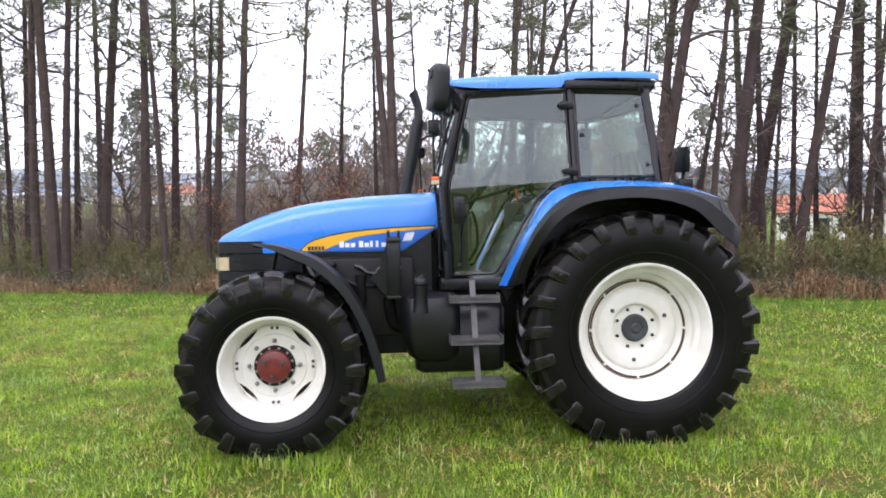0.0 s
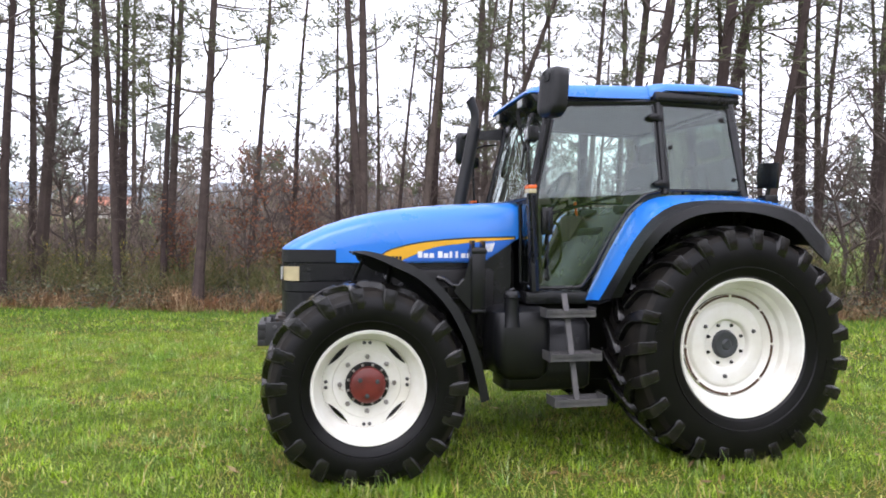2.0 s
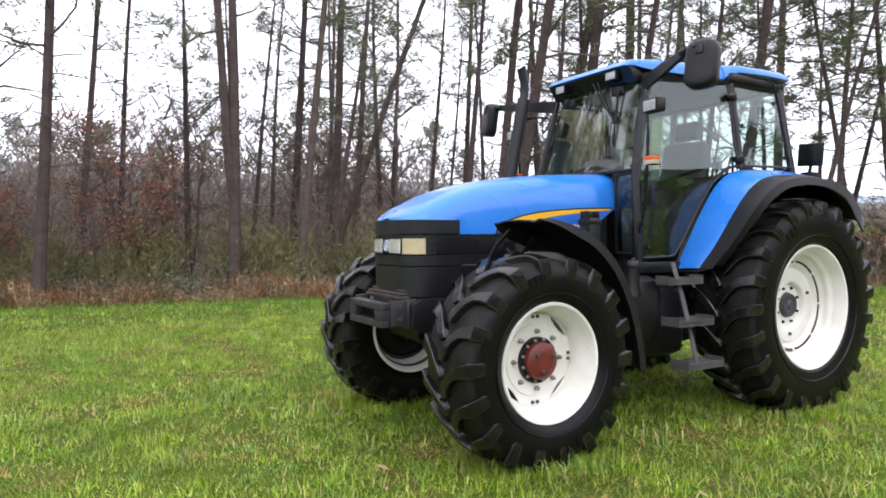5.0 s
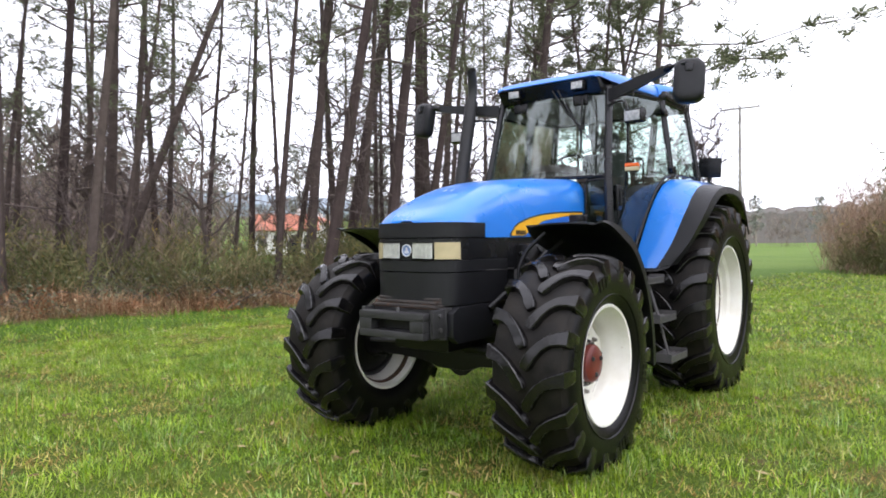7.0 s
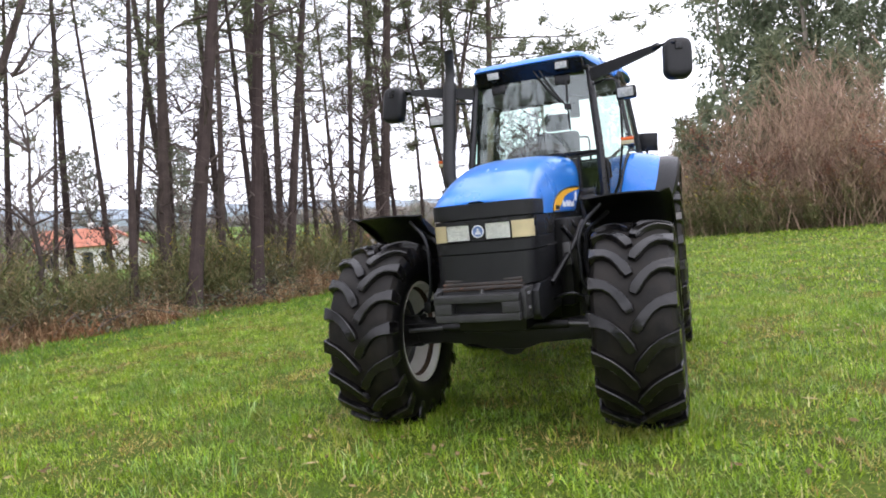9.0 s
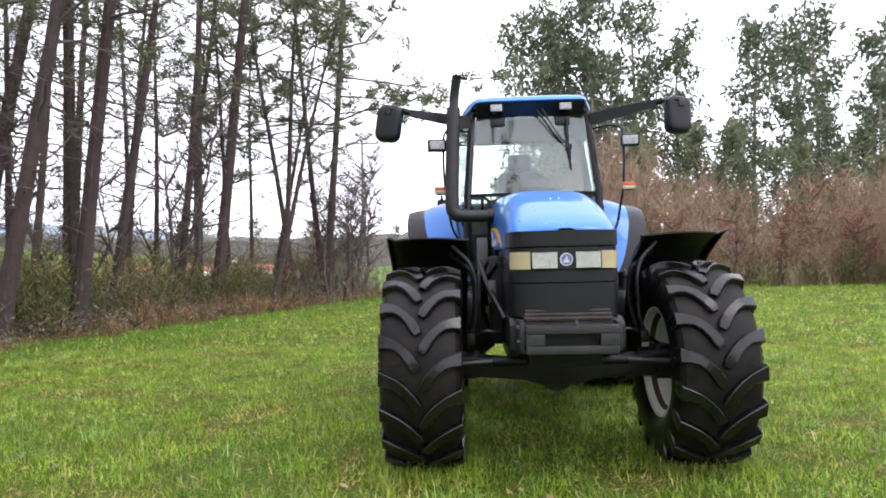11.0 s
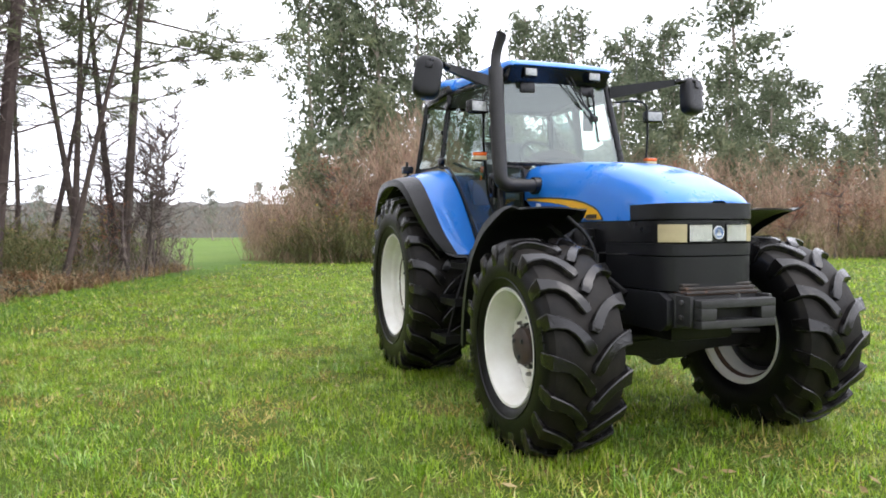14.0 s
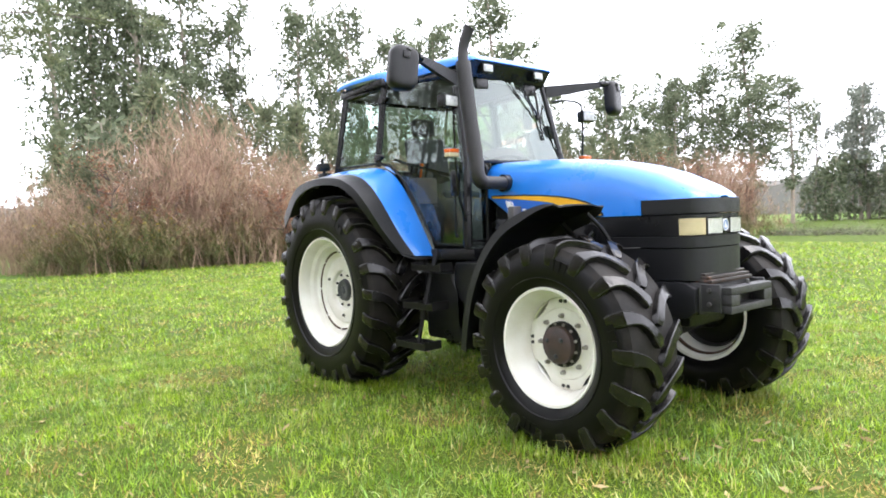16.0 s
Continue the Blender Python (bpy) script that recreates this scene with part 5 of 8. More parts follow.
# inside the cab
bm = bmesh.new()
box(bm, (-0.72, -0.25, 1.66), (-0.22, 0.25, 1.80), 0.05, 3)
seat = part("seat", bm, M_SEAT, tractor, "dark cloth driver's seat")
bm = bmesh.new()
box(bm, (-0.07, -0.24, -0.02), (0.07, 0.24, 0.60), 0.06, 3, m=Matrix.Translation((-0.24, 0, 1.78)) @ Matrix.Rotation(radians(10), 4, "Y"))
part("seat_back", bm, M_SEAT, seat)
bm = bmesh.new()
box(bm, (-0.05, -0.13, 0.0), (0.05, 0.13, 0.18), 0.04, 3, m=Matrix.Translation((-0.13, 0, 2.40)) @ Matrix.Rotation(radians(10), 4, "Y"))
part("headrest", bm, M_SEAT, seat)
bm = bmesh.new()
box(bm, (-0.60, -0.18, 1.26), (-0.30, 0.18, 1.66), 0.03)
part("seat_base", bm, M_BLACK, seat)
for s in (-1, 1):
    bm = bmesh.new()
    box(bm, (-0.62, s * 0.33 - 0.05, 1.92), (-0.22, s * 0.33 + 0.05, 1.98), 0.02)
    part("armrest", bm, M_SEAT, seat)
bm = bmesh.new()
box(bm, (-0.75, 0.34, 1.3), (-0.2, 0.58, 1.92), 0.03)
part("control_console", bm, M_DASH, tractor)
for k in range(4):
    bm = bmesh.new()
    x = -0.70 + 0.08 * k
    tube(bm, [(x, 0.45, 1.9), (x - 0.03, 0.44, 2.06)], [0.008, 0.016], 8)
    part("lever", bm, M_AMBER if k == 1 else M_BLACK, tractor)
bm = bmesh.new()
rows = []
for t in np.linspace(0, 1, 9):
    a = math.pi * t
    rows.append([Vector((x, 0.29 * math.cos(a), 1.98 + h * math.sin(a) ** 0.6)) for x, h in ((-1.40, 0.10), (-1.33, 0.175), (-1.22, 0.16), (-1.18, 0.05))])
sheet(bm, rows, 0.012)
box(bm, (-1.40, -0.16, 1.3), (-1.2, 0.16, 1.97), 0.03)
part("dashboard", bm, M_DASH, tractor, "rounded brown-grey dashboard hood")
bm = bmesh.new()
c, u, v = Vector((-1.03, 0, 2.10)), Vector((0.5, 0, 0.86)).normalized(), Vector((0, 1, 0))
tube(bm, [c + (u * math.cos(a) + v * math.sin(a)) * 0.205 for a in np.linspace(0, 2 * math.pi, 33)], 0.014, 8, caps=False)
for a in (0.6, 2.5, 4.7):
    tube(bm, [c, c + (u * math.cos(a) + v * math.sin(a)) * 0.2], 0.011, 6)
tube(bm, [c, (-1.20, 0, 1.85)], 0.03, 10)
part("steering_wheel", bm, M_BLACK, tractor)
bm = bmesh.new()
tube(bm, smooth_line([(-1.33, -0.50, 1.55), (-1.30, -0.53, 1.75), (-1.22, -0.53, 1.8), (-1.18, -0.50, 1.55), (-1.25, -0.48, 1.40)], 14), 0.012, 6)
part("hand_hold", bm, M_BLACK, tractor)
bm = bmesh.new()
box(bm, (-1.28, -0.42, 2.35), (-1.24, -0.33, 2.55), 0.012)
part("monitor", bm, M_BLACK, tractor)

# ---- ground ----
rng = np.random.default_rng(7)


def land(x, y):
    """Height of the land: a level field, low humps, ground that climbs far to the north."""
    r = math.hypot(x + 2, y)
    z = 0.02 * math.sin(x * 0.31 + 1.3) * math.sin(y * 0.27) * min(1, max(0, (r - 7) / 8))
    edge = y + 0.29 * x - 10.2
    if -25 < x < 22:
        z += 0.22 * min(1, max(0, edge / 1.6)) * min(1, max(0, (22 - x) / 3)) * min(1, max(0, (26 - edge) / 14))
    z += 7.5 * min(1, max(0, (y - 62) / 50)) ** 1.3 if y > 62 else 0
    return z


def bank_line(x):
    return 10.2 - 0.29 * x


def leaf_mat(name, stops, rough=0.55, trans=0.3, spec=0.3, patch=None, drift=(0.62, 1.3, 0.9)):
    """Leaf colour picked at random for each blade or leaf, with light shining through."""
    m = bpy.data.materials.new(name)
    m.use_nodes = True
    nt = m.node_tree
    b = nt.nodes["Principled BSDF"]
    b.inputs["Roughness"].default_value, b.inputs["Specular IOR Level"].default_value = rough, spec
    g = nt.nodes.new("ShaderNodeNewGeometry")
    cr = nt.nodes.new("ShaderNodeValToRGB")
    while len(cr.color_ramp.elements) < len(stops):
        cr.color_ramp.elements.new(0.5)
    for e, (p, c) in zip(cr.color_ramp.elements, stops):
        e.position, e.color = p, (*c, 1)
    nt.links.new(g.outputs["Random Per Island"], cr.inputs["Fac"])
    # slow drift over the place
    tc = nt.nodes.new("ShaderNodeNewGeometry")
    nz = nt.nodes.new("ShaderNodeTexNoise")
    nz.inputs["Scale"].default_value, nz.inputs["Detail"].default_value, nz.inputs["Roughness"].default_value = drift[2], 6, 0.62
    nt.links.new(tc.outputs["Position"], nz.inputs["Vector"])
    mr = nt.nodes.new("ShaderNodeMapRange")
    mr.inputs["From Min"].default_value, mr.inputs["From Max"].default_value = 0.3, 0.7
    mr.inputs["To Min"].default_value, mr.inputs["To Max"].default_value = drift[0], drift[1]
    nt.links.new(nz.outputs["Fac"], mr.inputs["Value"])
    hs = nt.nodes.new("ShaderNodeHueSaturation")
    nt.links.new(mr.outputs["Result"], hs.inputs["Value"])
    nt.links.new(cr.outputs["Color"], hs.inputs["Color"])
    col = hs.outputs["Color"]
    if patch:
        # withered or lusher patches
        for (pc, at, sc, amount) in patch:
            pn = nt.nodes.new("ShaderNodeTexNoise")
            pn.inputs["Scale"].default_value, pn.inputs["Detail"].default_value, pn.inputs["Roughness"].default_value = sc, 6, 0.65
            nt.links.new(tc.outputs["Position"], pn.inputs["Vector"])
            pr = nt.nodes.new("ShaderNodeMapRange")
            pr.inputs["From Min"].default_value, pr.inputs["From Max"].default_value, pr.inputs["To Max"].default_value = at, at + 0.12, amount
            nt.links.new(pn.outputs["Fac"], pr.inputs["Value"])
            px = nt.nodes.new("ShaderNodeMix")
            px.data_type = "RGBA"
            px.inputs["B"].default_value = (*pc, 1)
            nt.links.new(pr.outputs["Result"], px.inputs["Factor"])
            nt.links.new(col, px.inputs["A"])
            col = px.outputs["Result"]
    nt.links.new(col, b.inputs["Base Color"])
    if trans:
        t = nt.nodes.new("ShaderNodeBsdfTranslucent")
        nt.links.new(col, t.inputs["Color"])
        mx = nt.nodes.new("ShaderNodeMixShader")
        mx.inputs["Fac"].default_value = trans
        nt.links.new(b.outputs["BSDF"], mx.inputs[1])
        nt.links.new(t.outputs["BSDF"], mx.inputs[2])
        nt.links.new(mx.outputs["Shader"], nt.nodes["Material Output"].inputs["Surface"])
    return m


def turf_material():
    m = bpy.data.materials.new("field_turf")
    m.use_nodes = True
    nt = m.node_tree
    b = nt.nodes["Principled BSDF"]
    b.inputs["Roughness"].default_value, b.inputs["Specular IOR Level"].default_value = 0.9, 0.15
    geo = nt.nodes.new("ShaderNodeNewGeometry")

    def nz(s, d=6, r=0.6):
        n = nt.nodes.new("ShaderNodeTexNoise")
        n.inputs["Scale"].default_value, n.inputs["Detail"].default_value, n.inputs["Roughness"].default_value = s, d, r
        nt.links.new(geo.outputs["Position"], n.inputs["Vector"])
        return n.outputs["Fac"]

    def rng_(sock, a, c, lo=0.0, hi=1.0):
        r = nt.nodes.new("ShaderNodeMapRange")
        for k, v in (("From Min", a), ("From Max", c), ("To Min", lo), ("To Max", hi)):
            r.inputs[k].default_value = v
        nt.links.new(sock, r.inputs["Value"])
        return r.outputs["Result"]

    def mix(f, a, c):
        x = nt.nodes.new("ShaderNodeMix")
        x.data_type = "RGBA"
        for s, v in ((x.inputs["Factor"], f), (x.inputs["A"], a), (x.inputs["B"], c)):
            if isinstance(v, tuple):
                s.default_value = (*v, 1)
            else:
                nt.links.new(v, s)
        return x.outputs["Result"]

    col = mix(rng_(nz(0.5), 0.35, 0.65), (0.070, 0.106, 0.012), (0.108, 0.146, 0.018))
    col = mix(rng_(nz(3.0, 8), 0.45, 0.75), col, (0.060, 0.115, 0.014))
    col = mix(rng_(nz(1.3, 7, 0.7), 0.56, 0.68), col, (0.150, 0.100, 0.046))
    col = mix(rng_(nz(38.0, 3), 0.40, 0.62, 0.0, 0.65), col, (0.034, 0.060, 0.008))
    edge = nt.nodes.new("ShaderNodeVectorMath")
    edge.operation = "DOT_PRODUCT"
    edge.inputs[1].default_value = (0.29, 1.0, 0.0)
    nt.links.new(geo.outputs["Position"], edge.inputs[0])
    col = mix(rng_(edge.outputs["Value"], 7.6, 9.0, 0.0, 0.7), col, (0.075, 0.150, 0.020))
    # brown litter under the wood, north of the bank
    dot = nt.nodes.new("ShaderNodeVectorMath")
    dot.operation = "DOT_PRODUCT"
    dot.inputs[1].default_value = (0.29, 1.0, 0.0)
    nt.links.new(geo.outputs["Position"], dot.inputs[0])
    warp = nt.nodes.new("ShaderNodeMath")
    warp.operation = "MULTIPLY_ADD"
    warp.inputs[1].default_value = 1.6
    nt.links.new(nz(0.8), warp.inputs[0])
    nt.links.new(dot.outputs["Value"], warp.inputs[2])
    inside = rng_(warp.outputs[0], 10.7, 11.5)
    past = rng_(warp.outputs[0], 30, 34, 1.0, 0.0)
    mul = nt.nodes.new("ShaderNodeMath")
    mul.operation = "MULTIPLY"
    nt.links.new(inside, mul.inputs[0])
    nt.links.new(past, mul.inputs[1])
    litter = mix(rng_(nz(2.2, 8), 0.35, 0.65), (0.20, 0.125, 0.070), (0.095, 0.095, 0.040))
    # the litter ends with the wood in the east; beyond the track lies a sown field
    sx = nt.nodes.new("ShaderNodeSeparateXYZ")
    nt.links.new(geo.outputs["Position"], sx.inputs["Vector"])
    sown = mix(rng_(nz(0.15, 4), 0.35, 0.65), (0.085, 0.150, 0.022), (0.120, 0.185, 0.032))
    col = mix(rng_(sx.outputs["X"], 27.0, 29.0), col, sown)
    east = rng_(sx.outputs["X"], 20.0, 21.5, 1.0, 0.0)
    mul2 = nt.nodes.new("ShaderNodeMath")
    mul2.operation = "MULTIPLY"
    nt.links.new(mul.outputs[0], mul2.inputs[0])
    nt.links.new(east, mul2.inputs[1])
    col = mix(mul2.outputs[0], col, litter)
    nt.links.new(col, b.inputs["Base Color"])
    bp = nt.nodes.new("ShaderNodeBump")
    bp.inputs["Strength"].default_value, bp.inputs["Distance"].default_value = 0.8, 0.04
    nt.links.new(nz(22, 6), bp.inputs["Height"])
    nt.links.new(bp.outputs["Normal"], b.inputs["Normal"])
    return m


def quick_mesh(name, verts, loops, sizes, material, smooth=True):
    """A mesh straight from arrays."""
    me = bpy.data.meshes.new(name)
    me.vertices.add(len(verts))
    me.vertices.foreach_set("co", np.asarray(verts, dtype=np.float32).ravel())
    me.loops.add(len(loops))
    me.loops.foreach_set("vertex_index", np.asarray(loops, dtype=np.int32))
    me.polygons.add(len(sizes))
    starts = np.concatenate(([0], np.cumsum(sizes)[:-1])).astype(np.int32)
    me.polygons.foreach_set("loop_start", starts)
    me.polygons.foreach_set("loop_total", np.asarray(sizes, dtype=np.int32))
    if smooth:
        me.polygons.foreach_set("use_smooth", np.ones(len(sizes), dtype=bool))
    me.materials.append(material)
    me.update(calc_edges=True)
    me.validate()
    return me


ticks = sorted(set([-700, -500, -350, -250, -180, -130, -100] + list(range(-80, 81, 4)) + list(range(-16, 25, 1)) + [100, 130, 180, 250, 350, 500, 700]))
N = len(ticks)
vs = [(x, y, land(x, y)) for y in ticks for x in ticks]
fs = [(j * N + i, j * N + i + 1, (j + 1) * N + i + 1, (j + 1) * N + i) for j in range(N - 1) for i in range(N - 1)]
me = quick_mesh("ground", vs, [i for f in fs for i in f], [4] * len(fs), turf_material())
tagged(new("ground", me), "level green meadow with patchy grass and brown leaf litter", "meadow", kind="structure")


def blades(pos, length, width, lean, yaw, curl):
    """Bent grass blades as a quad and a tip each. All arguments are arrays of one length, pos n x 3."""
    n = len(pos)
    d = np.stack([np.cos(yaw), np.sin(yaw), np.zeros(n)], 1)
    w = np.stack([-np.sin(yaw), np.cos(yaw), np.zeros(n)], 1) * width[:, None] * 0.5
    up = np.array([0, 0, 1.0])
    a1, a2 = lean, lean + curl
    mid = pos + (d * np.sin(a1)[:, None] + up * np.cos(a1)[:, None]) * (length * 0.55)[:, None]
    tip = mid + (d * np.sin(a2)[:, None] + up * np.cos(a2)[:, None]) * (length * 0.45)[:, None]
    v = np.stack([pos - w, pos + w, mid + w * 0.8, mid - w * 0.8, tip], 1).reshape(-1, 3)
    k = np.arange(n)[:, None] * 5
    loops = (k + np.array([[0, 1, 2, 3, 3, 2, 4]])).ravel()
    sizes = np.tile([4, 3], n)
    return v, loops, sizes


M_GRASS = leaf_mat("grass_blades", [(0.0, (0.125, 0.225, 0.009)), (0.3, (0.215, 0.350, 0.014)), (0.66, (0.33, 0.485, 0.026)), (0.88, (0.47, 0.58, 0.065)), (0.95, (0.72, 0.68, 0.30)), (1.0, (0.48, 0.31, 0.13))], trans=0.36, rough=0.32, spec=0.55, drift=(0.46, 1.48, 2.2),
                   patch=(((0.135, 0.285, 0.022), 0.48, 0.8, 0.6), ((0.10, 0.225, 0.016), 0.53, 5.5, 0.55), ((0.60, 0.64, 0.12), 0.57, 3.1, 0.45), ((0.33, 0.25, 0.075), 0.56, 1.5, 0.6)))
M_DRY = leaf_mat("withered_grass", [(0.0, (0.17, 0.10, 0.030)), (0.4, (0.40, 0.29, 0.09)), (0.7, (0.66, 0.55, 0.22)), (0.85, (0.36, 0.42, 0.05)), (1.0, (0.30, 0.40, 0.04))], trans=0.2, rough=0.8, spec=0.15)
M_TUFT = leaf_mat("tuft_blades", [(0.0, (0.095, 0.225, 0.022)), (0.5, (0.22, 0.42, 0.045)), (0.85, (0.42, 0.60, 0.12)), (1.0, (0.62, 0.72, 0.34))], trans=0.42, rough=0.28, spec=0.7)
M_LUSH = leaf_mat("lush_grass_blades", [(0.0, (0.090, 0.190, 0.020)), (0.5, (0.150, 0.290, 0.034)), (1.0, (0.240, 0.370, 0.055))], trans=0.4)


def meadow(name, label, n, region, lo, hi, wd, clump, keep=None, material=None, loose=1.0):
    """Grass in tufts over a region (x0, x1, y0, y1)."""
    x0, x1, y0, y1 = region
    tufts = n // clump
    cx, cy = rng.uniform(x0, x1, tufts), rng.uniform(y0, y1, tufts)
    big = rng.gamma(2.2, 0.42, tufts)
    thin = np.array([noise.noise(Vector((a * 0.9, b * 0.9, 3.1))) + 0.5 * noise.noise(Vector((a * 0.25, b * 0.25, 8.0))) for a, b in zip(cx, cy)])
    big = big * np.clip(1.0 + 1.1 * thin, 0.25, 2.0)
    ix = np.repeat(np.arange(tufts), clump)
    m = len(ix)
    sp = rng.normal(0, 1, (m, 2)) * (0.018 + 0.03 * big[ix])[:, None] * loose
    px, py = cx[ix] + sp[:, 0], cy[ix] + sp[:, 1]
    ok = np.ones(m, bool) if keep is None else keep(px, py)
    px, py, ix, sp = px[ok], py[ok], ix[ok], sp[ok]
    m = len(px)
    ln = rng.uniform(lo, hi, m) * np.clip(big[ix], 0.45, 2.0)
    yaw = np.arctan2(sp[:, 1], sp[:, 0]) + rng.normal(0, 0.9, m)
    pz = np.array([land(a, b) for a, b in zip(px, py)]) - 0.006
    v, l, s = blades(np.stack([px, py, pz], 1), ln, rng.uniform(wd * 0.6, wd * 1.3, m), np.abs(rng.normal(0.72, 0.40, m)), yaw, rng.uniform(0.2, 1.4, m))
    return tagged(new(name, quick_mesh(name, v, l, s, material or M_GRASS)), label, "grass", kind="stuff")


def in_field(px, py):
    return (py < 10.3 - 0.29 * px) & (px < 24)


def in_strip(px, py):
    return py + 0.29 * px + rng.normal(0, 0.4, np.shape(px)) > 8.0 + 0.5 * np.sin(px * 0.9) + 0.3 * np.sin(px * 2.3)


def near(px, py):
    return in_field(px, py) & ~in_strip(px, py)


def ring(px, py):
    return near(px, py) & ~((px > -9) & (px < 3.5) & (py > -5.2) & (py < 7.5))


def wheel_track(px, py):
    """1 on the two worn lines that lead to the gap beside the wood, 0 away from them."""
    mid = np.interp(px, (-6, 0, 2.4, 5, 9, 16, 22, 28), (7.2, 5.7, 5.1, 4.4, 3.5, 2.4, 3.2, 5.0))
    return np.maximum(np.exp(-((py - mid - 0.75) / 0.25) ** 2), np.exp(-((py - mid + 0.75) / 0.25) ** 2))


def short_turf(n, region, keep, lo=0.025, hi=0.075, w0=0.003, w1=0.006, bare=0.29):
    """The dense low sward: single pointed blades leaning every way, humped, with withered spots."""
    x0, x1, y0, y1 = region
    px, py = rng.uniform(x0, x1, n), rng.uniform(y0, y1, n)
    ok = keep(px, py)
    px, py = px[ok], py[ok]
    n = len(px)
    hump = np.array([noise.noise(Vector((a * 3.2, b * 3.2, 2.0))) + 0.7 * noise.noise(Vector((a * 8.0, b * 8.0, 5.0))) for a, b in zip(px, py)])
    dry = np.array([noise.noise(Vector((a * 1.25, b * 1.25, 11.0))) + 0.45 * noise.noise(Vector((a * 4.5, b * 4.5, 7.0))) for a, b in zip(px, py)]) + rng.normal(0, 0.07, n) + 0.16 * wheel_track(px, py)
    yaw, lean = rng.uniform(0, 6.28, n), np.abs(rng.normal(0.75, 0.38, n))
    brown = dry > bare
    lean = np.where(brown, np.clip(lean + 0.55, 0, 1.5), lean)
    ln = rng.uniform(lo, hi, n) * np.clip(1.0 + 0.95 * hump, 0.45, 1.9)
    z = np.array([land(a, b) for a, b in zip(px, py)]) - 0.004
    pos = np.stack([px, py, z], 1)
    d = np.stack([np.cos(yaw) * np.sin(lean), np.sin(yaw) * np.sin(lean), np.cos(lean)], 1)
    w = np.stack([-np.sin(yaw), np.cos(yaw), np.zeros(n)], 1) * rng.uniform(w0, w1, n)[:, None]
    v = np.stack([pos - w, pos + w, pos + d * ln[:, None]], 1)
    for nm, pick, m_, words in (("grass", ~brown, M_GRASS, "low dense sward of short green grass"), ("withered_grass", brown, M_DRY, "small withered brown patches in the sward")):
        u = v[pick].reshape(-1, 3)
        tagged(new(nm, quick_mesh(nm, u, np.arange(len(u)), np.full(len(u) // 3, 3), m_)), words, "grass", kind="stuff")


short_turf(340000, (-9.0, 3.5, -5.2, 7.5), near, 0.030, 0.085, 0.0028, 0.0058, 0.25)
short_turf(180000, (-12, 14, -9, 11), ring, 0.04, 0.10, 0.007, 0.014)
short_turf(85000, (-12, 24, -26, 9), lambda px, py: near(px, py) & ((px > 13.5) | (py < -8.5)), 0.06, 0.12, 0.013, 0.024)
short_turf(60000, (-14, 16, 3.5, 14), lambda px, py: in_field(px, py) & in_strip(px, py), 0.05, 0.12, 0.006, 0.011, 0.42)
meadow("grass", "short bright green meadow grass in uneven tufts", 42000, (-9.0, 3.5, -5.2, 7.5), 0.045, 0.105, 0.0065, 10, near)
meadow("grass", "lush dark green tufts of longer grass", 21000, (-9.0, 3.5, -5.2, 7.5), 0.06, 0.125, 0.0065, 35, near, M_TUFT, 1.0)
meadow("grass", "meadow grass thinning towards the wood and the thicket", 30000, (-16, 24, -22, 16), 0.04, 0.09, 0.012, 6, ring, None, 2.2)
meadow("grass", "darker lush grass along the foot of the bank", 26000, (-16, 20, 2, 15), 0.08, 0.20, 0.015, 8, lambda px, py: in_field(px, py) & in_strip(px, py), M_LUSH, 1.8)

# pale straw lying in the sward
meadow("straw", "pale dry straws lying in the green sward", 9000, (-9.0, 3.5, -5.2, 7.5), 0.07, 0.15, 0.006, 12, near, M_DRY, 2.0)

# longer blades round the tyres, added to cover their bottoms in the camera's view
def tyre_grass():
    bits = []
    for cx_, cy_, hx, hy in ((AXLE_F[0], 0.925, 0.40, 0.32), (AXLE_F[0], -0.925, 0.40, 0.32), (AXLE_R[0], 0.93, 0.50, 0.36), (AXLE_R[0], -0.93, 0.50, 0.36)):
        m = 1500
        a = rng.uniform(0, 6.28, m)
        k_ = rng.uniform(0.88, 1.4, m)
        px_, py_ = cx_ + hx * k_ * np.cos(a), cy_ + hy * k_ * np.sin(a)
        bits.append(blades(np.stack([px_, py_, np.full(m, -0.005)], 1), rng.uniform(0.05, 0.14, m), rng.uniform(0.004, 0.007, m), np.abs(rng.normal(0.45, 0.3, m)), rng.uniform(0, 6.28, m), rng.uniform(0.1, 0.9, m)))
    return bits


# fallen leaves and dead stalks in the grass
n = 4200
px, py = rng.uniform(-9, 6, n), rng.uniform(-6, 9, n)
ok = np.array([noise.noise(Vector((a * 0.7, b * 0.7, 6.0))) for a, b in zip(px, py)]) + rng.normal(0, 0.25, n) > 0.0
ok = ok & near(px, py)
px, py = px[ok], py[ok]
n = len(px)
pos = np.stack([px, py, rng.uniform(0.015, 0.05, n)], 1)
yaw = rng.uniform(0, 6.28, n)
d = np.stack([np.cos(yaw), np.sin(yaw), rng.normal(0, 0.2, n)], 1) * rng.uniform(0.02, 0.06, n)[:, None]
w = np.stack([-np.sin(yaw), np.cos(yaw), rng.normal(0, 0.3, n)], 1) * rng.uniform(0.005, 0.018, n)[:, None]
v = np.stack([pos - d, pos - w, pos + d, pos + w], 1).reshape(-1, 3)
M_LITTER = leaf_mat("dead_leaf", [(0.0, (0.14, 0.085, 0.04)), (0.6, (0.28, 0.19, 0.09)), (1.0, (0.46, 0.36, 0.19))], trans=0.2, rough=0.8)
tagged(new("leaf_litter", quick_mesh("leaf_litter", v, np.arange(n * 4), np.full(n, 4), M_LITTER)), "scattered brown dead leaves in the grass", "leaves", kind="stuff")

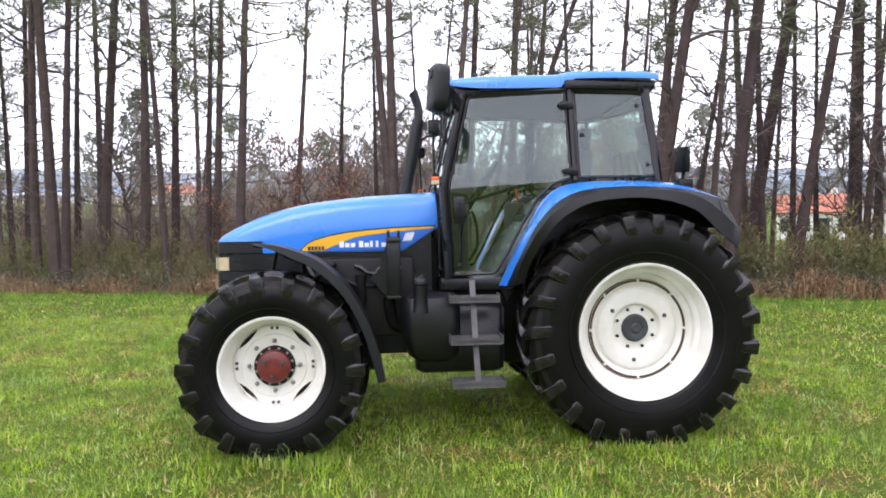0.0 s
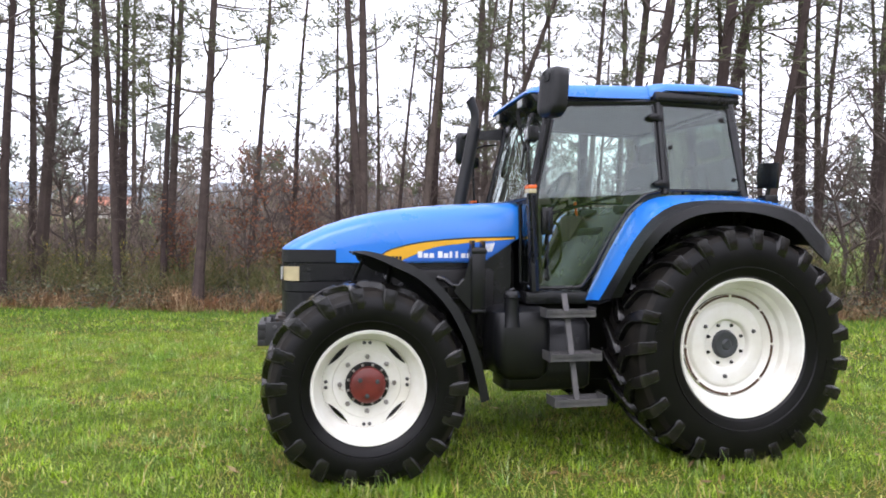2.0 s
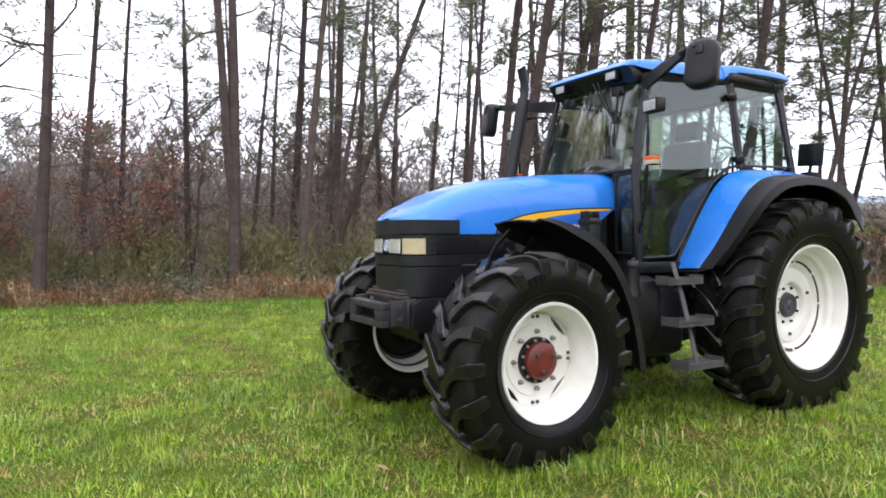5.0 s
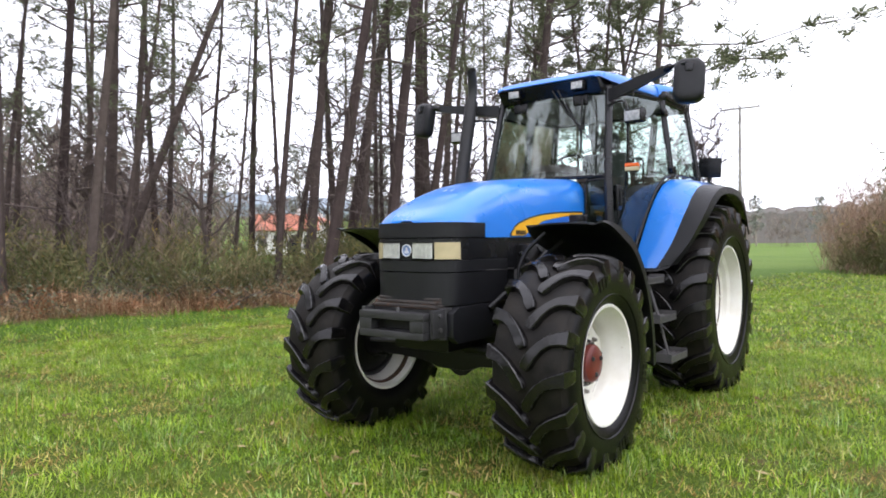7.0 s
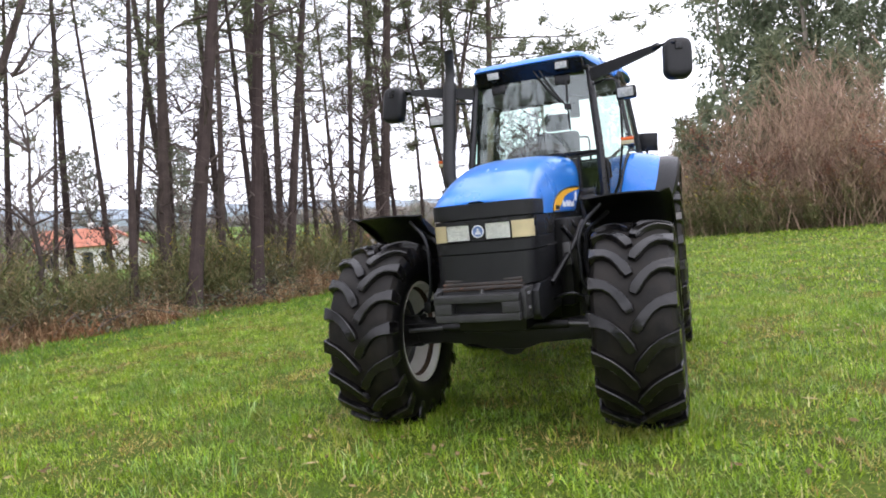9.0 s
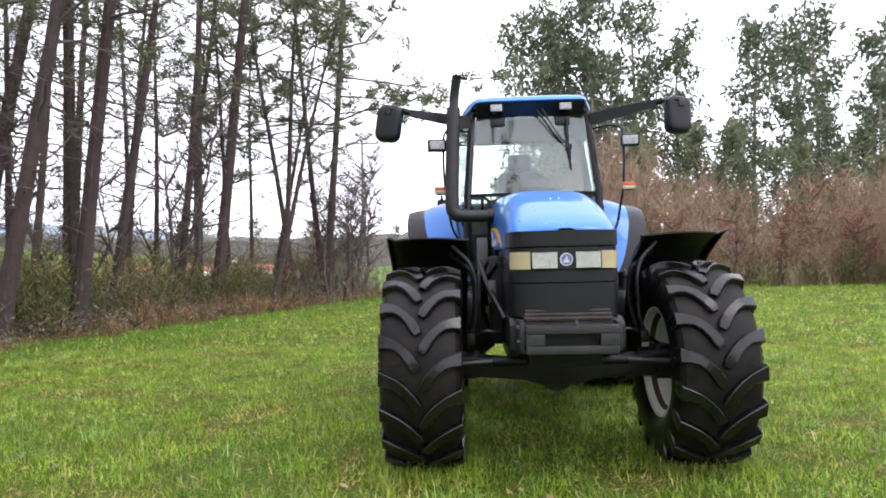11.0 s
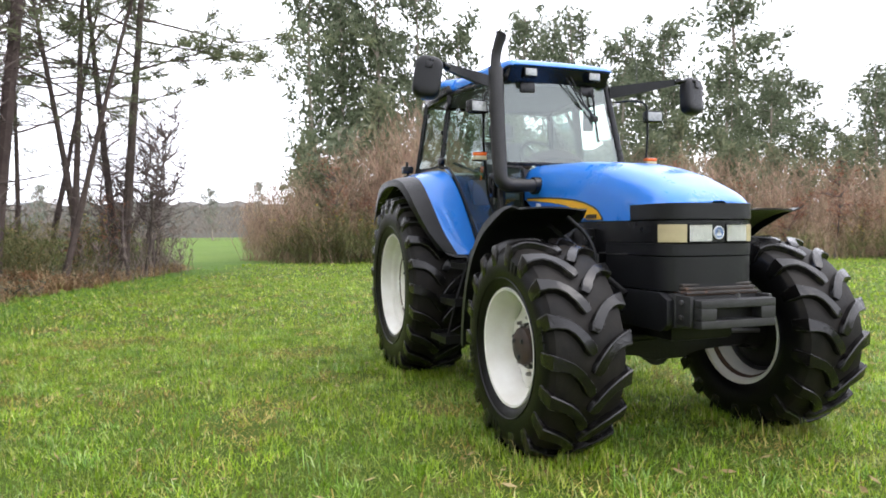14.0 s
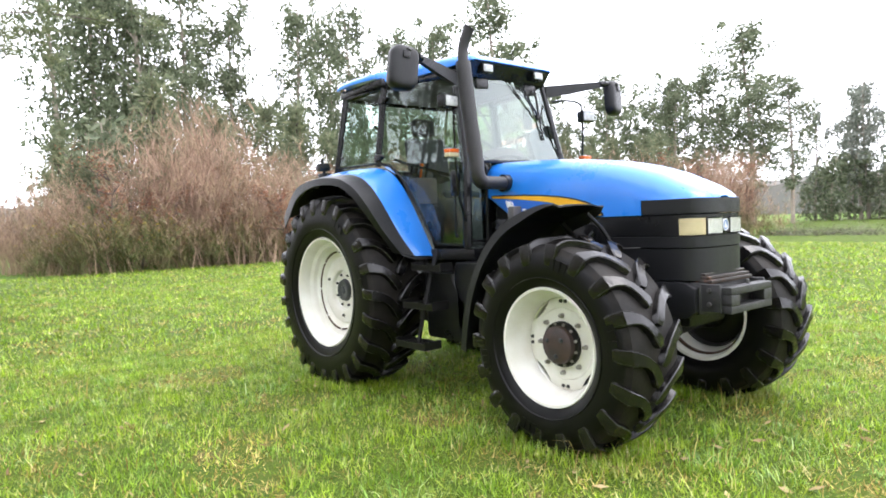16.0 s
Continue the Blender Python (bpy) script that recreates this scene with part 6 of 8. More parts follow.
# ---- plants ----
M_BARK = mat("pine_bark", (0.105, 0.079, 0.072), 0.95, vary=0.7, scale=3.5, dark=(0.052, 0.039, 0.035), bump=1.0, bump_scale=22, fine=0.5, spec=0.2, rnd="object", hue=0.3, spots=(0.15, 0.145, 0.12), spots_at=0.64, spots_scale=2.2)
M_TWIG = mat("bare_twig", (0.135, 0.108, 0.098), 0.95, vary=0.4, scale=6, spec=0.15)
M_EUC_BARK = mat("eucalyptus_bark", (0.36, 0.31, 0.26), 0.9, vary=0.8, scale=0.8, dark=(0.17, 0.14, 0.12), spec=0.2)
M_NEEDLE = leaf_mat("pine_needles", [(0.0, (0.095, 0.115, 0.060)), (0.5, (0.150, 0.175, 0.085)), (1.0, (0.22, 0.235, 0.13))], trans=0.25)
M_EUC_LEAF = leaf_mat("eucalyptus_leaves", [(0.0, (0.078, 0.100, 0.058)), (0.5, (0.140, 0.168, 0.100)), (1.0, (0.24, 0.262, 0.175))], trans=0.36, rough=0.7, spec=0.2)
M_YOUNG_PINE = leaf_mat("young_pine_needles", [(0.0, (0.11, 0.135, 0.075)), (0.6, (0.185, 0.21, 0.12)), (1.0, (0.28, 0.29, 0.18))], trans=0.4)
M_THICKET = leaf_mat("thicket_twigs", [(0.0, (0.22, 0.152, 0.112)), (0.45, (0.38, 0.264, 0.196)), (0.8, (0.50, 0.350, 0.262)), (1.0, (0.43, 0.36, 0.21))], trans=0.25, rough=0.9, spec=0.1, patch=(((0.30, 0.25, 0.13), 0.56, 0.22, 0.4),))
M_BROOM = leaf_mat("broom_stems", [(0.0, (0.072, 0.088, 0.030)), (0.5, (0.138, 0.148, 0.056)), (0.85, (0.225, 0.205, 0.088)), (1.0, (0.30, 0.225, 0.12))], trans=0.15, rough=0.8, patch=(((0.28, 0.195, 0.125), 0.53, 0.7, 0.75),))
M_BRACKEN = leaf_mat("dead_bracken", [(0.0, (0.15, 0.085, 0.045)), (0.45, (0.31, 0.18, 0.095)), (0.8, (0.44, 0.30, 0.17)), (1.0, (0.58, 0.46, 0.29))], trans=0.2, rough=0.9, patch=(((0.38, 0.14, 0.06), 0.54, 0.6, 0.75), ((0.46, 0.38, 0.25), 0.54, 0.45, 0.6), ((0.19, 0.20, 0.09), 0.57, 0.9, 0.6)))
M_RED_LEAF = leaf_mat("dry_oak_leaves", [(0.0, (0.18, 0.075, 0.045)), (0.6, (0.30, 0.125, 0.075)), (1.0, (0.38, 0.20, 0.11))], trans=0.25, rough=0.8)
M_YELLOW_FLOWER = mat("gorse_flower", (0.55, 0.40, 0.03), 0.7, vary=0.4, scale=20)
M_BRAMBLE = leaf_mat("bramble_leaves", [(0.0, (0.075, 0.095, 0.05)), (0.6, (0.14, 0.16, 0.085)), (1.0, (0.26, 0.26, 0.17))], trans=0.25, rough=0.5, spec=0.4)


def bars(segs, sides):
    """Tapered bars from (p, q, r0, r1) rows, as arrays; two sides make a flat twig."""
    P = np.array([s[0] for s in segs], float)
    Q = np.array([s[1] for s in segs], float)
    r0 = np.array([s[2] for s in segs])
    r1 = np.array([s[3] for s in segs])
    d = Q - P
    d /= np.linalg.norm(d, axis=1)[:, None] + 1e-9
    ref = np.where(np.abs(d[:, 2:3]) > 0.9, np.array([[1.0, 0, 0]]), np.array([[0, 0, 1.0]]))
    u = np.cross(d, ref)
    u /= np.linalg.norm(u, axis=1)[:, None]
    w = np.cross(d, u)
    if sides == 2:
        turn = rng.uniform(0, np.pi, len(segs))[:, None]
        o2 = u * np.cos(turn) + w * np.sin(turn)
        v = np.stack([P - o2 * r0[:, None], P + o2 * r0[:, None], Q + o2 * r1[:, None], Q - o2 * r1[:, None]], 1).reshape(-1, 3)
        return v, (np.arange(len(segs))[:, None] * 4 + np.arange(4)[None]).ravel(), np.full(len(segs), 4)
    ang = np.arange(sides) * 2 * np.pi / sides
    o = u[:, None, :] * np.cos(ang)[None, :, None] + w[:, None, :] * np.sin(ang)[None, :, None]
    a = P[:, None, :] + o * r0[:, None, None]
    b = Q[:, None, :] + o * r1[:, None, None]
    v = np.concatenate([a, b], 1).reshape(-1, 3)
    k = np.arange(len(segs))[:, None, None] * 2 * sides
    i = np.arange(sides)
    f = np.stack([i, (i + 1) % sides, (i + 1) % sides + sides, i + sides], 1)[None]
    return v, (k + f).ravel(), np.full(len(segs) * sides, 4)


def sticks(segs, thick=0.02):
    """Round limbs where they are thick, flat twigs where they are thin."""
    big = [s for s in segs if s[2] > thick]
    small = [s for s in segs if s[2] <= thick]
    return [bars(g, k) for g, k in ((big, 5), (small, 2)) if g]


def leaves(pos, size, aspect, droop=0.0, spread=1.0):
    """Pointed leaves, each a small quad turned at random."""
    n = len(pos)
    yaw = rng.uniform(0, 2 * np.pi, n)
    el = rng.uniform(-0.9, 0.9, n) * spread - droop
    d = np.stack([np.cos(yaw) * np.cos(el), np.sin(yaw) * np.cos(el), np.sin(el)], 1)
    r = rng.normal(0, 1, (n, 3))
    w = np.cross(d, r)
    w /= np.linalg.norm(w, axis=1)[:, None] + 1e-9
    L = size[:, None]
    v = np.stack([pos, pos + d * L * 0.45 + w * L * aspect * 0.5, pos + d * L, pos + d * L * 0.45 - w * L * aspect * 0.5], 1).reshape(-1, 3)
    k = np.arange(n)[:, None] * 4
    return v, (k + np.arange(4)[None]).ravel(), np.full(n, 4)


def joined(name, bits, material, smooth=True):
    vv, ll, ss, off = [], [], [], 0
    for v, l, s in bits:
        vv.append(v)
        ll.append(np.asarray(l) + off)
        ss.append(s)
        off += len(v)
    return quick_mesh(name, np.concatenate(vv), np.concatenate(ll), np.concatenate(ss), material, smooth)


tagged(new("grass", joined("grass", tyre_grass(), M_GRASS)), "uneven longer grass round the tyres", "grass", kind="stuff")


def child(name, me, parent):
    ob = new(name, me)
    ob.parent = parent
    if name in ("branchwork", "crown", "greenery", "foliage", "blossom"):
        tagged(ob, kind="stuff")
    return ob


def trunk_mesh(name, height, r, material, wob=0.12, n=14, fork=None):
    """A tapered, slightly crooked trunk with a flared foot, and a second stem where it forks."""
    bm = bmesh.new()
    ph = rng.uniform(0, 6.28, 4)
    line = []
    for i in range(n + 1):
        t = i / n
        line.append(Vector((wob * (math.sin(t * 5 + ph[0]) - math.sin(ph[0])) * t, wob * (math.sin(t * 4 + ph[1]) - math.sin(ph[1])) * t, height * t - 0.15)))
    rad = [r * (1.28 if i == 0 else 1.0) * (1 - 0.72 * (i / n) ** 0.9) for i in range(n + 1)]
    tube(bm, line, rad, 9)
    if fork:
        k = int(n * fork)
        s = [line[k]]
        for i in range(k + 1, n + 1):
            t = (i - k) / (n - k)
            s.append(line[i] + Vector((0.65 * t ** 0.6, 0.25 * t ** 0.6, -0.2 * t)))
        tube(bm, s, [x * 0.85 for x in rad[k:]], 8)
    bmesh.ops.recalc_face_normals(bm, faces=bm.faces)
    return finish(name, bm, material), line, rad


def branch(p, d, length, r, segs, bend_up=0.25, n=4, crook=0.2):
    """Adds a crooked limb to segs; returns its points."""
    pts = [np.array(p, float)]
    d = np.array(d, float)
    for i in range(n):
        d = d + rng.normal(0, crook, 3) + np.array([0, 0, bend_up / n])
        d /= np.linalg.norm(d)
        pts.append(pts[-1] + d * length / n)
    for i in range(n):
        segs.append((pts[i], pts[i + 1], r * (1 - i / n) + 0.003, r * (1 - (i + 1) / n) + 0.003))
    return pts


def pine(label, height, r, crown_from, fork=None, dead=18, tufts=1.0, spread=1.0, per=6):
    """A tall bare-stemmed pine: trunk, dead snags low down, limbs with needle tufts above."""
    root = thing("pine_tree", (0, 0, 0), label, "pine tree", "pines along the field's edge")
    me, line, rad = trunk_mesh("trunk", height, r, M_BARK, fork=fork)
    child("trunk", me, root)
    segs, tuft_at = [], []

    def on(t):
        k = min(int(t * 14), 13)
        return np.array(line[k].lerp(line[k + 1], t * 14 - k)), rad[k]

    for i in range(dead):
        t = rng.uniform(0.14, crown_from)
        p, rr = on(t)
        a = rng.uniform(0, 6.28)
        pts = branch(p, (math.cos(a), math.sin(a), rng.uniform(-0.15, 0.35)), rng.uniform(0.4, 1.8), rr * 0.16, segs, 0.1, 4, 0.25)
        for q in pts[2:]:
            b = rng.uniform(0, 6.28)
            branch(q, (math.cos(b), math.sin(b), rng.uniform(-0.3, 0.4)), rng.uniform(0.2, 0.6), 0.006, segs, 0, 2, 0.3)
    levels = int(26 * (1 - crown_from) * height / 14) + 8
    for i in range(levels):
        t = crown_from + (0.985 - crown_from) * (i + rng.uniform(0, 1)) / levels
        p, rr = on(t)
        a = rng.uniform(0, 6.28)
        ln = (0.8 + 2.0 * (1 - (t - crown_from) / (1 - crown_from)) ** 0.7) * rng.uniform(0.55, 1.15) * spread
        pts = branch(p, (math.cos(a), math.sin(a), rng.uniform(0.0, 0.5)), ln, max(rr * 0.3, 0.014 * spread), segs, 0.35, 5, 0.2)
        for j, q in enumerate(pts[1:], 1):
            for _ in range(2):
                b = rng.uniform(0, 6.28)
                sub = branch(q, (math.cos(b), math.sin(b), rng.uniform(0, 0.6)), rng.uniform(0.25, 0.75), 0.009 * spread ** 0.6, segs, 0.3, 3, 0.25)
                if j >= 2:
                    tuft_at += sub[1:]
            if j >= 3:
                tuft_at.append(q)
    child("branchwork", joined("branchwork", sticks(segs), M_TWIG), root)
    c = np.array(tuft_at)
    c = c[rng.random(len(c)) < 0.78 * tufts]
    if tufts > 1:
        c = np.concatenate([c, (c + rng.normal(0, 0.16, c.shape))[::3]])
    pos = np.repeat(c, per, 0) + rng.normal(0, 0.065, (len(c) * per, 3))
    v, k, n = leaves(pos, rng.uniform(0.16, 0.34, len(pos)), 0.15, -0.25, 1.0)
    m = int(len(n) * 0.75)
    pick = np.sort(np.random.default_rng(3).permutation(len(n))[:m])
    v = v.reshape(-1, 4, 3)[pick].reshape(-1, 3), k[:m * 4], n[:m]
    child("crown", joined("crown", [v], M_NEEDLE), root)
    return root


def place(proto, x, y, yaw=0.0, scale=1.0, lean=(0.0, 0.0), z=None):
    """A copy of a plant; lean is how far it moves sideways for each metre up."""
    m = Matrix.Translation((x, y, land(x, y) if z is None else z))
    sh = Matrix.Identity(4)
    sh[0][2], sh[1][2] = lean
    ax = Vector((-lean[1], lean[0], 0))
    rot = Matrix.Rotation(math.atan(math.hypot(*lean)), 4, ax) if ax.length > 1e-4 else Matrix.Identity(4)
    ob = copy_thing(proto, m @ rot @ Matrix.Rotation(yaw, 4, "Z"))
    ob.scale = (scale, scale, scale)
    return ob


TALL = "tall dark-barked pine with a bare trunk and sparse high crown"
pines = [pine(TALL, 17, 0.16, 0.42), pine(TALL, 16, 0.15, 0.36, dead=26), pine(TALL, 18, 0.17, 0.5, dead=22), pine(TALL, 15, 0.14, 0.33, dead=30, tufts=0.8)]
forked = pine("tall pine forking into two stems above the brush", 16, 0.17, 0.42, fork=0.17)
leafy = pine("leaning pine with a broad green crown at the wood's end", 14, 0.15, 0.36, dead=12, tufts=1.2, spread=2.1, per=9)
crowned = pine("leaning pine with a broad green crown at the wood's end", 14, 0.15, 0.40, dead=10, tufts=1.28, spread=2.5, per=20)

# x, y, trunk diameter, lean east, lean north
WEST = [(-12.1, 14.7, 0.28, -0.01, -0.01), (-11.3, 14.1, 0.34, -0.02, -0.01), (-11.0, 14.0, 0.26, 0.02, 0.01), (-10.9, 16.4, 0.35, 0.04, 0.01), (-9.1, 14.9, 0.30, 0.03, 0.01), (-8.8, 16.9, 0.29, 0.03, 0.01),
        (-7.9, 13.2, 0.21, -0.05, -0.01), (-7.0, 14.9, 0.26, 0.04, 0.01), (-6.9, 13.7, 0.19, 0.01, 0.0), (-5.8, 12.2, 0.27, 0.06, 0.01), (-4.9, 17.0, 0.23, 0.06, 0.0), (-3.6, 20.7, 0.23, 0.06, 0.0),
        (-2.0, 16.6, 0.18, -0.01, 0.0), (-0.6, 17.1, 0.16, -0.01, 0.0)]
NORTH = [(-0.2, 11.6, 0.23, 0.07, -0.03), (-0.2, 16.5, 0.17, 0.09, -0.02), (0.9, 15.7, 0.28, 0.05, -0.01), (1.1, 13.0, 0.17, 0.12, -0.06), (1.2, 13.6, 0.24, 0.31, -0.21), (1.5, 20.3, 0.20, 0.06, -0.01),
         (2.4, 16.2, 0.33, 0.05, -0.02), (3.5, 17.0, 0.26, 0.05, -0.05), (3.9, 10.5, 0.15, 0.05, -0.04), (4.5, 9.4, 0.32, 0.09, -0.13), (5.1, 10.7, 0.29, 0.07, -0.03), (6.2, 8.9, 0.34, 0.09, -0.05),
         (6.3, 10.0, 0.17, 0.07, -0.04), (7.1, 16.9, 0.14, 0.07, -0.05)]
MIDDLE = [(7.8, 9.9, 0.20, -0.02, 0.03), (8.1, 9.2, 0.27, 0.11, -0.08), (8.2, 15.7, 0.19, -0.03, 0.01), (8.3, 15.1, 0.22, 0.12, -0.07), (8.7, 21.0, 0.25, 0.05, -0.02), (9.7, 14.0, 0.44, 0.10, -0.12),
          (10.8, 10.3, 0.19, 0.05, -0.05), (11.3, 14.0, 0.21, 0.0, 0.0), (11.3, 9.0, 0.23, 0.07, -0.08), (12.1, 8.2, 0.36, 0.07, -0.09), (12.7, 13.1, 0.43, 0.02, -0.01), (12.8, 17.5, 0.19, 0.02, -0.02),
          (13.0, 15.2, 0.20, -0.02, 0.01), (13.5, 6.9, 0.19, 0.08, -0.22)]
EAST = [(13.9, 10.9, 0.19, 0.01, -0.01), (14.1, 13.8, 0.28, 0.01, -0.01), (14.4, 8.6, 0.18, -0.02, 0.03), (15.1, 12.4, 0.22, -0.01, 0.01), (15.2, 7.0, 0.22, 0.03, -0.06), (16.0, 11.3, 0.28, 0.05, -0.13),
        (16.4, 6.9, 0.23, -0.03, 0.13), (16.5, 5.8, 0.40, 0.03, -0.07), (17.1, 6.0, 0.26, -0.04, 0.08), (17.7, 8.2, 0.20, 0.08, -0.18), (18.1, 9.1, 0.14, 0.01, -0.02), (19.9, 17.5, 0.40, 0.04, -0.05),
        (20.4, 12.2, 0.42, 0.01, -0.02)]
k = 0
for spot_list in (WEST, NORTH, MIDDLE, EAST):
    for x, y, dia, lx, ly in spot_list:
        proto, r = (crowned, 0.15) if x > 15.4 and y < 7.2 else (pines[k % 4], (0.16, 0.15, 0.17, 0.14)[k % 4])
        place(proto, x, y, rng.uniform(0, 6.28), min(1.12 if proto == crowned else 1.45, max(0.6, dia / (1.9 * r))), (lx, ly))
        k += 1
place(forked, -1.6, 12.4, 2.9, 0.95, (0.0, 0.0))
# the deeper rows of the wood
for i in range(12):
    x = rng.uniform(-26, -9) if i < 8 else rng.uniform(-9, 12)
    y = bank_line(x) + rng.uniform(6, 17)
    place(pines[i % 4], x, y, rng.uniform(0, 6.28), rng.uniform(0.68, 1.0), (rng.normal(0, 0.04), rng.normal(0, 0.04)))
for x, y, sc in ((-12.6, 20.5, 0.95), (-10.2, 21.6, 0.9), (-14.6, 19.2, 1.0), (6.2, 19.5, 0.9), (8.9, 18.3, 0.85), (4.3, 21.6, 0.9)):
    place(pines[int(y) % 4], x, y, x * 2.9, sc, (0.02, 0.0))
# the wood goes on westward along the field, mostly unseen
for i in range(8):
    x = -15.5 - 2.2 * i + rng.uniform(-0.6, 0.6)
    place(pines[i % 4], x, bank_line(x) + rng.uniform(0.8, 6.5), rng.uniform(0, 6.28), rng.uniform(0.85, 1.15), (rng.normal(0, 0.03), rng.normal(0, 0.03)))
# unseen broad pines, added for the windscreen to mirror
for x, y, sc in ((-19.0, 21.0, 1.4), (-20.5, 16.5, 1.3), (-23.0, 14.5, 1.4), (-21.5, 10.5, 1.35), (-24.0, 7.0, 1.4), (-22.0, 4.0, 1.3)):
    place(leafy, x, y, x * 1.9, sc)
for proto in pines + [forked, leafy, crowned]:
    for o in (*proto.children_recursive, proto):
        bpy.data.objects.remove(o)


def bare_tree(label, height, seed_r, leaf=None, name="bare_tree", cat="bare tree", group="bare trees in the wood"):
    """A small leafless broadleaf: short trunk, crooked limbs, fine twigs; a few dry leaves if asked."""
    root = thing(name, (0, 0, 0), label, cat, group)
    segs, tips = [], []
    main = branch((0, 0, -0.1), (rng.normal(0, 0.1), rng.normal(0, 0.1), 1), height * 0.85, seed_r, segs, 0.1, 7, 0.12)
    for j, q in enumerate(main[2:], 2):
        for _ in range(3):
            a = rng.uniform(0, 6.28)
            sub = branch(q, (math.cos(a), math.sin(a), rng.uniform(0.3, 1.2)), height * rng.uniform(0.18, 0.42), seed_r * 0.35, segs, 0.4, 5, 0.25)
            for q2 in sub[1:]:
                for _ in range(3):
                    b = rng.uniform(0, 6.28)
                    tw = branch(q2, (math.cos(b), math.sin(b), rng.uniform(0, 1.0)), height * rng.uniform(0.05, 0.14), seed_r * 0.12, segs, 0.3, 3, 0.3)
                    tips += tw[1:]
    child("branchwork", joined("branchwork", sticks(segs), M_TWIG), root)
    if leaf:
        c = np.array(tips)
        c = c[rng.random(len(c)) < leaf[1]]
        pos = np.repeat(c, 4, 0) + rng.normal(0, 0.07, (len(c) * 4, 3))
        child("foliage", joined("foliage", [leaves(pos, rng.uniform(0.06, 0.13, len(pos)), 0.5, 0.3)], leaf[0]), root)
    return root


protos = []
bares = [bare_tree("slender leafless tree with crooked grey-brown limbs", h, r) for h, r in ((5.5, 0.07), (7.0, 0.09), (4.5, 0.06))]
oaks = [bare_tree("young oak still holding dry russet leaves", h, 0.06, (M_RED_LEAF, 0.3), "young_oak", "oak", "young oaks") for h in (3.2, 4.2)]
protos += bares + oaks
for i in range(30):
    x = rng.uniform(-16, 19.5)
    place(bares[i % 3], x, bank_line(x) + rng.uniform(1.0, 12), rng.uniform(0, 6.28), rng.uniform(0.6, 1.15))
for x, y, s in ((22.1, 5.7, 1.0), (23.4, 5.4, 0.9), (18.9, 5.6, 1.0), (19.4, 6.2, 0.85), (17.8, 5.5, 0.8), (11.6, 8.9, 1.0), (8.2, 10.4, 0.9), (3.0, 12.2, 0.9)):
    place(bares[1], x, y, rng.uniform(0, 6.28), s)
for x, y, s in ((15.6, 5.5, 0.85), (16.8, 5.2, 0.95), (17.6, 5.0, 0.9), (19.0, 5.1, 0.85)):
    place(bares[0], x, y, x * 2.7, s)
for x, y, s in ((-4.6, 13.3, 0.95), (-3.9, 13.9, 0.9), (-3.0, 14.6, 0.8), (-6.6, 14.4, 0.8), (16.0, 6.2, 0.55), (14.5, 6.9, 0.45)):
    place(oaks[k % 2], x, y, rng.uniform(0, 6.28), s)
    k += 1


def broom(label, h, n, flowers):
    """Upright green broom: a sheaf of thin branching stems."""
    root = thing("broom_bush", (0, 0, 0), label, "bush", "broom along the bank")
    segs = []
    yaw = rng.uniform(0, 6.28, n)
    for a in yaw:
        o = rng.normal(0, 0.16, 2)
        l = h * rng.uniform(0.5, 1.05)
        p = branch((o[0], o[1], 0), (math.cos(a) * 0.55, math.sin(a) * 0.55, 1), l, 0.006, segs, 0.1, 3, 0.16)
        for q in p[1:]:
            for _ in range(3):
                b = rng.uniform(0, 6.28)
                branch(q, (math.cos(b) * 0.9, math.sin(b) * 0.9, 0.8), h * rng.uniform(0.10, 0.26), 0.0045, segs, 0.1, 1, 0.1)
    tip = np.array([s[1] for s in segs])
    tip = tip[tip[:, 2] > h * 0.2]
    tip = tip[rng.random(len(tip)) < 0.75]
    tip = tip + rng.normal(0, 0.035, tip.shape)
    child("greenery", joined("greenery", sticks(segs) + [leaves(tip, rng.uniform(0.07, 0.19, len(tip)), 0.11, -0.6)], M_BROOM), root)
    if flowers:
        tips = np.array([s[1] for s in segs])
        tips = tips[tips[:, 2] > h * 0.55]
        tips = tips[rng.random(len(tips)) < flowers]
        child("blossom", joined("blossom", [leaves(np.repeat(tips, 3, 0) + rng.normal(0, 0.015, (len(tips) * 3, 3)), rng.uniform(0.02, 0.04, len(tips) * 3), 0.8)], M_YELLOW_FLOWER), root)
    return root


brooms = [broom("wispy olive green broom bush on the bank", 1.15, 26, 0), broom("wispy olive green broom bush on the bank", 0.95, 24, 0), broom("green broom bush with yellow flowers", 1.2, 24, 0.16)]
protos += brooms
for i in range(155):
    x = rng.uniform(-18, 20.4)
    dep = rng.uniform(0.45, 3.4)
    place(brooms[2] if i % 4 == 0 else brooms[i % 2], x, bank_line(x) + dep, rng.uniform(0, 6.28), rng.uniform(1.0, 1.6) * (0.8 if dep < 1.0 else 1.0) * (0.82 if x < -4 else 1.0))


def bramble(label, h):
    root = thing("bramble_bush", (0, 0, 0), label, "bramble", "brambles on the bank")
    segs, at = [], []
    for i in range(16):
        a = rng.uniform(0, 6.28)
        at += branch(rng.normal(0, 0.25, 3) * (1, 1, 0), (math.cos(a), math.sin(a), 1.0), h * 1.6, 0.006, segs, -1.3, 6, 0.18)
    child("branchwork", joined("branchwork", sticks(segs), M_TWIG), root)
    c = np.repeat(np.array(at), 5, 0)
    c = c + rng.normal(0, 0.10, c.shape)
    c[:, 2] = np.abs(c[:, 2])
    child("foliage", joined("foliage", [leaves(c, rng.uniform(0.03, 0.065, len(c)), 0.5, 0.1)], M_BRAMBLE), root)
    return root


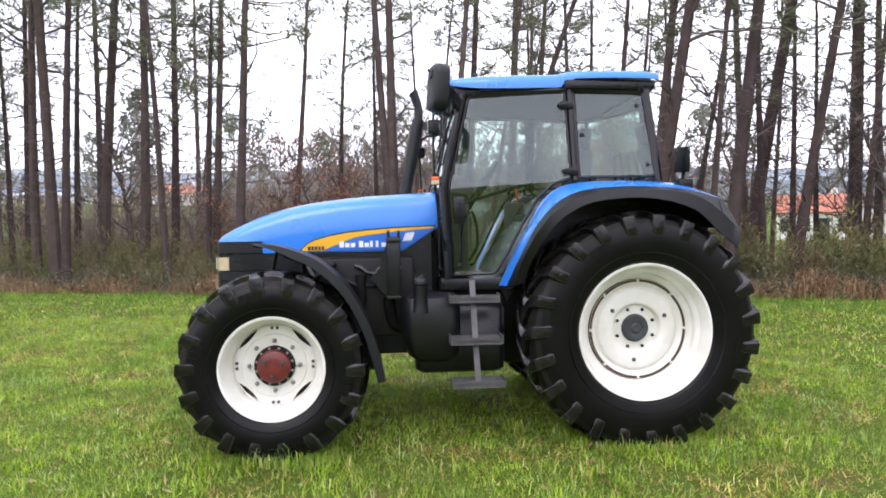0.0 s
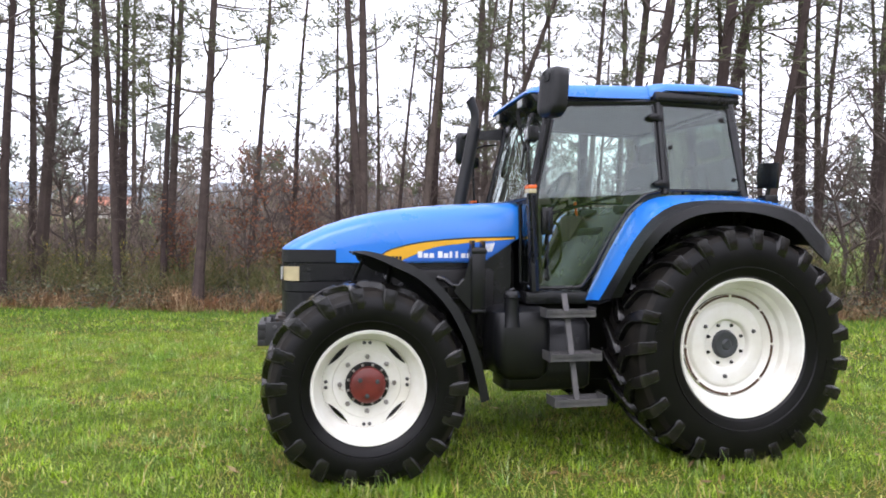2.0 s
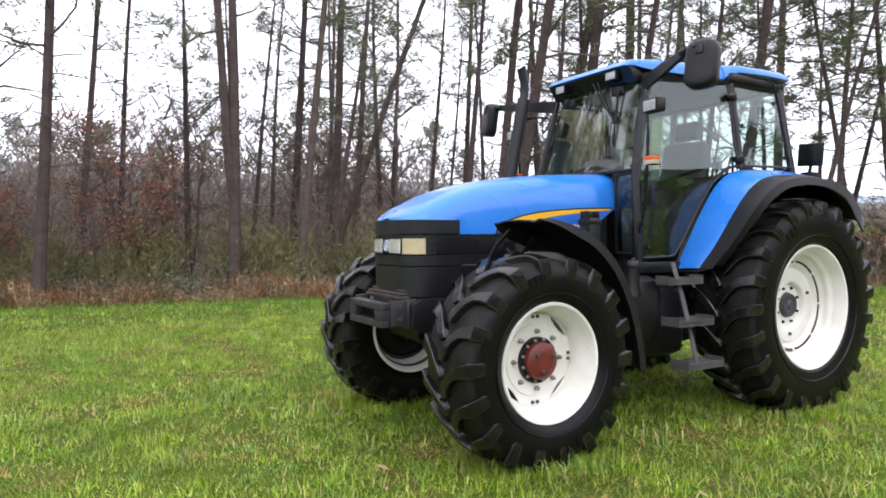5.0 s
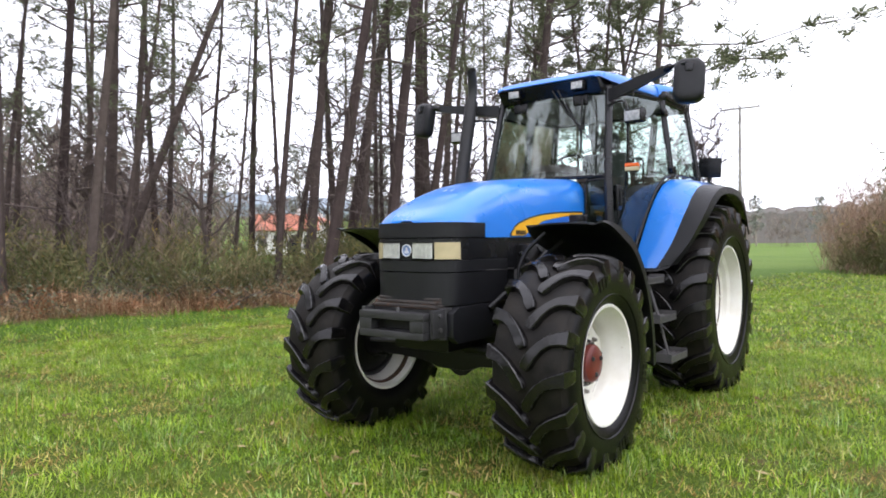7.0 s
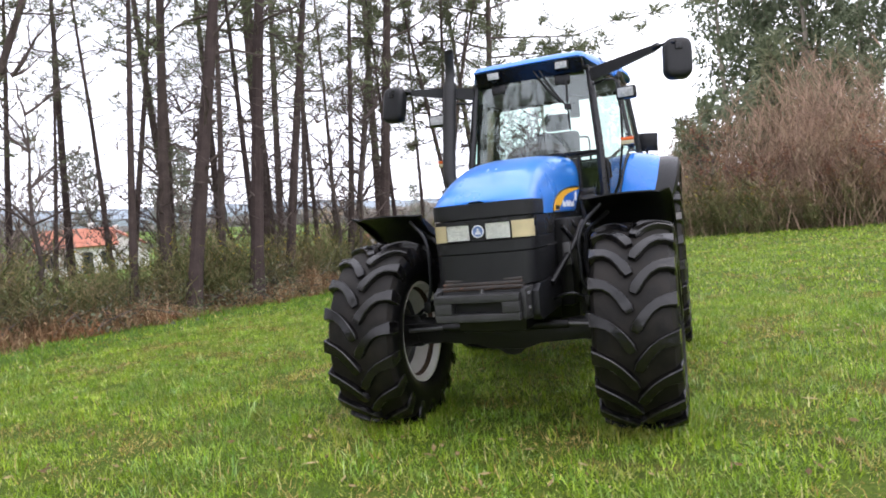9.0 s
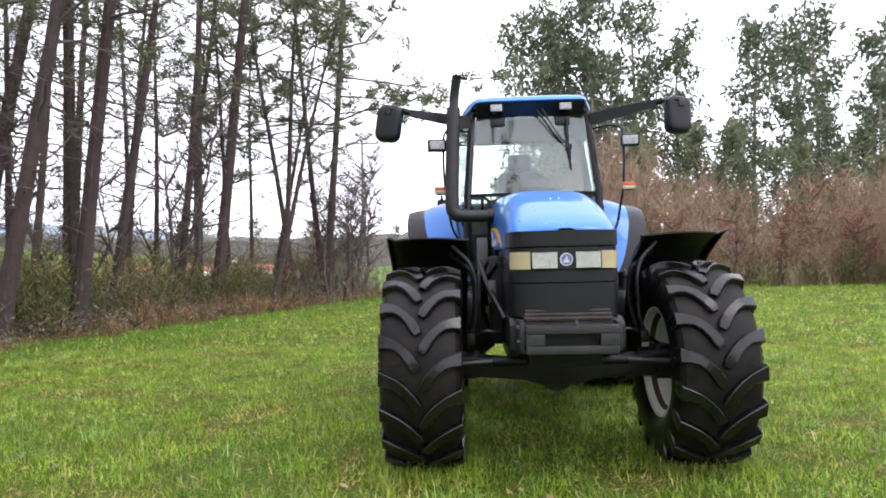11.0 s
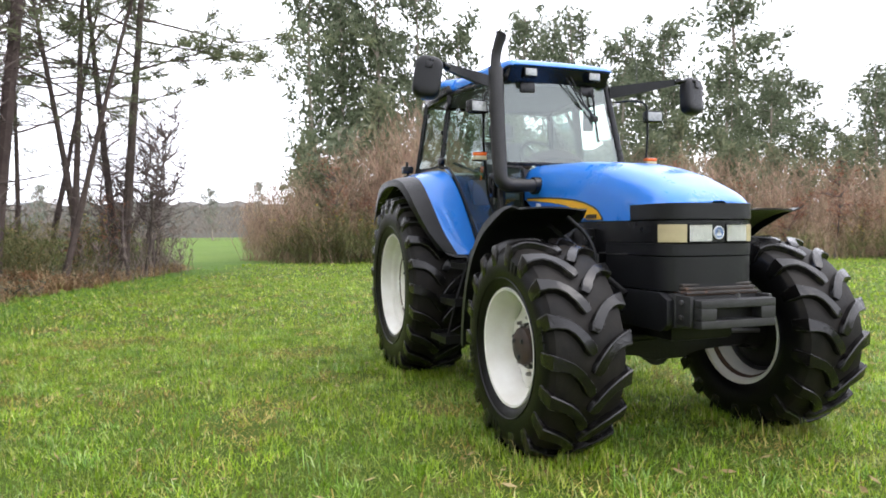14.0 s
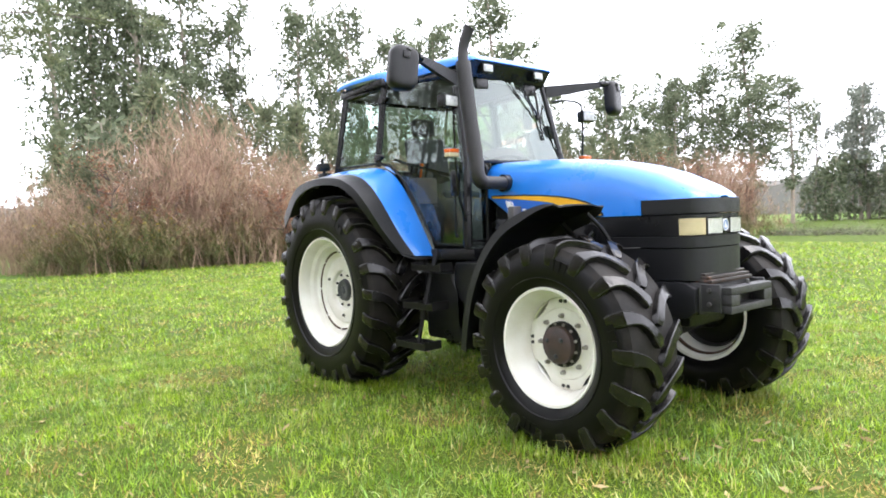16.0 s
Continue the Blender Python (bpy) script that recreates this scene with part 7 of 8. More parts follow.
brambles = [bramble("low arching bramble with dull green leaves", 0.6), bramble("low arching bramble with dull green leaves", 0.45)]
protos += brambles
for i in range(70):
    x = rng.uniform(-16, 20)
    place(brambles[i % 2], x, bank_line(x) + rng.uniform(0.4, 2.2), rng.uniform(0, 6.28), rng.uniform(0.8, 1.8))

# dead bracken and straw along the foot of the bank
n = 48000
x = rng.uniform(-18, 20.8, n)
cl = np.array([noise.noise(Vector((a * 0.55, 5.0, 1.0))) for a in x])
y = 10.2 - 0.29 * x + rng.gamma(2.4, 0.46, n) - 0.5 + 0.35 * np.array([noise.noise(Vector((a * 0.8, 2.0, 4.0))) for a in x])
cl = cl + 0.7 * np.array([noise.noise(Vector((a * 1.7, b * 1.7, 1.0))) for a, b in zip(x, y)])
keep = rng.random(n) < 0.62 + 1.1 * cl
x, y = x[keep], y[keep]
# the edge wanders, with tongues of bracken running into the grass
y = y + 0.55 * np.array([noise.noise(Vector((a * 0.45, 9.0, 2.0))) + 0.6 * noise.noise(Vector((a * 1.6, 3.0, 7.0))) for a in x])
z = np.array([land(a, b) for a, b in zip(x, y)]) - 0.01
ln = rng.uniform(0.14, 0.50, len(x)) * (1.1 + 0.9 * np.clip(cl[keep], -0.8, 1))
v = blades(np.stack([x, y, z], 1), ln * 1.15, rng.uniform(0.006, 0.017, len(x)), np.abs(rng.normal(0.55, 0.40, len(x))), rng.uniform(0, 6.28, len(x)), rng.uniform(0.2, 1.5, len(x)))
pick = rng.random(len(x)) < 0.35
lp = np.stack([x, y, z + rng.uniform(0.02, 0.5, len(x)) * (0.6 + 0.6 * np.clip(cl[keep], -0.8, 1))], 1)[pick]
v = [v, leaves(lp, rng.uniform(0.05, 0.18, len(lp)), 0.24, 0.2)]
tagged(new("dead_bracken", joined("dead_bracken", v, M_BRACKEN)), "rusty dead bracken and straw along the bank", "bracken", kind="stuff")


# ---- thicket, young pines and eucalyptus east and south-east ----
def thicket_bush(label, h, n=38, group="leafless thicket", material=None, r=0.008, subs=3, wide=0.65, name="thicket_shrub"):
    root = thing(name, (0, 0, 0), label, "shrub", group)
    segs = []
    for i in range(n):
        a, o = rng.uniform(0, 6.28), rng.normal(0, wide, 2)
        p = branch((o[0], o[1], 0), (math.cos(a) * 0.25, math.sin(a) * 0.25, 1), h * rng.uniform(0.55, 1.1), 0.014, segs, 0.1, 3, 0.12)
        for q in p[1:]:
            for _ in range(subs):
                b = rng.uniform(0, 6.28)
                branch(q, (math.cos(b) * 0.7, math.sin(b) * 0.7, 1), h * rng.uniform(0.10, 0.28), r, segs, 0.1, 2, 0.2)
    child("branchwork", joined("branchwork", sticks(segs, 0.05), material or M_THICKET), root)
    return root


bushes = [thicket_bush("dense leafless shrub with reddish-brown twigs", 4.6, r=0.010, subs=4), thicket_bush("dense leafless shrub with reddish-brown twigs", 3.9, r=0.010, subs=4), thicket_bush("dense leafless shrub with reddish-brown twigs", 2.8, 36, r=0.008, subs=4)]
protos += bushes
M_BRUSH = leaf_mat("brown_brushwood", [(0.0, (0.12, 0.096, 0.085)), (0.5, (0.225, 0.180, 0.158)), (0.85, (0.32, 0.255, 0.22)), (1.0, (0.21, 0.20, 0.125))], trans=0.2, rough=0.9, spec=0.1)
brush = [thicket_bush("tangled brown brushwood under the pines", h, 20, "brushwood in the wood", M_BRUSH, 0.016, 3, 0.9, "brushwood") for h in (2.0, 2.6)]
copse = [thicket_bush("leafless grey-brown copse behind the pines", h, 28, "copse behind the wood", M_BRUSH, 0.035, 3, 1.7, "copse_tree") for h in (6.0, 7.5)]
protos += brush + copse


def in_sight_line(x, y):
    """Strips kept clear of plants along the camera's sight lines to the white house."""
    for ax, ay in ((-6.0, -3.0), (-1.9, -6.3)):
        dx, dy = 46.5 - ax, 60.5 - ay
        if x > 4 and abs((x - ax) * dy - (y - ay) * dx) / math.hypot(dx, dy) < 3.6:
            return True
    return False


for i in range(150):
    x = rng.uniform(-22, 19.5)
    y = bank_line(x) + rng.uniform(4.0, 16)
    if in_sight_line(x, y):
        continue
    place(brush[i % 2], x, y, rng.uniform(0, 6.28), rng.uniform(0.6, 1.25))
for i in range(84):
    x = rng.uniform(-42, 34)
    y = rng.uniform(34, 58) - (0.25 * x if x > 0 else 0)
    if in_sight_line(x, y) or -36 < x < -14:
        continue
    place(copse[i % 2], x, y, rng.uniform(0, 6.28), rng.uniform(0.6, 1.25))
# a taller stand of copse behind the middle of the wood
for i in range(16):
    x = -3.0 + 1.35 * i + rng.uniform(-0.5, 0.5)
    y = rng.uniform(36, 46)
    if not in_sight_line(x, y):
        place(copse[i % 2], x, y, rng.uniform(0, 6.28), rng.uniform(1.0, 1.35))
# undergrowth at the wood's end, and a nearer belt of saplings behind the pines
for x, y, k_ in ((16.6, 5.3, 0.8), (17.6, 5.1, 0.9), (15.3, 5.9, 0.75), (18.6, 5.0, 0.8), (19.6, 4.9, 0.7), (14.0, 6.5, 0.7)):
    place(brush[0], x, y, x * 2.1, k_)
for i in range(16):
    x = -14 + 1.7 * i + rng.uniform(-0.6, 0.6)
    y = rng.uniform(23, 32) - (0.25 * x if x > 0 else 0)
    if not in_sight_line(x, y):
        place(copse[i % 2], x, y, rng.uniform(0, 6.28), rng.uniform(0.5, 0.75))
FRONT = ((23.3, 1.3), (23.2, -3.0), (22.4, -8.0), (20.6, -13.5), (18.4, -19.0), (16.0, -25.5), (13.4, -31.5), (11.6, -36.0))


def front_at(t):
    u = t * (len(FRONT) - 1)
    i = min(int(u), len(FRONT) - 2)
    a, b = Vector(FRONT[i]), Vector(FRONT[i + 1])
    p = a.lerp(b, u - i)
    d = (b - a).normalized()
    return p, Vector((-d.y, d.x))


for i in range(125):
    t = rng.uniform(0, 1)
    p, nrm = front_at(t)
    dep = rng.uniform(0.4, 8.0)
    q = p + nrm * dep
    place(bushes[2] if dep < 1.4 else bushes[i % 2], q.x, q.y, rng.uniform(0, 6.28), rng.uniform(0.9, 1.25) * (0.9 + 0.03 * dep) * (1.12 if q.y > -9 else 0.86) * (0.45 + 0.55 * min(1.0, max(0.0, (1.5 - q.y) / 6.0))))
for i in range(30):
    t = 0.08 + 0.87 * i / 29
    p, nrm = front_at(t)
    q = p + nrm * rng.uniform(-0.1, 1.4)
    place(brooms[2] if i % 3 == 0 else brooms[0], q.x, q.y, rng.uniform(0, 6.28), rng.uniform(0.8, 2.1))
for x, y, s in ((24.9, 0.4, 1.2), (25.6, -0.4, 1.9), (24.2, -0.8, 1.5), (24.0, -2.6, 1.9), (23.8, -6.0, 1.6)):
    place(brooms[2], x, y, 0.4, s)
# oaks with dry leaves among the shrubs, gorse at the thicket's end
for i in range(22):
    p, nrm = front_at(0.07 + 0.88 * i / 21)
    q = p + nrm * rng.uniform(0.2, 2.6)
    place(oaks[i % 2], q.x, q.y, rng.uniform(0, 6.28), rng.uniform(0.75, 1.15) * (0.8 if q.y > -1 else 1.0))
for x, y, s in ((24.3, -0.6, 1.9), (23.6, -1.9, 2.3), (23.8, -4.2, 2.2), (23.4, -7.5, 2.0)):
    place(brooms[2], x, y, x * 3.1, s)


def young_pine(label, h):
    root = thing("young_pine", (0, 0, 0), label, "young pine", "young pines in the thicket")
    me, line, rad = trunk_mesh("trunk", h, 0.07, M_BARK, 0.06)
    child("trunk", me, root)
    segs, at = [], []
    for i in range(30):
        t = 0.2 + 0.8 * i / 30
        kk = min(int(t * 14), 13)
        p = np.array(line[kk])
        for _ in range(3):
            a = rng.uniform(0, 6.28)
            at += branch(p, (math.cos(a), math.sin(a), 0.7), h * 0.30 * (1.15 - t), 0.012, segs, 0.4, 4, 0.12)[1:]
    child("branchwork", joined("branchwork", sticks(segs), M_TWIG), root)
    c = np.repeat(np.array(at), 4, 0)
    child("crown", joined("crown", [leaves(c + rng.normal(0, 0.11, c.shape), rng.uniform(0.25, 0.5, len(c)), 0.2, -0.5)], M_YOUNG_PINE), root)
    return root


yps = [young_pine("bushy young pine rising above the thicket", 6.5), young_pine("bushy young pine rising above the thicket", 5.2)]
protos += yps
for i in range(20):
    p, nrm = front_at(0.2 + 0.78 * i / 19)
    q = p + nrm * rng.uniform(6.5, 14)
    place(yps[i % 2], q.x, q.y, rng.uniform(0, 6.28), rng.uniform(0.85, 1.3))
for x, y, h in ((29.3, -1.3, 6.2), (27.3, -1.6, 5.4), (29.4, -5.6, 9.8), (28.7, -8.3, 8.5), (26.1, -2.1, 5.2), (20.5, -31.5, 6.8), (22.7, -26.9, 6.4), (24.4, -20.0, 7.0)):
    place(yps[0], x, y, x * 1.3, h / 6.5)


def eucalyptus(label, h, r, width, n_limbs, per=40, size=1.0, low=0.24, leaf=None):
    """A tall gum: pale trunk, steep limbs, hanging leaf masses with sky between them."""
    root = thing("eucalyptus_tree", (0, 0, 0), label, "eucalyptus", "eucalyptus behind the thicket")
    me, line, rad = trunk_mesh("trunk", h, r, M_EUC_BARK, 0.3)
    child("trunk", me, root)
    segs, at, big = [], [], []
    for i in range(n_limbs):
        t = low + (0.99 - low) * (i + rng.uniform(0, 1)) / n_limbs
        kk = min(int(t * 14), 13)
        p = np.array(line[kk].lerp(line[kk + 1], t * 14 - kk))
        a = i * 2.4 + rng.uniform(-0.5, 0.5)
        up = (t - low) / (1 - low)
        full = (0.45 + 1.6 * up * (1 - up) + 0.15 * math.sin(i * 1.7 + h)) * (1.0 if up < 0.8 else 0.85)
        ln = width * full * rng.uniform(0.55, 1.15)
        pts = branch(p, (math.cos(a), math.sin(a), rng.uniform(0.5, 1.3)), ln, rad[kk] * 0.30, segs, 0.3, 4, 0.2)
        for j, q in enumerate(pts[2:], 2):
            b = rng.uniform(0, 6.28)
            at.append(branch(q, (math.cos(b), math.sin(b), 0.2), rng.uniform(0.3, 0.9), 0.03, segs, -0.3, 2, 0.25)[-1])
            big.append(rng.uniform(0.5, 1.15) * (0.8 + 0.3 * full))
    child("branchwork", joined("branchwork", sticks(segs, 0.05), M_EUC_BARK), root)
    c, big = np.array(at), np.array(big)
    off = rng.normal(0, 1, (len(c) * per, 3))
    off /= np.linalg.norm(off, axis=1)[:, None]
    off *= (np.repeat(big, per) * rng.uniform(0.05, 1.0, len(off)) ** 0.5)[:, None] * np.array([1.0, 1.0, 1.15])
    off[:, 2] -= 0.25
    pos = np.repeat(c, per, 0) + off
    child("crown", joined("crown", [leaves(pos, size * rng.uniform(0.22, 0.44, len(pos)), 0.42, 0.8, 0.8)], leaf or M_EUC_LEAF), root)
    return root


# leaf colour paled and greyed to stand in for distance haze
M_HAZE_LEAF = leaf_mat("haze_paled_leaves", [(0.0, (0.13, 0.145, 0.12)), (0.5, (0.20, 0.22, 0.185)), (1.0, (0.30, 0.315, 0.26))], trans=0.3)
GUM = "tall eucalyptus with a pale trunk and ragged grey-green crown"
gums = [eucalyptus(GUM, 24, 0.26, 5.6, 38, 37, 1.42), eucalyptus(GUM, 22, 0.22, 5.0, 36, 37, 1.42), eucalyptus(GUM, 24, 0.27, 5.4, 38, 37, 1.42, 0.32)]
far_gums = [eucalyptus("distant eucalyptus with a ragged crown paled for haze", 16, 0.2, 3.8, 18, 30, 1.5, 0.24, M_HAZE_LEAF), eucalyptus("distant eucalyptus with a ragged crown paled for haze", 13, 0.18, 3.5, 15, 30, 1.5, 0.24, M_HAZE_LEAF)]
young_gum = eucalyptus("bushy young eucalyptus under the taller trees", 7, 0.1, 2.6, 16, 14, 1.6, 0.04)
protos += gums + far_gums + [young_gum]
# x, y, height
GUMS_AT = [(49.7, -5.0, 22.5), (51.1, -7.7, 26.0), (49.4, -10.7, 25.0), (51.3, -14.2, 24.0), (48.3, -17.2, 21.7), (51.5, -25.0, 22.5), (47.5, -28.2, 21.4), (49.8, -35.1, 23.0), (45.5, -37.5, 20.8), (50.4, -50.1, 27.0),
           (47.9, -56.0, 19.5), (43.9, -63.6, 18.5), (43.5, -71.2, 15.5), (35.2, -69.1, 19.5), (30.6, -71.5, 22.5), (54.5, -8.2, 22.0), (55.0, -12.0, 23.0), (55.0, -31.0, 22.0), (46.0, -45.0, 18.0), (56.0, -42.0, 22.0)]
for i, (x, y, h) in enumerate(GUMS_AT):
    gum = place(gums[i % 3], x, y, rng.uniform(0, 6.28), h / 24.0)
    if y < -40:
        gum.scale = (h / 17.0, h / 17.0, h / 24.0)
# a lower second storey towards the south
for x, y, h in ((46.0, -51.0, 15.0), (43.2, -55.0, 13.5), (40.5, -58.5, 15.5), (38.2, -61.5, 13.0), (34.5, -62.5, 15.0), (31.2, -64.5, 13.5), (28.0, -66.0, 16.0), (36.6, -65.0, 17.0), (24.5, -67.5, 15.0)):
    gum = place(gums[int(h) % 3], x, y, x * 2.3, h / 24.0)
    gum.scale = (h / 18.0, h / 18.0, h / 24.0)
# shorter trees that fill the space under the crowns
for i in range(9):
    y = -9.0 - 4.4 * i + rng.uniform(-1, 1)
    place(gums[(i + 1) % 3], 47.0 - 0.004 * y * y + rng.uniform(-3, 3), y, rng.uniform(0, 6.28), rng.uniform(0.5, 0.68))
for i in range(14):
    y = -2.0 - 3.0 * i + rng.uniform(-1, 1)
    place(yps[0], 37.0 - 0.004 * y * y + rng.uniform(-2.5, 2.5), y, rng.uniform(0, 6.28), rng.uniform(1.25, 1.7))
for x, y, sc in ((32.2, -2.4, 0.75), (33.4, -3.6, 1.1)):
    place(young_gum, x, y, x, sc)
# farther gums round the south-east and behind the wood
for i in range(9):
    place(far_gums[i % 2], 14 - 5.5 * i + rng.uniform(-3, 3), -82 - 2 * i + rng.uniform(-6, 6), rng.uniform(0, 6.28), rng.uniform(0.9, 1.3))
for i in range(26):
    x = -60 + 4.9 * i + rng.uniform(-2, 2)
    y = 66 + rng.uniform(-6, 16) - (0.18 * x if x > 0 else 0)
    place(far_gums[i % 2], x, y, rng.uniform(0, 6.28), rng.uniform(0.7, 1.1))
for i in range(24):
    x = rng.uniform(-60, 62)
    y = 52 + rng.uniform(-10, 16) - (0.2 * x if x > 0 else 0)
    if (abs(x - 40) < 7 and y < 56) or in_sight_line(x, y):
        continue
    place(bushes[i % 2], x, y, rng.uniform(0, 6.28), rng.uniform(0.8, 1.5))
# bare woodland that closes the field north of the pines
for i in range(46):
    x = -76 + 2.3 * i + rng.uniform(-1, 1)
    # gaps left along the camera's sight lines to the houses
    if -25 < x < -18 or in_sight_line(x, 60):
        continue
    place(copse[i % 2], x, 58 + rng.uniform(0, 9), rng.uniform(0, 6.28), rng.uniform(0.75, 1.35))
# a belt of far woodland across the open side, and gums beyond the meadow
for i in range(20):
    y = -6 + 3.6 * i + rng.uniform(-1.5, 1.5)
    place(copse[i % 2], 118 + rng.uniform(-6, 10), y, rng.uniform(0, 6.28), rng.uniform(0.8, 1.3))
    if i % 3 == 0:
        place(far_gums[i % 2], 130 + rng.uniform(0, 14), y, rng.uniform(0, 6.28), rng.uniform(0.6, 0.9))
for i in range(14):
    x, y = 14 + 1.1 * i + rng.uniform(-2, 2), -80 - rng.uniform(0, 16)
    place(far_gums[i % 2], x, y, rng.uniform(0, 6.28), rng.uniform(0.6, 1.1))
    place(young_gum, x + rng.uniform(-2, 2), y + rng.uniform(1, 4), rng.uniform(0, 6.28), rng.uniform(0.6, 1.3))
for i in range(9):
    place(brambles[i % 2], 6.0 + 0.75 * i, -33.5 - rng.uniform(0, 2), rng.uniform(0, 6.28), rng.uniform(1.2, 1.9))
# the clump that ends the wood, beside the track
for proto, x, y, sc in ((bares[1], 28.6, 8.3, 1.1), (bares[2], 29.6, 7.6, 1.0), (bares[0], 26.6, 8.0, 0.9), (oaks[0], 29.2, 7.2, 0.7), (oaks[1], 27.4, 7.6, 0.55), (brooms[0], 25.0, 6.8, 1.0),
                        (brooms[1], 26.2, 7.0, 1.1), (brooms[2], 23.6, 6.4, 1.0), (brooms[0], 22.4, 5.6, 0.9), (brooms[1], 21.2, 5.2, 1.0), (brambles[0], 28.2, 7.0, 1.3), (brambles[1], 29.8, 7.0, 1.4), (brambles[0], 24.4, 6.2, 1.2)):
    place(proto, x, y, x * 1.7, sc)
for proto in protos:
    for o in (*proto.children_recursive, proto):
        bpy.data.objects.remove(o)

# ---- buildings, pole, hills ----
M_WALL_WHITE = mat("whitewashed_render", (0.78, 0.77, 0.74), 0.85, vary=0.3, scale=0.8, dark=(0.6, 0.58, 0.54), bump=0.2, bump_scale=12)
# tile orange is dulled, with distance haze put into the colour
M_TILE = mat("orange_roof_tile", (0.46, 0.18, 0.115), 0.8, vary=0.5, scale=1.4, dark=(0.34, 0.10, 0.055), bump=0.6, bump_scale=6)
M_PANE = mat("dark_window", (0.03, 0.035, 0.04), 0.15)
M_METAL_BLUE = mat("blue_sheet_metal", (0.16, 0.30, 0.55), 0.5, vary=0.3, scale=0.6)
M_CONCRETE = mat("weathered_concrete", (0.36, 0.34, 0.31), 0.9, vary=0.5, scale=2, dark=(0.22, 0.21, 0.19))


def house(name, label, x, y, z, yaw, length, depth, eave, ridge_h, roof_mat, wall_mat, windows, cat="house"):
    """A gabled building: walls, a tiled roof with overhang, doors and windows set in."""
    root = thing(name, (0, 0, 0), label, cat)
    bm = bmesh.new()
    hl, hd = length / 2, depth / 2
    prism(bm, [(-hd, -1.0), (hd, -1.0), (hd, eave), (0, ridge_h - 0.12), (-hd, eave)], "x", -hl, hl)
    child("wall", finish("wall", bm, wall_mat), root)
    for s in (-1, 1):
        bm = bmesh.new()
        sheet(bm, [[Vector((u, s * (hd + 0.45), eave - 0.22)), Vector((u, 0, ridge_h))] for u in (-hl - 0.4, hl + 0.4)], 0.14)
        child("roof", finish("roof", bm, roof_mat), root)
    bm = bmesh.new()
    box(bm, (hl * 0.4, -0.3, ridge_h - 0.4), (hl * 0.4 + 0.6, 0.3, ridge_h + 0.7), 0.03)
    child("chimney", finish("chimney", bm, wall_mat), root)
    for i in range(windows):
        u = -hl + length * (i + 0.5) / windows
        for s in (-1, 1):
            bm = bmesh.new()
            tall = i == windows // 2
            z0 = 0.05 if tall else eave * 0.35
            box(bm, (u - 0.5, s * (hd + 0.004) - 0.03, z0), (u + 0.5, s * (hd + 0.004) + 0.03, eave * 0.78))
            w = child("door" if tall else "window", finish("window", bm, M_PANE), root)
            bm = bmesh.new()
            for a, b in (((u - 0.6, z0 - 0.08), (u + 0.6, z0)), ((u - 0.6, eave * 0.78), (u + 0.6, eave * 0.78 + 0.1)), ((u - 0.6, z0), (u - 0.5, eave * 0.78)), ((u + 0.5, z0), (u + 0.6, eave * 0.78))):
                box(bm, (a[0], s * (hd + 0.03) - 0.05, a[1]), (b[0], s * (hd + 0.03) + 0.05, b[1]))
            child("frame", finish("frame", bm, wall_mat), w)
    root.matrix_basis = pose(x, y, z, 0, 0, yaw)
    return root


house("house", "white house with an orange tiled roof beyond the wood", 45.0, 60.5, -0.2, -38, 7.0, 6, 3.2, 5.0, M_TILE, M_WALL_WHITE, 4)
house("house", "white house with an orange tiled roof beyond the wood", 53.5, 64, -0.2, 40, 8, 6.5, 3.2, 5.0, M_TILE, M_WALL_WHITE, 3)
house("house", "small white house with a red tiled roof on rising ground", -36.5, 116, 6.3, 4, 9, 7, 2.2, 3.6, M_TILE, M_WALL_WHITE, 3)
house("shed", "long low building with an orange tiled roof", 80, 36, -2.1, -60, 18, 8, 2.4, 3.6, M_TILE, M_WALL_WHITE, 6, "shed")
house("industrial_shed", "long white shed with a blue metal roof", -72, 150, 7.0, 0, 26, 12, 3.0, 4.6, M_METAL_BLUE, M_WALL_WHITE, 6, "shed")

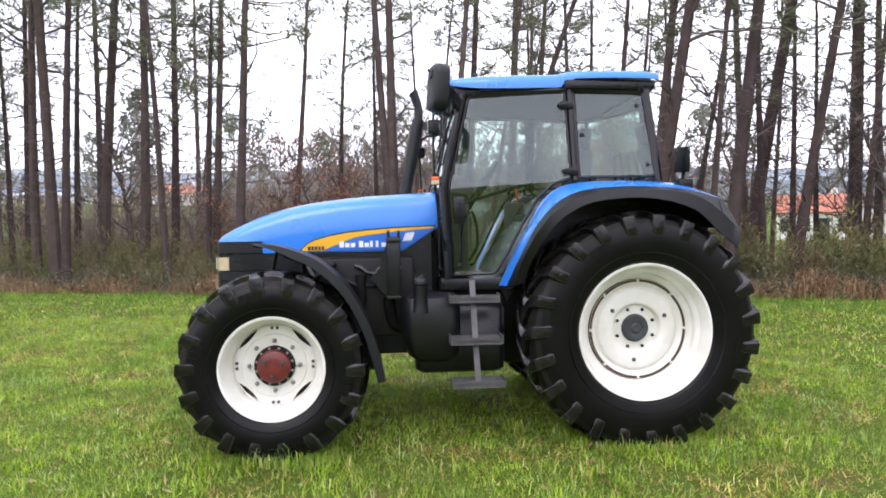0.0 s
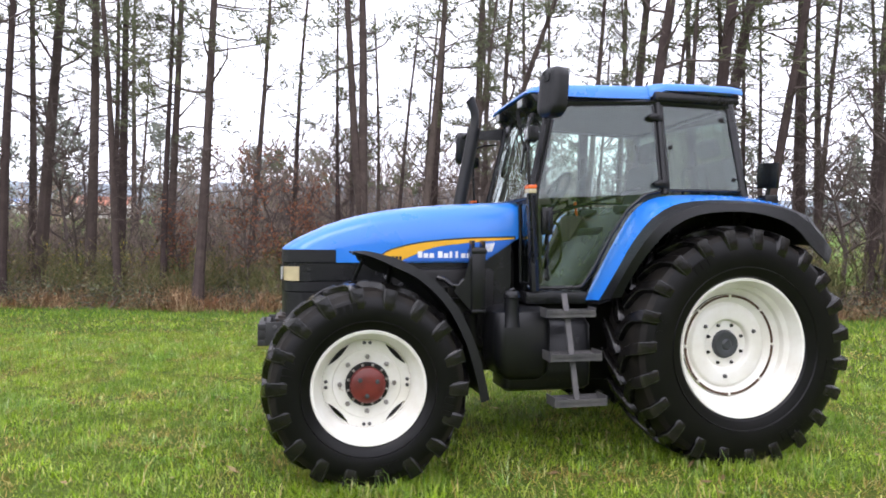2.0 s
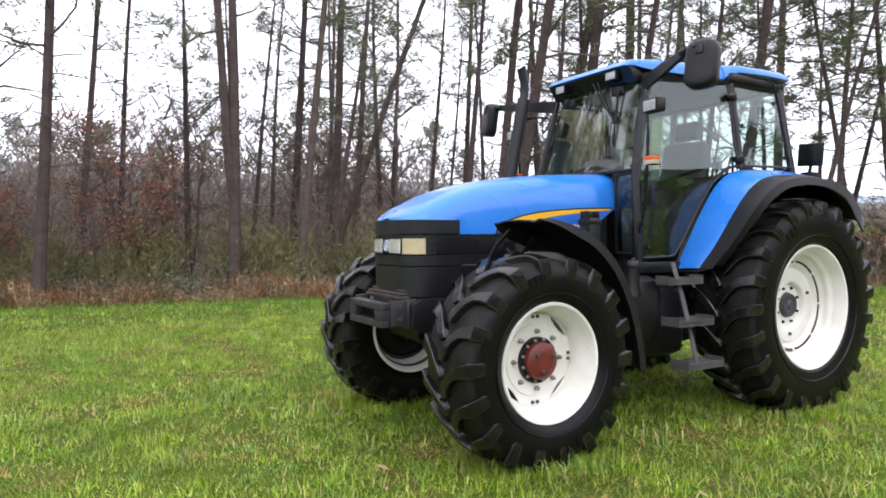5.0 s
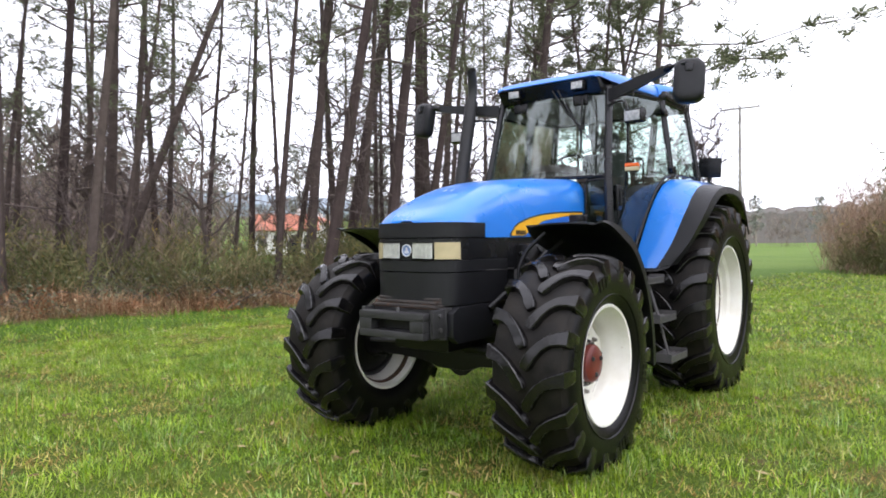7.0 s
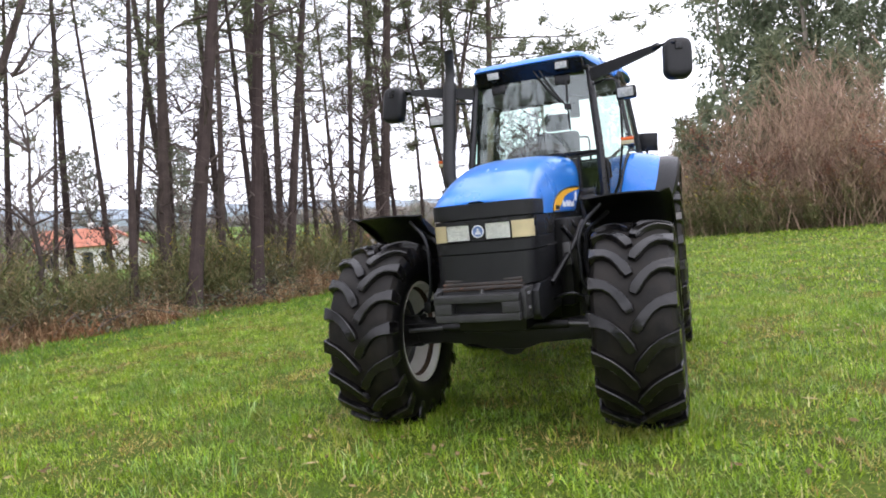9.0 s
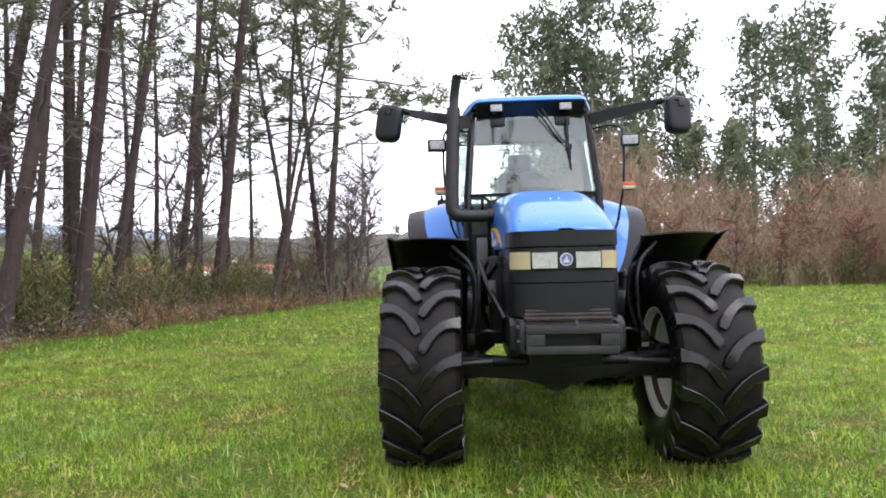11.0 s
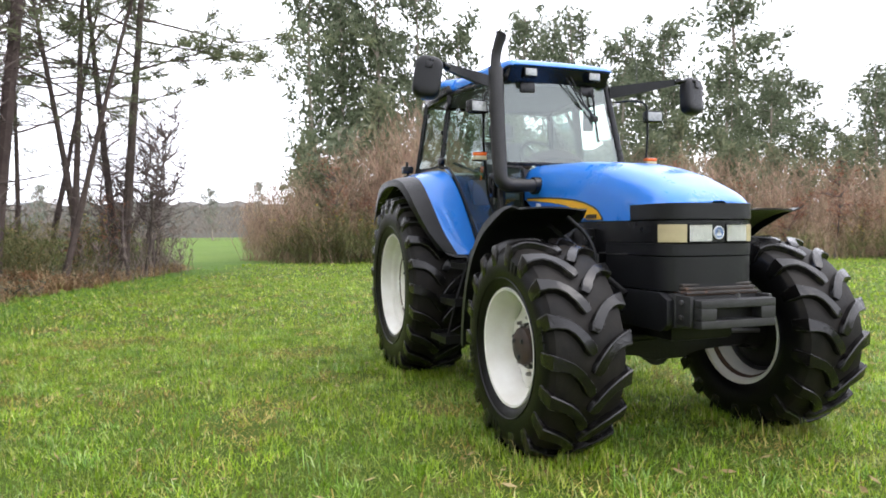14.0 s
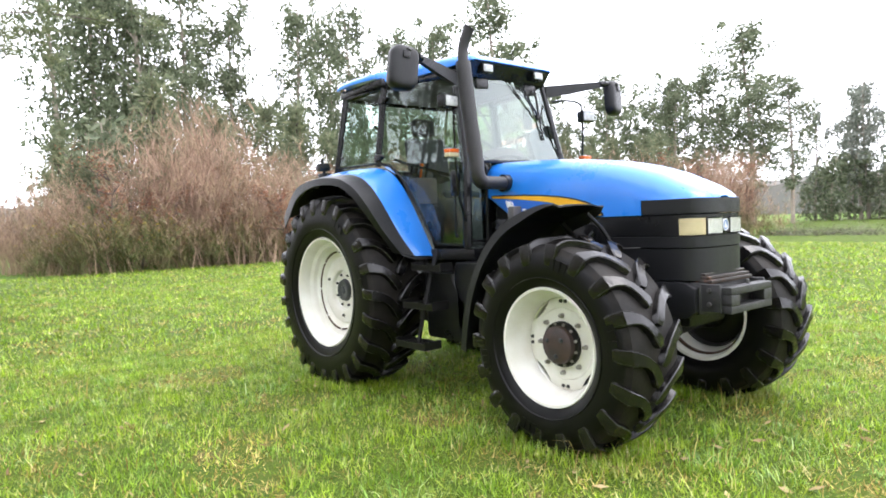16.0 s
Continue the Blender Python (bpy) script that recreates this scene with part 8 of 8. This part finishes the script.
root = thing("utility_pole", (42.3, 8.4, 0), "slender grey concrete utility pole with a crossarm", "utility pole")
bm = bmesh.new()
tube(bm, [(42.3, 8.4, -0.2), (42.3, 8.4, 10.7)], [0.17, 0.09], 10)
part("pole", bm, M_CONCRETE, root)
bm = bmesh.new()
box(bm, (42.24, 7.1, 10.45), (42.36, 9.7, 10.57), 0.01)
part("crossarm", bm, M_CONCRETE, root)
for yy in (7.2, 8.0, 8.8, 9.6):
    bm = bmesh.new()
    tube(bm, [(42.3, yy, 10.57), (42.3, yy, 10.66), (42.3, yy, 10.74)], [0.03, 0.05, 0.03], 8)
    part("insulator", bm, M_CHASSIS, root)


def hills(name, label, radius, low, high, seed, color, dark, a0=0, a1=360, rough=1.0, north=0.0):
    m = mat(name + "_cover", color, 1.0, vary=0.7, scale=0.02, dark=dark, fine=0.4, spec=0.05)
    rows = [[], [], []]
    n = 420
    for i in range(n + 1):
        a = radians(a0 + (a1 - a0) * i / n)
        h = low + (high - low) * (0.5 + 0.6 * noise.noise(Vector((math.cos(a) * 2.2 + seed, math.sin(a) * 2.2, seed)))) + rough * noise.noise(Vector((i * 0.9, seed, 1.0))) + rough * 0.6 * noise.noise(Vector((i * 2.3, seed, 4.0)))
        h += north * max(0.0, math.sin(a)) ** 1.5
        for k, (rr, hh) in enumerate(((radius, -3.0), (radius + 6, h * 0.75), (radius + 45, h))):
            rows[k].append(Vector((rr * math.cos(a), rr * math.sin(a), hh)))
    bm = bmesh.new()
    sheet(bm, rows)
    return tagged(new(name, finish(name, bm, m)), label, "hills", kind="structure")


hills("backdrop_wood", "far belt of grey-brown woodland", 210, 9, 15, 3.0, (0.105, 0.112, 0.100), (0.17, 0.145, 0.13), rough=2.6)
# distance haze is put into the hills' blue-grey; the air itself is clear
hills("backdrop_hills", "wooded hills on the horizon, haze put into their blue-grey colour", 560, 16, 30, 9.0, (0.30, 0.345, 0.385), (0.24, 0.285, 0.31), rough=3.0, north=34.0)
# unseen wood, added so that glass and tyres mirror something dark
hills("backdrop_wood_south", "unseen dark wood closing the meadow behind, added for reflections", 48, 7, 11, 5.0, (0.06, 0.075, 0.045), (0.035, 0.04, 0.028), 125, 277, 2.2)

post_root = thing("marker_post", (50.0, 0.5, 0), "short white marker post at the edge of the sown field", "post")
bm = bmesh.new()
box(bm, (49.93, 0.43, -0.1), (50.07, 0.57, 0.95), 0.015)
part("shaft", bm, M_WALL_WHITE, post_root)
bm = bmesh.new()
tube(bm, [(50.0, 0.5, 0.95), (50.0, 0.5, 1.0), (50.0, 0.5, 1.05)], [0.09, 0.09, 0.02], 8)
part("cap", bm, M_WALL_WHITE, post_root)
